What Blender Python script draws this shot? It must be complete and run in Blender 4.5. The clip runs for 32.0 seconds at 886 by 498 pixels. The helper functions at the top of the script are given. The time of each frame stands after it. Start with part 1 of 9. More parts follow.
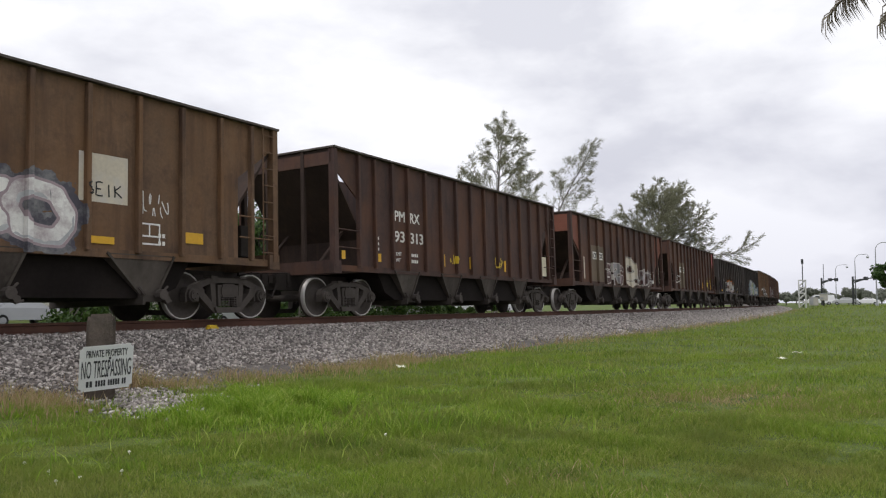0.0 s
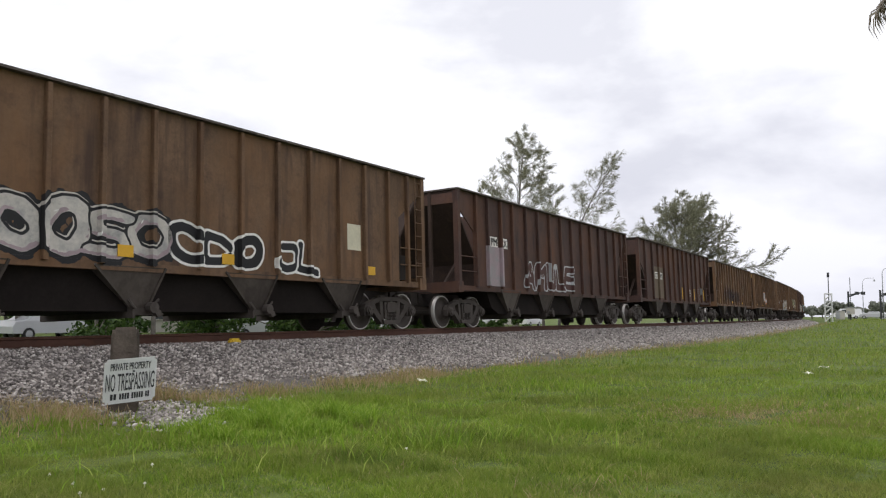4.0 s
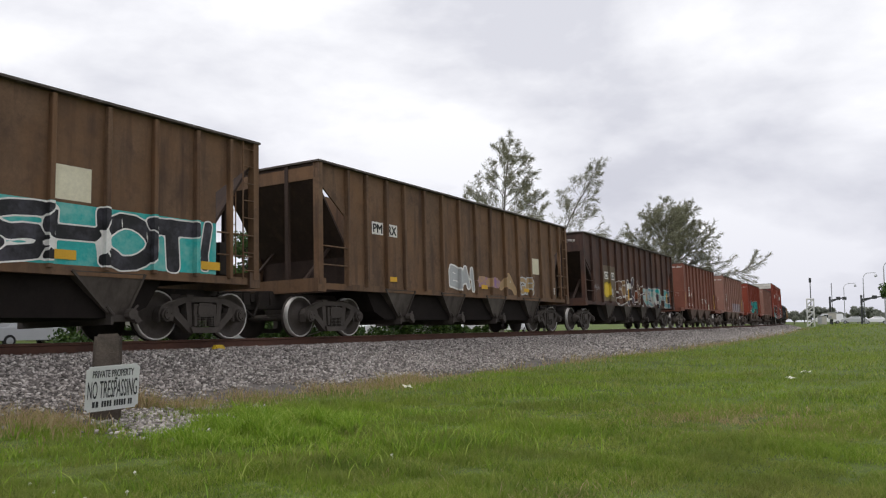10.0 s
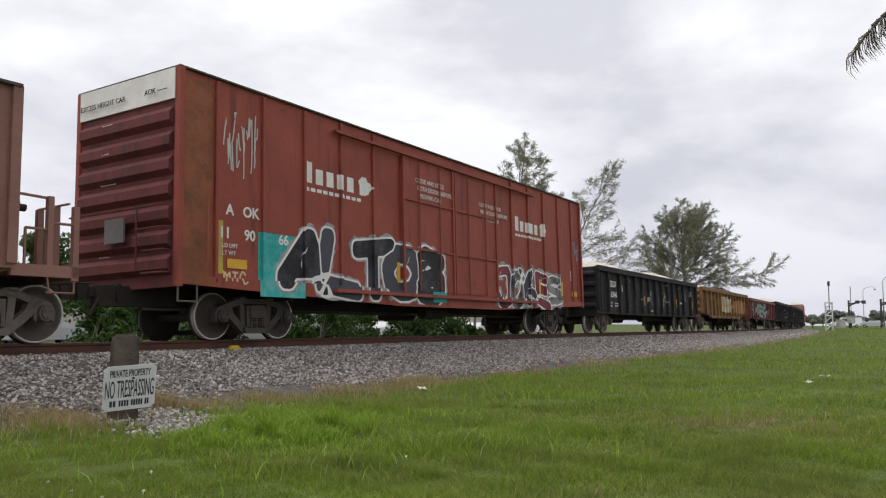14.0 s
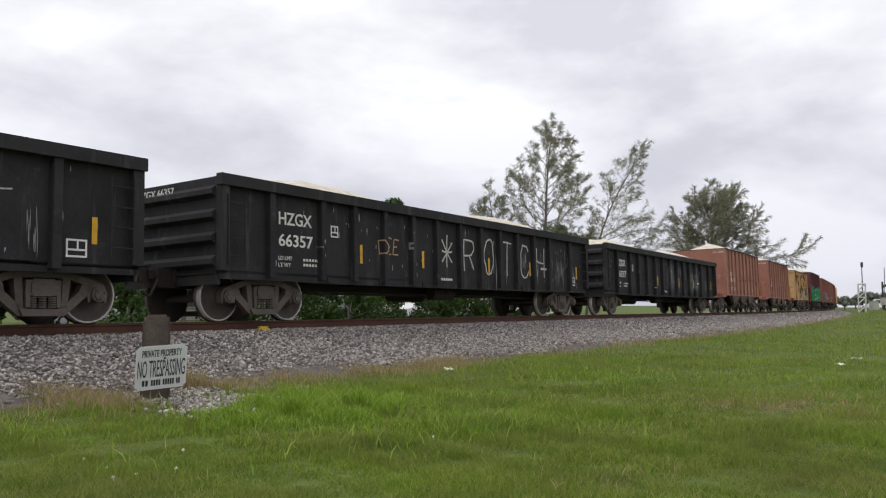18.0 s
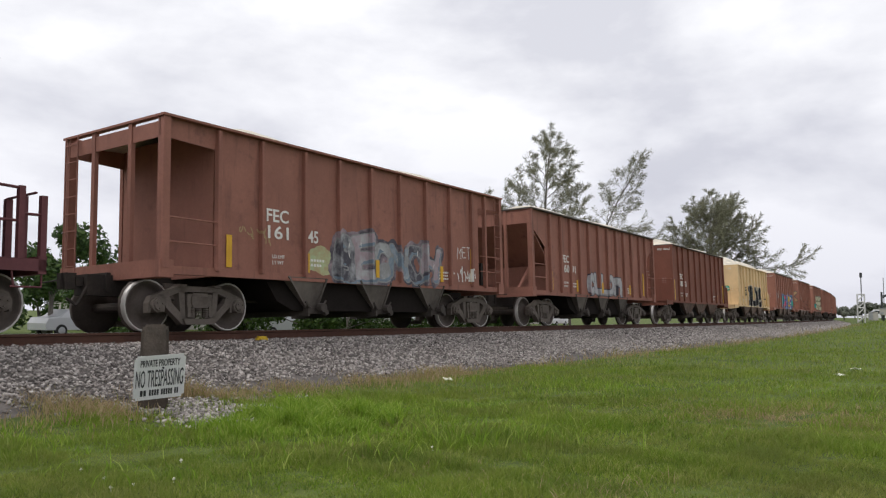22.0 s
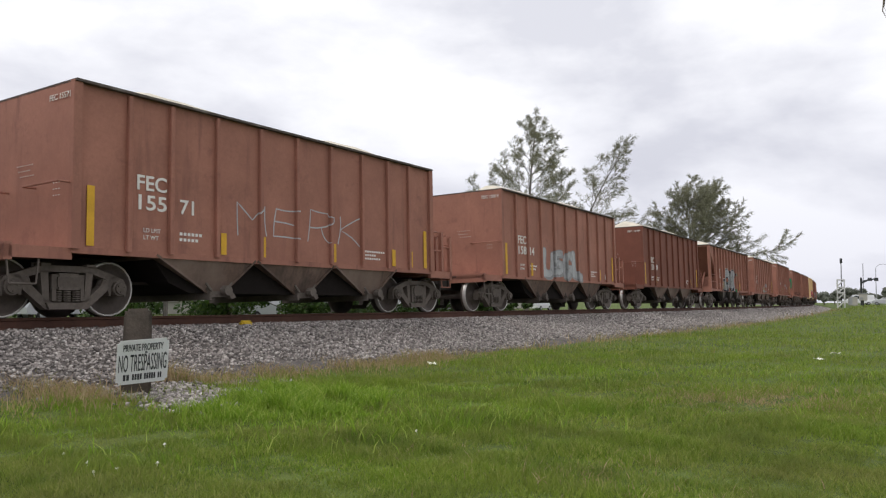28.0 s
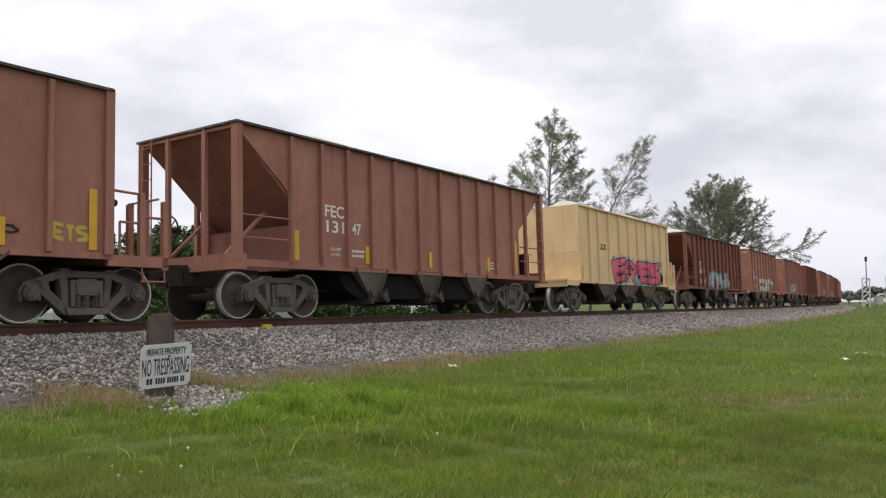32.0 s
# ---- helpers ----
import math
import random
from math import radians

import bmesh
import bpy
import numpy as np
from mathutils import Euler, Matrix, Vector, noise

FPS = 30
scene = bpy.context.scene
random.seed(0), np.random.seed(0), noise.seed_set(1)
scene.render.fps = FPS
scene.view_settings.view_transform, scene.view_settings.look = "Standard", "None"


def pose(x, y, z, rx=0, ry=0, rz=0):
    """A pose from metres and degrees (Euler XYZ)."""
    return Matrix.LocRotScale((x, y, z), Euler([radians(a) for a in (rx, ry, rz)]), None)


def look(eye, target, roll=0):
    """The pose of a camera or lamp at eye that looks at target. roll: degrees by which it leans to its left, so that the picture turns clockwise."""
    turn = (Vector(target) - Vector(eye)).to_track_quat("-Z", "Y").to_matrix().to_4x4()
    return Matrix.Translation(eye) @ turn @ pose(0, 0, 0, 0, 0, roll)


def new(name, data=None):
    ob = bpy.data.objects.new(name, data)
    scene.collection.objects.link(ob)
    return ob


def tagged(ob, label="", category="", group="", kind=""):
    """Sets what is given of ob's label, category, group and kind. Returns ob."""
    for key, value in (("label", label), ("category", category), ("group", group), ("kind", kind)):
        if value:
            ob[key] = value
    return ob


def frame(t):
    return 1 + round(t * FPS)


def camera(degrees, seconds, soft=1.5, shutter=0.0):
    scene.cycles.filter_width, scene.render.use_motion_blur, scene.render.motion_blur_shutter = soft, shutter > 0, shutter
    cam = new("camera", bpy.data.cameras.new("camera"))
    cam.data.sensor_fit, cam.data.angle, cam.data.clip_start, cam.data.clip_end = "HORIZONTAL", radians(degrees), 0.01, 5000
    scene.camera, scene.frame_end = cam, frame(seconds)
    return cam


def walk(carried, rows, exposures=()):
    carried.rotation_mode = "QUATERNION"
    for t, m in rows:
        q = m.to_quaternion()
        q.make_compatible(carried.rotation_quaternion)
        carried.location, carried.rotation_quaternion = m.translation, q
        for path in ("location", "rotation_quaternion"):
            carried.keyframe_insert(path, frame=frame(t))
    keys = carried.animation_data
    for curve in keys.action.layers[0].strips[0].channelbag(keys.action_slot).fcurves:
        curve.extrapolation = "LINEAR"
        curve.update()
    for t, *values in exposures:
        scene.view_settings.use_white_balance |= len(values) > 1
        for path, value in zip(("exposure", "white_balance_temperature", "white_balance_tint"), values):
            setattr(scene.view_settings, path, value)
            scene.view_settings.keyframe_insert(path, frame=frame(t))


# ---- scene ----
# ---- camera ----
cam = camera(58.85, 32.0, soft=1.2)
EYE = 1.13
# seconds, yaw, pitch, roll of a hand-held camera that turns on the spot
TURNS = [
    (0.0, -2.28, 3.84, -0.19), (0.5, -2.35, 3.62, -0.11), (1.0, -1.89, 4.12, -0.04), (1.5, -1.97, 4.51, -0.06),
    (2.0, -1.60, 4.72, -0.15), (2.5, -1.22, 4.78, -0.28), (3.0, -0.48, 4.70, -0.34), (3.5, -0.70, 4.83, -0.21),
    (5.5, -0.83, 4.24, -0.28), (6.0, -2.03, 3.76, -0.08), (6.5, -1.75, 4.43, -0.37), (7.0, -2.02, 3.79, -0.01),
    (7.5, -1.89, 3.49, -0.24), (8.0, -1.11, 4.82, -0.36), (8.5, -0.79, 5.03, -0.30), (9.0, -0.77, 4.92, -0.29),
    (9.5, -0.95, 5.13, -0.38), (10.0, -1.82, 5.25, -0.10), (10.5, -1.35, 5.24, -0.24), (11.0, -0.84, 4.86, -0.34),
    (11.5, -0.70, 4.71, -0.23), (12.0, -0.79, 4.94, -0.16), (12.5, -1.01, 5.10, -0.09), (13.0, -1.13, 5.29, -0.28),
    (13.5, -0.93, 5.22, -0.44), (14.0, -0.74, 5.38, -0.39), (14.5, -0.27, 5.50, -0.44), (16.5, 0.86, 4.37, -0.57),
    (17.0, 1.24, 4.09, -0.47), (17.5, 1.25, 4.20, -0.61), (18.0, 1.20, 4.01, -0.45), (18.5, 1.29, 4.02, -0.63),
    (19.0, 0.79, 4.08, -0.47), (19.5, -1.25, 4.13, -0.37), (20.0, -1.28, 4.22, -0.43), (20.5, -0.71, 4.28, -0.46),
    (21.0, -0.38, 4.57, -0.48), (21.5, 0.30, 4.57, -0.51), (22.0, 1.13, 4.73, -0.52), (22.5, 0.77, 4.79, -0.39),
    (23.0, 1.09, 4.49, -0.16), (23.5, 0.09, 4.45, -0.06), (24.0, -0.03, 4.27, -0.20), (24.5, 0.17, 3.87, -0.27),
    (25.0, 0.06, 3.71, -0.26), (25.5, 0.10, 3.45, -0.45), (27.5, -0.21, 3.65, -0.53), (28.0, -0.00, 3.62, -0.60),
    (28.5, 0.27, 3.62, -0.60), (29.0, 0.40, 3.66, -0.53), (29.5, 0.26, 3.72, -0.35), (30.0, 1.23, 3.33, -0.62),
    (30.5, 0.95, 3.26, -0.23), (31.0, 1.01, 3.50, -0.23), (31.5, 1.12, 3.63, -0.28), (32.0, 1.45, 3.78, -0.13),
]
walk(cam, [(t, pose(0, 0, EYE, 90 + pitch, roll, yaw)) for t, yaw, pitch, roll in TURNS], [(0, 0.06), (3, 0.14), (5, 0.25), (6, 0.28), (7, 0.22), (8, 0.06), (9, 0.0), (14, -0.02), (17, -0.06), (18, 0.0), (19.5, 0.08), (21, 0.0), (24, 0.0), (26, 0.06), (32, 0.08)])

# ---- sky and sun: bright overcast ----
SUN_AZ, SUN_EL = radians(250), radians(58)
world = bpy.data.worlds.new("overcast_sky")
scene.world = world
world.use_nodes = True
wn, wl = world.node_tree.nodes, world.node_tree.links
wn.clear()
w_out, w_bg = wn.new("ShaderNodeOutputWorld"), wn.new("ShaderNodeBackground")
w_sky = wn.new("ShaderNodeTexSky")
w_sky.sky_type, w_sky.sun_disc = "NISHITA", False
w_sky.sun_elevation, w_sky.sun_rotation, w_sky.air_density, w_sky.dust_density = SUN_EL, SUN_AZ, 1.0, 4.0
w_tc, w_map = wn.new("ShaderNodeTexCoord"), wn.new("ShaderNodeMapping")
w_map.inputs["Scale"].default_value = (1.0, 1.0, 2.2)
w_no = wn.new("ShaderNodeTexNoise")
w_no.inputs["Scale"].default_value, w_no.inputs["Detail"].default_value, w_no.inputs["Roughness"].default_value = 3.1, 7.0, 0.52
w_no.inputs["Distortion"].default_value = 0.1
w_ramp = wn.new("ShaderNodeValToRGB")
w_ramp.color_ramp.elements[0].position, w_ramp.color_ramp.elements[0].color = 0.38, (0.73, 0.735, 0.80, 1)
w_ramp.color_ramp.elements[1].position, w_ramp.color_ramp.elements[1].color = 0.60, (1.07, 1.07, 1.10, 1)
w_mix = wn.new("ShaderNodeMixRGB")
w_mix.inputs["Fac"].default_value = 0.94
w_scale = wn.new("ShaderNodeMixRGB")
w_scale.blend_type, w_scale.inputs["Fac"].default_value, w_scale.inputs["Color2"].default_value = "MULTIPLY", 1.0, (0.1, 0.1, 0.1, 1)
wl.new(w_tc.outputs["Generated"], w_map.inputs["Vector"])
wl.new(w_map.outputs["Vector"], w_no.inputs["Vector"])
wl.new(w_no.outputs["Fac"], w_ramp.inputs["Fac"])
wl.new(w_sky.outputs["Color"], w_scale.inputs["Color1"])
wl.new(w_scale.outputs["Color"], w_mix.inputs["Color1"])
wl.new(w_ramp.outputs["Color"], w_mix.inputs["Color2"])
w_sep, w_haze, w_veil = wn.new("ShaderNodeSeparateXYZ"), wn.new("ShaderNodeValToRGB"), wn.new("ShaderNodeMixRGB")
w_haze.color_ramp.elements[0].position, w_haze.color_ramp.elements[0].color = 0.0, (0.74, 0.745, 0.80, 1)
w_haze.color_ramp.elements[1].position, w_haze.color_ramp.elements[1].color = 0.30, (1, 1, 1, 1)
w_veil.blend_type, w_veil.inputs["Fac"].default_value = "MULTIPLY", 1.0
wl.new(w_tc.outputs["Generated"], w_sep.inputs["Vector"])
wl.new(w_sep.outputs["Z"], w_haze.inputs["Fac"])
wl.new(w_mix.outputs["Color"], w_veil.inputs["Color1"])
wl.new(w_haze.outputs["Color"], w_veil.inputs["Color2"])
wl.new(w_veil.outputs["Color"], w_bg.inputs["Color"])
w_bg.inputs["Strength"].default_value = 1.05
wl.new(w_bg.outputs["Background"], w_out.inputs["Surface"])

sun = new("sun", bpy.data.lights.new("sun", "SUN"))
sun.data.energy, sun.data.angle, sun.data.color = 1.15, radians(24), (1.0, 0.97, 0.92)
sun.matrix_world = look((0, 0, 60), (60 * math.sin(SUN_AZ + math.pi) / math.tan(SUN_EL), 60 * math.cos(SUN_AZ + math.pi) / math.tan(SUN_EL), 0))
scene.view_settings.exposure = 0.0

# ---- materials ----
def material(name, base, rough=0.7, metal=0.0, vary=0.25, scale=3.0, second=None, amount=0.0, streak=0.0, bump=0.0, bump_scale=40.0, spec=0.3, third=None):
    """A procedural surface: two scales of variation, patches or vertical streaks of a second colour, fine relief."""
    m = bpy.data.materials.new(name)
    m.use_nodes = True
    nt = m.node_tree
    n, l = nt.nodes, nt.links
    b = n["Principled BSDF"]
    b.inputs["Roughness"].default_value, b.inputs["Metallic"].default_value = rough, metal
    b.inputs["Specular IOR Level"].default_value = spec
    tc, info = n.new("ShaderNodeTexCoord"), n.new("ShaderNodeObjectInfo")
    times = n.new("ShaderNodeMath")
    times.operation, times.inputs[1].default_value = "MULTIPLY", 37.0
    l.new(info.outputs["Random"], times.inputs[0])

    def noisy(s, detail, stretch=(1, 1, 1), rough_=0.6):
        mp, no = n.new("ShaderNodeMapping"), n.new("ShaderNodeTexNoise")
        mp.inputs["Scale"].default_value = stretch
        no.noise_dimensions = "4D"
        no.inputs["Scale"].default_value, no.inputs["Detail"].default_value, no.inputs["Roughness"].default_value = s, detail, rough_
        l.new(tc.outputs["Object"], mp.inputs["Vector"])
        l.new(mp.outputs["Vector"], no.inputs["Vector"])
        l.new(times.outputs[0], no.inputs["W"])
        return no.outputs["Fac"]

    def mapped(fac, lo, hi, a, c):
        r = n.new("ShaderNodeMapRange")
        r.inputs["From Min"].default_value, r.inputs["From Max"].default_value = lo, hi
        r.inputs["To Min"].default_value, r.inputs["To Max"].default_value = a, c
        l.new(fac, r.inputs["Value"])
        return r.outputs["Result"]

    coarse = mapped(noisy(scale * 0.35, 4), 0.3, 0.7, 1 - vary, 1 + vary)
    fine = mapped(noisy(scale * 6, 6, rough_=0.72), 0.3, 0.7, 1 - vary * 0.7, 1 + vary * 0.7)
    mul = n.new("ShaderNodeMath")
    mul.operation = "MULTIPLY"
    l.new(coarse, mul.inputs[0]), l.new(fine, mul.inputs[1])
    col = n.new("ShaderNodeVectorMath")
    col.operation = "SCALE"
    col.inputs[0].default_value = base
    l.new(mul.outputs[0], col.inputs["Scale"])
    out = col.outputs["Vector"]
    if second:
        for fac, on in ((noisy(scale * 0.9, 8, rough_=0.7), amount), (noisy(1.1, 7, (4, 4, 0.45)), streak)):
            if on > 0:
                mx = n.new("ShaderNodeMixRGB")
                mx.inputs["Color2"].default_value = (*second, 1)
                l.new(mapped(fac, 0.66 - 0.32 * on, 0.78 - 0.2 * on, 0.0, min(1, 0.35 + on)), mx.inputs["Fac"])
                l.new(out, mx.inputs["Color1"])
                out = mx.outputs["Color"]
    if third:
        mx = n.new("ShaderNodeMixRGB")
        mx.inputs["Color2"].default_value = (*third, 1)
        l.new(mapped(noisy(0.55, 7, (1, 1, 0.6), 0.68), 0.46, 0.68, 0.0, 0.85), mx.inputs["Fac"])
        l.new(out, mx.inputs["Color1"])
        out = mx.outputs["Color"]
    l.new(out, b.inputs["Base Color"])
    if bump:
        bp = n.new("ShaderNodeBump")
        bp.inputs["Strength"].default_value, bp.inputs["Distance"].default_value = bump, 0.01
        l.new(noisy(bump_scale, 4), bp.inputs["Height"])
        l.new(bp.outputs["Normal"], b.inputs["Normal"])
    return m


RUST = (0.11, 0.05, 0.028)
PAINT = {
    "brown": material("brown_paint", (0.140, 0.084, 0.050), 0.75, second=(0.062, 0.036, 0.026), amount=0.45, streak=0.55, bump=0.15, third=(0.175, 0.090, 0.040)),
    "maroon": material("dark_maroon_paint", (0.066, 0.037, 0.031), 0.75, second=(0.036, 0.024, 0.022), amount=0.4, streak=0.5, bump=0.15, third=(0.125, 0.054, 0.028)),
    "black": material("black_paint", (0.033, 0.032, 0.034), 0.75, second=(0.10, 0.098, 0.10), amount=0.24, streak=0.3, bump=0.12, spec=0.12),
    "oxide": material("oxide_red_paint", (0.332, 0.150, 0.107), 0.72, vary=0.16, second=(0.175, 0.078, 0.06), amount=0.3, streak=0.36, bump=0.1, third=(0.275, 0.122, 0.088)),
    "dull_oxide": material("dull_oxide_red_paint", (0.285, 0.125, 0.092), 0.72, vary=0.14, second=(0.13, 0.06, 0.05), amount=0.32, streak=0.38, bump=0.1, third=(0.23, 0.102, 0.075)),
    "dark_oxide": material("dark_oxide_paint", (0.188, 0.069, 0.046), 0.72, vary=0.14, second=(0.12, 0.05, 0.035), amount=0.25, streak=0.35, bump=0.1),
    "pink": material("faded_pink_oxide_paint", (0.265, 0.138, 0.108), 0.75, vary=0.12, second=(0.22, 0.12, 0.1), amount=0.25, streak=0.3, bump=0.1),
    "red": material("red_paint", (0.225, 0.045, 0.025), 0.65, vary=0.12, second=(0.13, 0.035, 0.022), amount=0.2, streak=0.35, bump=0.1),
    "box_red": material("boxcar_red_paint", (0.275, 0.064, 0.042), 0.65, vary=0.16, second=(0.12, 0.03, 0.025), amount=0.25, streak=0.4, bump=0.1),
    "plum": material("plum_paint", (0.130, 0.045, 0.050), 0.7, vary=0.15, second=(0.075, 0.03, 0.03), amount=0.25, streak=0.35, bump=0.1),
    "beige": material("beige_paint", (0.70, 0.50, 0.275), 0.7, vary=0.1, second=(0.35, 0.22, 0.1), amount=0.12, streak=0.2, bump=0.1),
    "tan": material("rust_streaked_tan_paint", (0.54, 0.325, 0.135), 0.7, vary=0.16, second=(0.22, 0.105, 0.04), amount=0.42, streak=0.46, bump=0.12, third=(0.54, 0.38, 0.20)),
    "rusty": material("rusted_yellow_paint", (0.240, 0.130, 0.050), 0.8, vary=0.3, second=(0.09, 0.045, 0.03), amount=0.55, streak=0.55, bump=0.2),
    "mustard": material("mustard_paint", (0.330, 0.200, 0.060), 0.72, vary=0.2, second=(0.09, 0.05, 0.03), amount=0.35, streak=0.5, bump=0.12),
}
PAINT["coal_black"] = material("brownish_black_paint", (0.048, 0.042, 0.040), 0.75, second=(0.095, 0.078, 0.070), amount=0.3, streak=0.35, bump=0.12, spec=0.15, third=(0.060, 0.046, 0.040))
PAINT["wine_red"] = material("faded_wine_red_paint", (0.165, 0.042, 0.038), 0.65, vary=0.18, second=(0.085, 0.03, 0.03), amount=0.3, streak=0.4, bump=0.1, third=(0.20, 0.055, 0.045))
# body colour darkened to carry the shadow inside the hopper end bays
PAINT["end_shade"] = material("shade_darkened_end_sheet", (0.042, 0.027, 0.022), 0.85, second=(0.07, 0.042, 0.03), amount=0.35, streak=0.4, bump=0.15)
PAINT["box_end"] = material("grimy_boxcar_end", (0.135, 0.036, 0.034), 0.75, vary=0.2, second=(0.06, 0.028, 0.027), amount=0.45, streak=0.45, bump=0.12)
# near black: the deep shade under the hoppers is put into this colour
M_VOID = material("shade_black_hopper_void", (0.016, 0.013, 0.012), 0.95, second=(0.02, 0.015, 0.012), amount=0.3, bump=0.2, spec=0.1)
M_UNDER = material("grimy_underframe", (0.032, 0.026, 0.023), 0.9, second=(0.06, 0.046, 0.038), amount=0.4, bump=0.2)
M_METAL_PLATE = material("weathered_grey_board", (0.16, 0.15, 0.145), 0.8, vary=0.2)
M_CHUTE = material("dusty_steel_chute", (0.092, 0.079, 0.070), 0.85, second=(0.06, 0.048, 0.042), amount=0.45, streak=0.4, bump=0.2, third=(0.20, 0.175, 0.15))
M_COPING = material("dark_worn_coping", (0.085, 0.070, 0.062), 0.8, second=(0.26, 0.24, 0.22), amount=0.4, bump=0.1)
M_DUSTY = material("dusty_brown_outlet_sheet", (0.135, 0.090, 0.070), 0.85, second=(0.06, 0.045, 0.038), amount=0.4, streak=0.5, bump=0.2, third=(0.24, 0.185, 0.15))
M_TRUCK = material("dusty_cast_steel", (0.125, 0.105, 0.091), 0.9, second=(0.07, 0.055, 0.045), amount=0.45, bump=0.35, bump_scale=25)
M_WHEEL = material("brown_wheel_steel", (0.090, 0.073, 0.064), 0.75, metal=0.1, second=(0.055, 0.042, 0.036), amount=0.4, bump=0.15)
M_TREAD = material("worn_bright_steel", (0.46, 0.44, 0.42), 0.45, metal=0.5, vary=0.1)
M_RAIL = material("rusty_rail_steel", (0.085, 0.040, 0.028), 0.8, second=RUST, amount=0.4, bump=0.3)
M_WHITE = material("white_stencil_paint", (0.72, 0.70, 0.66), 0.8, vary=0.12, scale=8)
M_YELLOW = material("yellow_reflective_tape", (0.64, 0.36, 0.028), 0.55, vary=0.12, scale=8)
M_LOAD = material("pale_limestone_aggregate", (0.62, 0.57, 0.47), 0.95, vary=0.25, scale=10, bump=0.8, bump_scale=60)
M_GRIMY = material("oily_brown_cast_steel", (0.062, 0.052, 0.046), 0.85, second=(0.11, 0.095, 0.085), amount=0.35, bump=0.35, bump_scale=25)
M_BROWN_CHUTE = material("grimy_brown_chute", (0.060, 0.049, 0.042), 0.85, second=(0.035, 0.027, 0.023), amount=0.45, streak=0.45, bump=0.2, third=(0.15, 0.13, 0.112))

# ---- mesh helpers ----
def box(bm, x0, x1, y0, y1, z0, z1):
    v = [bm.verts.new((x, y, z)) for x in (x0, x1) for y in (y0, y1) for z in (z0, z1)]
    for f in ((0, 1, 3, 2), (4, 6, 7, 5), (0, 4, 5, 1), (2, 3, 7, 6), (0, 2, 6, 4), (1, 5, 7, 3)):
        bm.faces.new([v[i] for i in f])


def boxes(*bs):
    bm = bmesh.new()
    for b in bs:
        box(bm, *b)
    return bm


def prism(poly, y0, y1, bm=None):
    """A polygon of (x, z) corners, extruded along y."""
    bm = bm or bmesh.new()
    a = [bm.verts.new((x, y0, z)) for x, z in poly]
    c = [bm.verts.new((x, y1, z)) for x, z in poly]
    bm.faces.new(a), bm.faces.new(c[::-1])
    for i in range(len(poly)):
        j = (i + 1) % len(poly)
        bm.faces.new((a[j], a[i], c[i], c[j]))
    return bm


def rod(bm, p, q, r, sides=6, r2=None):
    """A round bar from p to q."""
    p, q = Vector(p), Vector(q)
    z = (q - p).normalized()
    x = z.orthogonal().normalized()
    y = z.cross(x)
    rings = []
    for c, rr in ((p, r), (q, r if r2 is None else r2)):
        rings.append([bm.verts.new(c + rr * (math.cos(2 * math.pi * k / sides) * x + math.sin(2 * math.pi * k / sides) * y)) for k in range(sides)])
    for k in range(sides):
        j = (k + 1) % sides
        bm.faces.new((rings[0][k], rings[0][j], rings[1][j], rings[1][k]))
    bm.faces.new(rings[0][::-1]), bm.faces.new(rings[1])
    return bm


def rods(r, *pairs, sides=6):
    bm = bmesh.new()
    for p, q in pairs:
        rod(bm, p, q, r, sides)
    return bm


def lathe(profile, sides=24):
    """Turned about the y axis: profile of (y, radius)."""
    bm = bmesh.new()
    rings = [[bm.verts.new((r * math.cos(2 * math.pi * k / sides), y, r * math.sin(2 * math.pi * k / sides))) for k in range(sides)] for y, r in profile]
    for a, c in zip(rings, rings[1:]):
        for k in range(sides):
            j = (k + 1) % sides
            bm.faces.new((a[k], c[k], c[j], a[j]))
    bm.faces.new(rings[0]), bm.faces.new(rings[-1][::-1])
    return bm


def to_mesh(name, bm, smooth=False):
    bmesh.ops.recalc_face_normals(bm, faces=bm.faces)
    me = bpy.data.meshes.new(name)
    bm.to_mesh(me)
    bm.free()
    if smooth:
        me.polygons.foreach_set("use_smooth", [True] * len(me.polygons))
    return me


SHARED = {}


def piece(name, key, build, mat, parent, at=(0, 0, 0), turn=(0, 0, 0), label="", smooth=False):
    """One mesh object under parent; alike pieces share a mesh, and each has its own material."""
    if key not in SHARED:
        SHARED[key] = to_mesh(name, build(), smooth)
        SHARED[key].materials.append(M_UNDER)
    ob = new(name, SHARED[key])
    ob.material_slots[0].link = "OBJECT"
    ob.material_slots[0].material = mat
    ob.parent = parent
    ob.matrix_basis = pose(*at, *turn)
    return tagged(ob, label)


def part(name, bm, mat, parent=None, label="", at=(0, 0, 0), turn=(0, 0, 0), smooth=False):
    me = to_mesh(name, bm, smooth)
    me.materials.append(mat)
    ob = new(name, me)
    ob.parent = parent
    ob.matrix_basis = pose(*at, *turn)
    return tagged(ob, label)


def thing(name, m, label, category, group="", kind=""):
    ob = new(name)
    ob.matrix_basis = m
    return tagged(ob, label, category, group, kind)


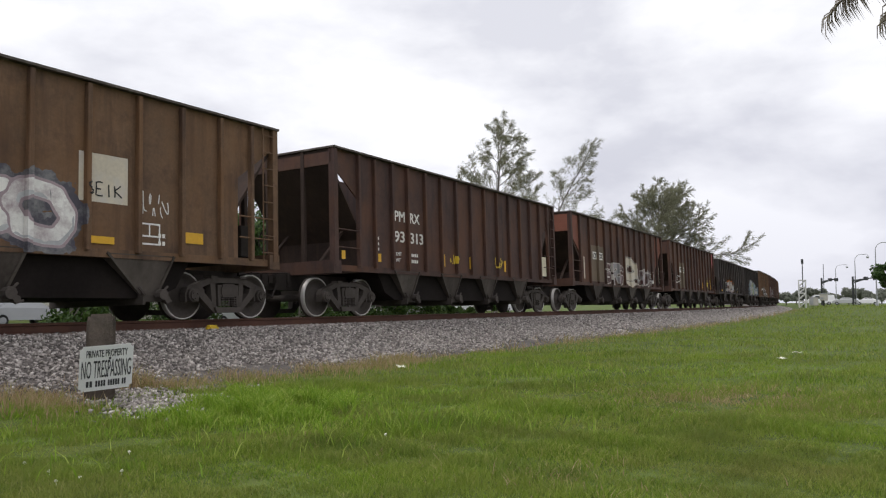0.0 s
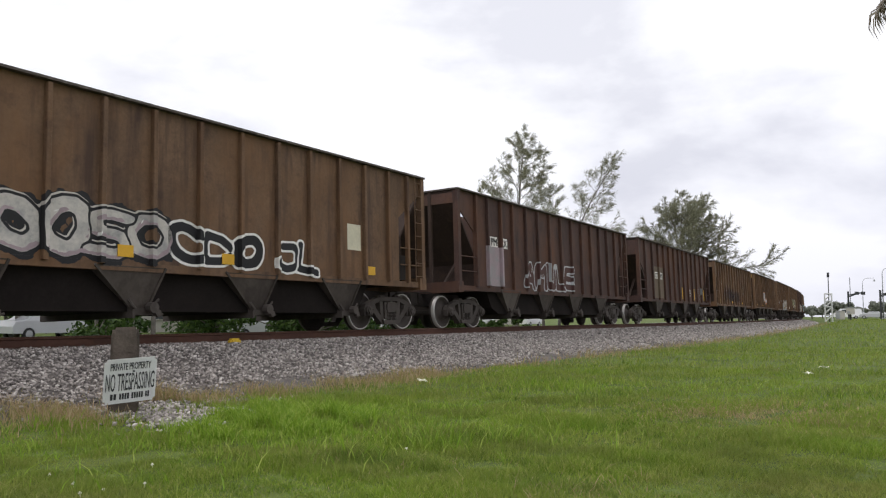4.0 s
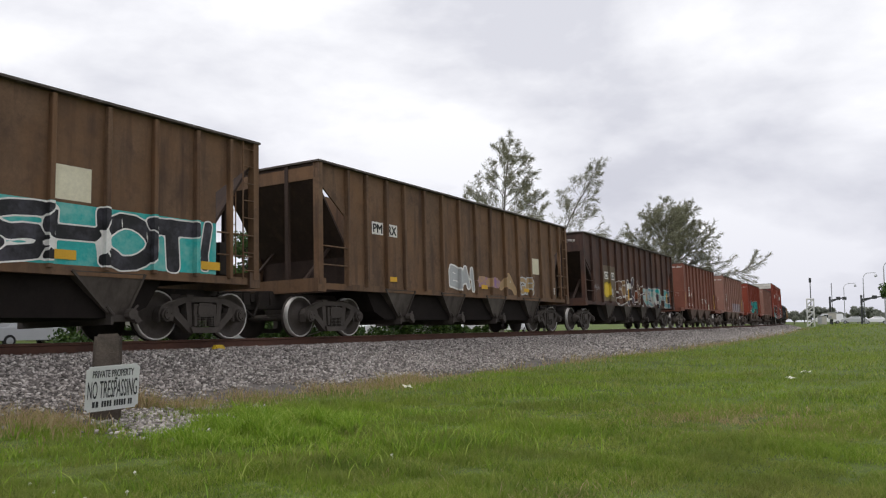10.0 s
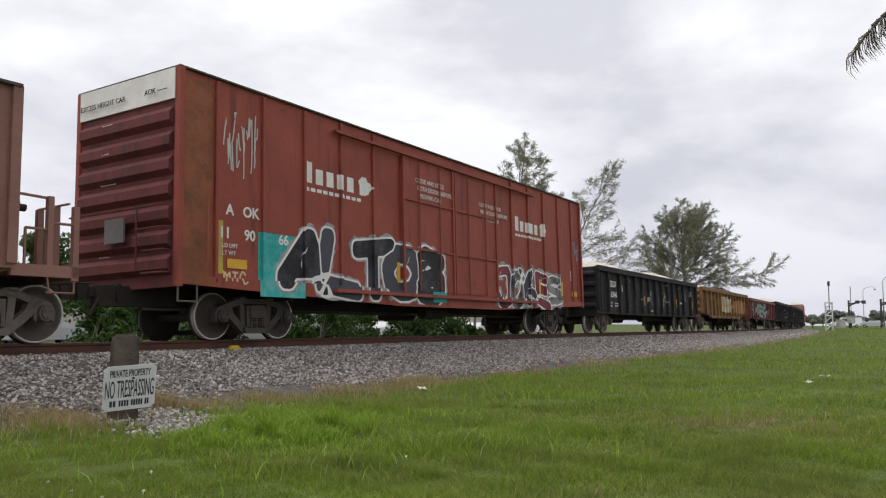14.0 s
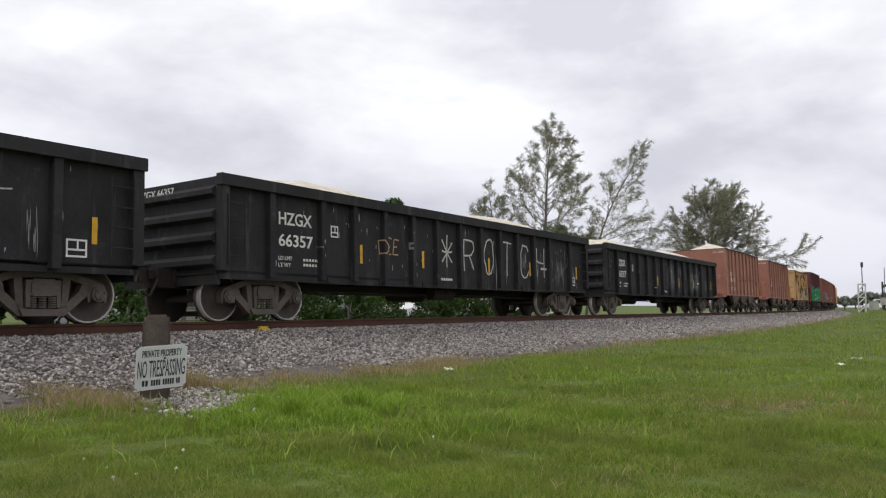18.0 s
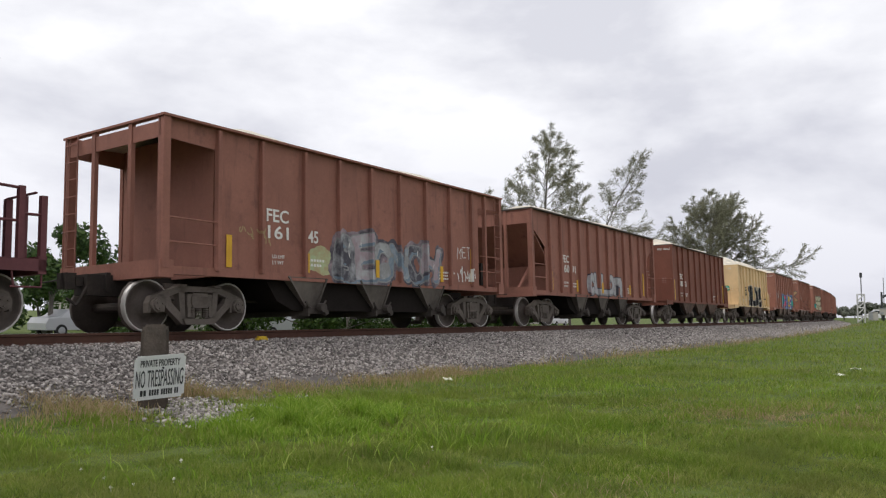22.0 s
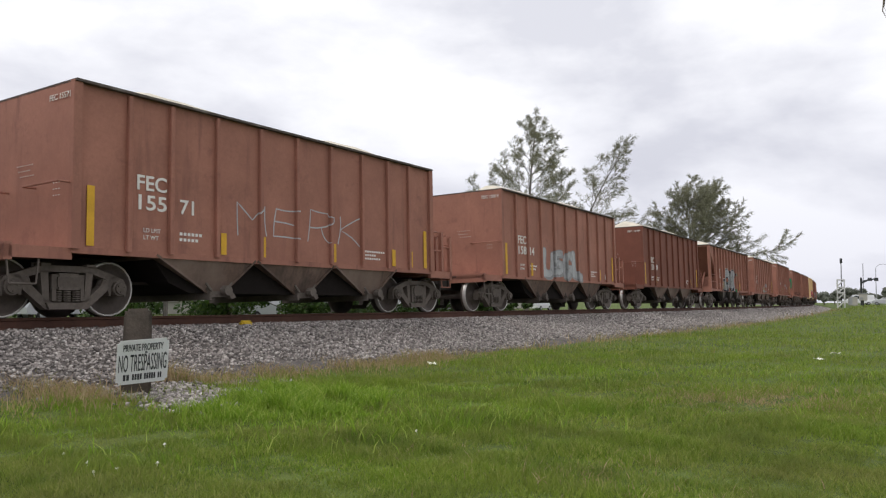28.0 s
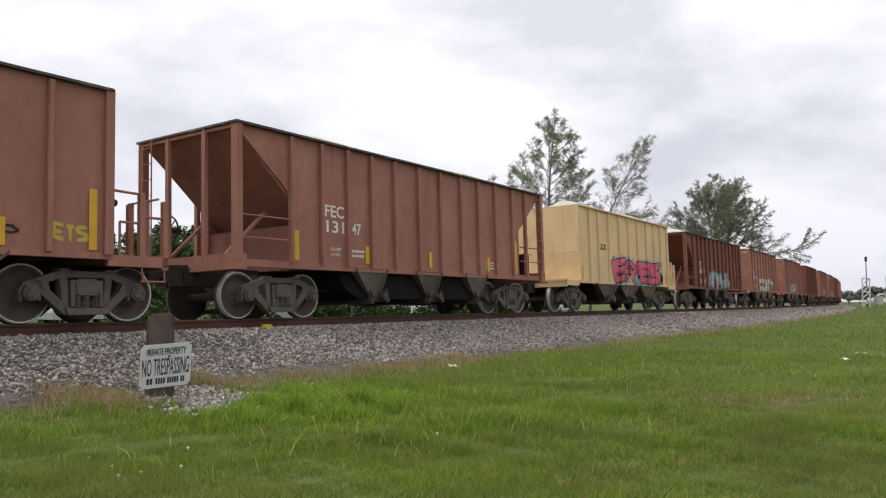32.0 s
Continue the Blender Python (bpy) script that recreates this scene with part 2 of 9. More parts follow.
def text_mesh(text, size, fat=0.0, spacing=1.0):
    """Letters as a flat mesh of slight depth, lower left at the origin."""
    key = ("text", text, size, fat, spacing)
    if key not in SHARED:
        cu = bpy.data.curves.new("letters", "FONT")
        cu.body, cu.size, cu.offset, cu.extrude, cu.space_character, cu.resolution_u = text, size, 0.0 if "M" in text else fat, 0.004, spacing, 3
        ob = bpy.data.objects.new("letters", cu)
        me = bpy.data.meshes.new_from_object(ob)
        bpy.data.objects.remove(ob)
        bpy.data.curves.remove(cu)
        if "M" in text and fat:
            bm, thick = bmesh.new(), bmesh.new()
            bm.from_mesh(me)
            for i, (dx, dy) in enumerate(((-fat, -fat), (fat, -fat), (-fat, fat), (fat, fat))):
                vs = [thick.verts.new((v.co.x + dx, v.co.y + dy, v.co.z + 0.0003 * i)) for v in bm.verts]
                bm.verts.index_update()
                for f in bm.faces:
                    thick.faces.new([vs[v.index] for v in f.verts])
            thick.to_mesh(me)
            bm.free(), thick.free()
        me.materials.clear()
        me.materials.append(M_WHITE)
        SHARED[key] = me
    return SHARED[key]


def letters(text, size, mat, parent, at, turn=(90, 0, 0), fat=0.0, name="lettering", label="", spacing=1.0):
    ob = new(name, text_mesh(text, size, fat, spacing))
    ob.material_slots[0].link = "OBJECT"
    ob.material_slots[0].material = mat
    ob.parent = parent
    ob.matrix_basis = pose(*at, *turn)
    return tagged(ob, label)

# ---- the curved track ----
HEAD, RADIUS, FOOT = radians(33.44), 1138.5, 12.73
ALONG, AWAY = Vector((math.sin(HEAD), math.cos(HEAD), 0)), Vector((-math.cos(HEAD), math.sin(HEAD), 0))
CENTRE = AWAY * (FOOT + RADIUS)
RAIL_TOP = 0.77
BODY, CANT = 0.025, 2.0


def on_track(s, off=0.0, z=0.0):
    """The place s metres along the track, off metres towards the grass, at height z."""
    a = s / RADIUS
    return CENTRE + (RADIUS + off) * (ALONG * math.sin(a) - AWAY * math.cos(a)) + Vector((0, 0, z))


def track_pose(s, off=0.0, z=0.0):
    p = on_track(s, off, z)
    return pose(p.x, p.y, p.z, 0, 0, 90 - math.degrees(HEAD) + math.degrees(s / RADIUS))


def car_pose(s):
    """A car on the canted curve: it leans inwards about the outer rail."""
    return track_pose(s, 0, RAIL_TOP) @ pose(0, -0.755, 0, -CANT) @ pose(0, 0.755, BODY)


def sweep(profile, s0, s1, step, close=False):
    """A section of (offset, height) drawn along the track."""
    bm = bmesh.new()
    count = max(1, round((s1 - s0) / step))
    rows = [[bm.verts.new(on_track(s0 + (s1 - s0) * i / count, o, z)) for o, z in profile] for i in range(count + 1)]
    k = len(profile)
    for a, c in zip(rows, rows[1:]):
        for j in range(k if close else k - 1):
            q = (j + 1) % k
            bm.faces.new((a[j], c[j], c[q], a[q]))
    if close:
        bm.faces.new(rows[0]), bm.faces.new(rows[-1][::-1])
    return bm

# ---- rolling stock: local x runs towards the rear of the train, y away from the grass, z up from the rail top ----
W = 1.50


def add_truck(car, x, cast, steel):
    """A three-piece freight truck: two wheelsets, two cast side frames with springs and bearings."""
    truck = piece("truck", "bolster", lambda: boxes((-0.16, 0.16, -1.12, 1.12, 0.42, 0.68), (-0.12, 0.12, -0.25, 0.25, 0.68, 0.9)), cast, car, (x, 0, -BODY))
    for ax in (-0.889, 0.889):
        for side in (-1, 1):
            piece("wheel", "wheel" if side < 0 else "back_wheel", wheel_mesh if side < 0 else back_wheel_mesh, steel, truck, (ax, side * 0.755, 0.457), (0, 0, 0 if side < 0 else 180), smooth=True)
            if side < 0:
                piece("bearing_cap", "cap", cap_mesh, cast, truck, (ax, side * 1.02, 0.457), (0, 0, 0 if side < 0 else 180))
        piece("axle", "axle", lambda: lathe([(-1.0, 0.08), (1.0, 0.08)], 10), steel, truck, (ax, 0, 0.457))
    for side in (-1, 1):
        piece("side_frame", "side_frame", side_frame_mesh, cast, truck, (0, side * 1.0, 0))
        if side < 0:
            piece("spring_nest", "springs", spring_mesh, cast, truck, (0, side * 1.0, 0))
    for ax in (-0.889, 0.889):
        piece("wheel_tread", "tread", tread_mesh, M_TREAD, truck, (ax, -0.755, 0.457), smooth=True, label="bright worn steel wheel rim")


def cap_mesh():
    """The round roller-bearing housing with its three end-cap bolts."""
    bm = lathe([(-0.155, 0.05), (-0.155, 0.095), (-0.12, 0.10), (-0.12, 0.128), (0.1, 0.128)], 16)
    for k in range(3):
        a = 2 * math.pi * k / 3 + 0.4
        rod(bm, (0.06 * math.cos(a), -0.175, 0.06 * math.sin(a)), (0.06 * math.cos(a), -0.15, 0.06 * math.sin(a)), 0.018, 6)
    return bm


def wheel_mesh():
    return lathe([(-0.105, 0.10), (-0.105, 0.17), (-0.02, 0.21), (0.0, 0.36), (-0.062, 0.385), (-0.066, 0.447), (0.04, 0.452), (0.075, 0.482), (0.078, 0.38), (0.05, 0.2)], 20)


def back_wheel_mesh():
    return lathe([(-0.07, 0.12), (-0.0, 0.3), (-0.06, 0.447), (0.075, 0.482), (0.06, 0.2)], 16)


def tread_mesh():
    bm = bmesh.new()
    rings = [[bm.verts.new((r * math.cos(2 * math.pi * k / 22), y, r * math.sin(2 * math.pi * k / 22))) for k in range(22)] for y, r in ((-0.0665, 0.428), (-0.071, 0.446), (-0.068, 0.4555), (0.03, 0.4575))]
    for a, c in zip(rings, rings[1:]):
        for k in range(22):
            bm.faces.new((a[k], c[k], c[(k + 1) % 22], a[(k + 1) % 22]))
    return bm


def side_frame_mesh():
    """A cast side frame: pedestals over the bearings, arched top member, two slanting struts, deep spring seat."""
    t = 0.075
    bm = bmesh.new()
    for k in (-1, 1):
        def both(*poly, y0=-t, y1=t):
            prism([(k * x, z) for x, z in poly][::k], y0, y1, bm)
        both((1.045, 0.33), (1.05, 0.50), (0.99, 0.61), (0.88, 0.65), (0.74, 0.65), (0.70, 0.56), (0.725, 0.34), (0.765, 0.34), (0.775, 0.50), (0.80, 0.565), (0.98, 0.565), (1.0, 0.50), (1.005, 0.33))
        both((0.88, 0.65), (0.44, 0.80), (0.30, 0.80), (0.30, 0.69), (0.42, 0.69), (0.74, 0.575))
        both((0.74, 0.58), (0.70, 0.42), (0.36, 0.13), (0.24, 0.13), (0.24, 0.23), (0.33, 0.27), (0.58, 0.50), (0.62, 0.61))
        both((0.44, 0.72), (0.315, 0.72), (0.285, 0.22), (0.39, 0.26))
        both((0.46, 0.83), (0.30, 0.83), (0.30, 0.80), (0.46, 0.78), y0=-t - 0.05, y1=t)
    prism([(-0.31, 0.80), (0.31, 0.80), (0.31, 0.70), (-0.31, 0.70)], -t, t, bm)
    prism([(-0.36, 0.225), (0.36, 0.225), (0.32, 0.12), (-0.32, 0.12)], -t - 0.06, t + 0.06, bm)
    return bm


def spring_mesh():
    bm = bmesh.new()
    for x in (-0.15, 0.0, 0.15):
        for i in range(5):
            bm2 = 0.245 + i * 0.035
            rod(bm, (x, -0.06, bm2), (x, -0.06, bm2 + 0.02), 0.066, 7)
    box(bm, -0.27, 0.27, -0.10, 0.12, 0.43, 0.66)
    box(bm, -0.19, 0.19, -0.13, -0.10, 0.47, 0.62)
    for x in (-0.235, 0.235):
        box(bm, x - 0.03, x + 0.03, -0.11, 0.1, 0.25, 0.45)
    return bm


def chute_mesh(top, low, zt, zb, wide, skew=0.0):
    """A hopper outlet: an upside-down truncated pyramid."""
    bm = bmesh.new()
    a = [bm.verts.new(p) for p in ((-top / 2, -wide, zt), (top / 2, -wide, zt), (top / 2, wide, zt), (-top / 2, wide, zt))]
    c = [bm.verts.new(p) for p in ((skew - low / 2, -wide * 0.86, zb), (skew + low / 2, -wide * 0.86, zb), (skew + low / 2, wide * 0.86, zb), (skew - low / 2, wide * 0.86, zb))]
    bm.faces.new(a[::-1]), bm.faces.new(c)
    for i in range(4):
        j = (i + 1) % 4
        bm.faces.new((a[i], a[j], c[j], c[i]))
    for x0, x1 in ((-top / 2, skew - low / 2), (top / 2, skew + low / 2)):
        rod(bm, (x0, -wide - 0.01, zt), (x1, -wide * 0.86 - 0.02, zb), 0.028, 4)
    return bm


def gate_mesh():
    """An outlet gate: frame, operating shaft with its capstan, short latch."""
    bm = boxes((-0.2, 0.2, -1.30, 1.30, -0.03, 0.08), (-0.23, -0.18, -1.34, 1.34, -0.08, 0.14))
    rod(bm, (0.1, -1.42, 0.05), (0.1, 1.42, 0.05), 0.035, 7)
    rod(bm, (0.1, -1.48, 0.09), (0.1, -1.34, 0.09), 0.095, 9)
    rod(bm, (0.2, -1.46, 0.0), (0.2, -1.36, 0.0), 0.06, 8)
    rod(bm, (0.1, -1.4, 0.1), (0.24, -1.4, 0.24), 0.022, 5)
    rod(bm, (-0.2, -1.36, 0.08), (-0.32, -1.35, 0.22), 0.026, 6)
    rod(bm, (0.2, -1.40, -0.06), (0.34, -1.38, -0.02), 0.022, 6)
    return bm


def ladder_mesh(h, w, n):
    bm = rods(0.016, ((0, 0, 0), (0, 0, h)), ((w, 0, 0), (w, 0, h)), sides=5)
    for i in range(n):
        z = h * (i + 0.5) / n
        rod(bm, (0, 0, z), (w, 0, z), 0.012, 5)
    return bm


def add_under(car, length, ends, chutes, zb, paint, pitch, saw, gates=True, grimy=False, slip=0.0, tuck=0.0):
    """Centre sill, couplers, trucks, outlets and brake rigging below a body."""
    reach = pitch / 2
    piece("centre_sill", ("sill", round(reach, 2)), lambda: boxes((-reach + 0.35, reach - 0.35, -0.19, 0.19, 0.62, 0.98)), M_UNDER, car)
    for s in (-1, 1):
        piece("coupler", "coupler", coupler_mesh, M_UNDER, car, (s * (reach - 0.34), 0, 0.86), (0, 0, 0 if s > 0 else 180))
        add_truck(car, s * (length / 2 - ends - tuck) + slip, M_GRIMY if grimy else M_TRUCK, M_GRIMY if grimy else M_WHEEL)
    if chutes:
        inner = length - 2 * ends - 2.7
        deep_ = 0.37 if saw else 0.36
        # added dark block standing in for the shaded voids between the outlets
        piece("hopper_bottom", ("bottom", round(inner, 1), zb, saw), lambda: prism([(-inner / 2 + 0.1, zb - 0.03), (-inner / 2 + 0.45, 0.55), (-inner / 2 + 0.9, deep_), (inner / 2 - 0.9, deep_), (inner / 2 - 0.45, 0.55), (inner / 2 - 0.1, zb - 0.03)], -1.2, 1.2), M_VOID, car)
        step = inner / chutes
        for i in range(chutes):
            x = -inner / 2 + step * (i + 0.5)
            wide = step * (0.98 if saw else 0.5)
            chute = piece("hopper_chute", ("chute", round(wide, 2), zb, saw), lambda: chute_mesh(wide, 0.3 if saw else 0.24, zb - 0.02, 0.36, 1.42, 0.3), M_DUSTY if saw else M_BROWN_CHUTE if grimy else M_CHUTE, car, (x, 0, 0))
            if gates:
                piece("chute_gate", "gate", gate_mesh, M_TRUCK if saw else M_GRIMY, chute, (0.32, 0, 0.33))
    else:
        for x in np.linspace(-length / 2 + 3, length / 2 - 3, 7):
            piece("cross_bearer", ("bearer", zb), lambda: boxes((-0.05, 0.05, -1.4, 1.4, 0.75, zb)), M_UNDER, car, (x, 0, 0))
        piece("brake_cylinder", "cylinder", lambda: rods(0.16, ((-0.5, -0.7, 0.6), (0.5, -0.7, 0.6)), ((-0.3, 0.8, 0.6), (1.2, 0.8, 0.6)), sides=10), M_UNDER, car)
    piece("brake_pipe", ("pipe", round(length, 1)), lambda: rods(0.025, ((-length / 2, -0.6, 0.55), (length / 2, -0.6, 0.55))), M_UNDER, car)


def coupler_mesh():
    bm = boxes((-0.4, 0.12, -0.08, 0.08, -0.08, 0.08), (0.1, 0.30, -0.13, 0.05, -0.14, 0.14), (0.26, 0.34, -0.13, -0.02, -0.13, 0.13), (-0.42, -0.34, -0.24, 0.24, -0.16, 0.16))
    rod(bm, (0.0, 0.2, -0.1), (0.22, 0.26, -0.42), 0.025, 6)
    rod(bm, (0.22, 0.26, -0.42), (0.36, 0.2, -0.3), 0.025, 6)
    rod(bm, (-0.1, -0.1, 0.1), (-0.1, -1.35, 0.05), 0.016, 5)
    return bm


def add_ribs(car, xs, z0, z1, paint, wide=0.085, deep=0.11):
    key = ("rib", round(z1 - z0, 2), wide, deep)

    def rib():
        bm = prism([(-wide / 2, 0.0), (wide / 2, 0.0), (wide / 2, z1 - z0), (-wide / 2, z1 - z0)], -deep, 0.0)
        bmesh.ops.bevel(bm, geom=[e for e in bm.edges if abs(e.verts[0].co.z - e.verts[1].co.z) > 0.5 and e.verts[0].co.y < -0.01], offset=0.012, segments=1, affect="EDGES")
        return bm

    for x in xs:
        piece("rib", key, rib, paint, car, (x, -W + deep - 0.0, z0))
        piece("rib", key, rib, paint, car, (x, W - deep, z0), (0, 0, 180))


def add_rails(car, length, z, paint):
    """The flange round the top of an open body."""
    h = length / 2
    piece("top_rail", ("top", round(length, 2)), lambda: boxes((-h - 0.03, h + 0.03, -W - 0.02, -W + 0.12, -0.02, 0.022), (-h - 0.03, h + 0.03, W - 0.12, W + 0.02, -0.02, 0.022), (-h - 0.03, -h + 0.1, -W + 0.12, W - 0.12, -0.02, 0.022), (h - 0.1, h + 0.03, -W + 0.12, W - 0.12, -0.02, 0.022)), paint if paint is PAINT["beige"] or (paint is PAINT["dull_oxide"] and z > 3.66) else M_COPING, car, (0, 0, z))


def pile_mesh(length, rise):
    bm = bmesh.new()
    nx, ny = int(length * 2), 8
    g = []
    for i in range(nx + 1):
        row = []
        for j in range(ny + 1):
            x, y = -length / 2 + length * i / nx, -1.4 + 2.8 * j / ny
            hump = max(0, 1 - abs(y) / 1.45) ** 0.6 * (0.76 + 0.24 * math.cos(x / length * 4 * math.pi + math.pi) + 0.2 * noise.noise((x * 0.7, y, 3)))
            edge = min(1, (length / 2 - abs(x)) / 1.3)
            row.append(bm.verts.new((x, y, rise * hump * edge + 0.05 * noise.noise((x * 3, y * 3, 1)))))
        g.append(row)
    for a, c in zip(g, g[1:]):
        for j in range(ny):
            bm.faces.new((a[j], c[j], c[j + 1], a[j + 1]))
    return bm


def add_load(car, length, z, rise):
    piece("aggregate_load", ("pile", round(length, 1), rise), lambda: pile_mesh(length - 0.3, rise), M_LOAD, car, (0, 0, z), label="pale crushed limestone load")


def body_hopper(car, L, zb, zt, cut, band, zm, ribs, paint, end_paint=None, rear=True):
    """An open-topped hopper with sloping end sheets that leave the end frames open below."""
    h = L / 2
    outline = [(-h, zt), (-h, zt - band), (-h + cut, zm), (-h + cut, zb), (h - cut, zb), (h - cut, zm), (h, zt - band), (h, zt)]
    key = (round(L, 2), zb, zt, cut, band, zm)
    for s in (-1, 1):
        piece("side_sheet", ("side",) + key, lambda: prism(outline, -0.02, 0.02), paint, car, (0, s * (W - 0.12), 0))
        piece("side_sill", ("sidesill", round(L, 2)), lambda: boxes((-h, h, -0.06, 0.06, -0.10, 0.04)), paint, car, (0, s * (W - 0.145), zb))
        # dark cars: end-bay shadow painted into the sheets, stiffeners and braces
        e = PAINT["end_shade"] if paint in (PAINT["brown"], PAINT["maroon"], PAINT["black"], PAINT["coal_black"]) else paint
        piece("end_band", ("endband",) + key, lambda: boxes((-0.012, 0.012, -W + 0.17, W - 0.17, zt - band - 0.02, zt - 0.1)), end_paint or paint, car, (s * (h - 0.02), 0, 0))
        if end_paint and (rear or s < 0):
            tri = [(-h + 0.001, zt - 0.1), (-h + 0.001, zt - band + 0.01), (-h + cut * 0.93, zm + 0.12), (-h + cut * 0.93, zt - 0.1)]
            piece("end_panel_paint", ("endpanel",) + key, lambda: prism(tri, -0.0015, 0.0015), end_paint, car, (0, -W + 0.098, 0), (0, 0, 0 if s < 0 else 180)) if s < 0 else piece("end_panel_paint", ("endpanelrear",) + key, lambda: prism([(-x, z) for x, z in tri][::-1], -0.0015, 0.0015), end_paint, car, (0, -W + 0.098, 0))

        def slope(s=s):
            foot = cut + (0.75 if zt > 3.8 else 1.5)
            bm = prism([(-h + 0.03, zt), (-h + 0.03, zt - band - 0.02), (-h + foot, zb - 0.05), (-h + foot + 0.06, zb - 0.05), (-h + 0.08, zt - band), (-h + 0.08, zt)], -W + 0.14, W - 0.14)
            return bm

        upright = zm > 3.2
        if not upright:
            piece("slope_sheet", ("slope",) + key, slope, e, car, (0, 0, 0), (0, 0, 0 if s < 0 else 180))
        for y in (-1, 1):
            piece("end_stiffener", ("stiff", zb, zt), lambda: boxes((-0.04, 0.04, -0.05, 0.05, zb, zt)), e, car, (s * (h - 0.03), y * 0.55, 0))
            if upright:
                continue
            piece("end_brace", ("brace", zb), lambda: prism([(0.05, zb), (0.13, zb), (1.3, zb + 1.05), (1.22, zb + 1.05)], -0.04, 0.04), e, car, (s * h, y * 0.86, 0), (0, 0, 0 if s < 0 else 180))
        if s > 0:
            piece("air_reservoir", "reservoir", lambda: rods(0.2, ((0, -0.75, 0), (0, 0.45, 0)), sides=12), M_UNDER, car, (h - 0.75, 0, zb + 0.42))
            piece("brake_gear", "brake_gear", lambda: boxes((-0.14, 0.14, -0.2, 0.2, 0, 0.62), (-0.08, 0.3, -0.06, 0.06, 0.3, 0.4)), M_UNDER, car, (h - 0.62, -1.0, zb + 0.1))
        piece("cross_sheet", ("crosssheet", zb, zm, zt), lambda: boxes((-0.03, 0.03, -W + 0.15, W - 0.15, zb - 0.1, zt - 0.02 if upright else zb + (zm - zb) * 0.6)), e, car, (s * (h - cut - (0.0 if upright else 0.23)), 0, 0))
        piece("end_sill", ("endsill", round(L, 2)), lambda: boxes((-0.14, 0.14, -W + 0.02, W - 0.02, -0.16, 0.14)), paint, car, (s * (h - 0.1), 0, zb))
        for y in (-1, 1):
            piece("corner_post", ("post", zb, zt), lambda: boxes((-0.07, 0.07, -0.08, 0.08, zb, zt)), paint, car, (s * (h - 0.07), y * (W - 0.09), 0))
        for z in (0.45, 0.87):
            piece("grab_rail", ("grab", cut), lambda: rods(0.017, ((0, 0, 0), (cut, 0, 0)), sides=5), paint, car, ((-h if s < 0 else h - cut), -W + 0.05, zb + z))
    rungs = piece("ladder", ("ladder", zb, zt), lambda: ladder_mesh(zt - zb, 0.4, 8), paint, car, (h - 0.42, -W + 0.02, zb))
    piece("ladder", ("ladder", zb, zt), None, paint, car, (-h - 0.04, W - 0.5, zb), (0, 0, 90))
    if zm < 3.2:
        piece("brake_wheel", "brake_wheel", brake_wheel_mesh, M_UNDER, car, (-h + 0.2, 0.75, zb + 0.75))
    xs = [-h + L * u for u in ribs]
    add_ribs(car, xs, zb, zt - 0.05, paint)
    add_rails(car, L, zt, paint)
    return xs


def brake_wheel_mesh():
    bm = bmesh.new()
    for k in range(14):
        a, c = 2 * math.pi * k / 14, 2 * math.pi * (k + 1) / 14
        rod(bm, (0, 0.28 * math.cos(a), 0.28 * math.sin(a)), (0, 0.28 * math.cos(c), 0.28 * math.sin(c)), 0.018, 5)
    for k in range(4):
        a = math.pi * k / 4
        rod(bm, (0, 0.28 * math.cos(a), 0.28 * math.sin(a)), (0, -0.28 * math.cos(a), -0.28 * math.sin(a)), 0.012, 4)
    rod(bm, (0, 0, 0), (0.25, 0, 0), 0.06, 8)
    return bm


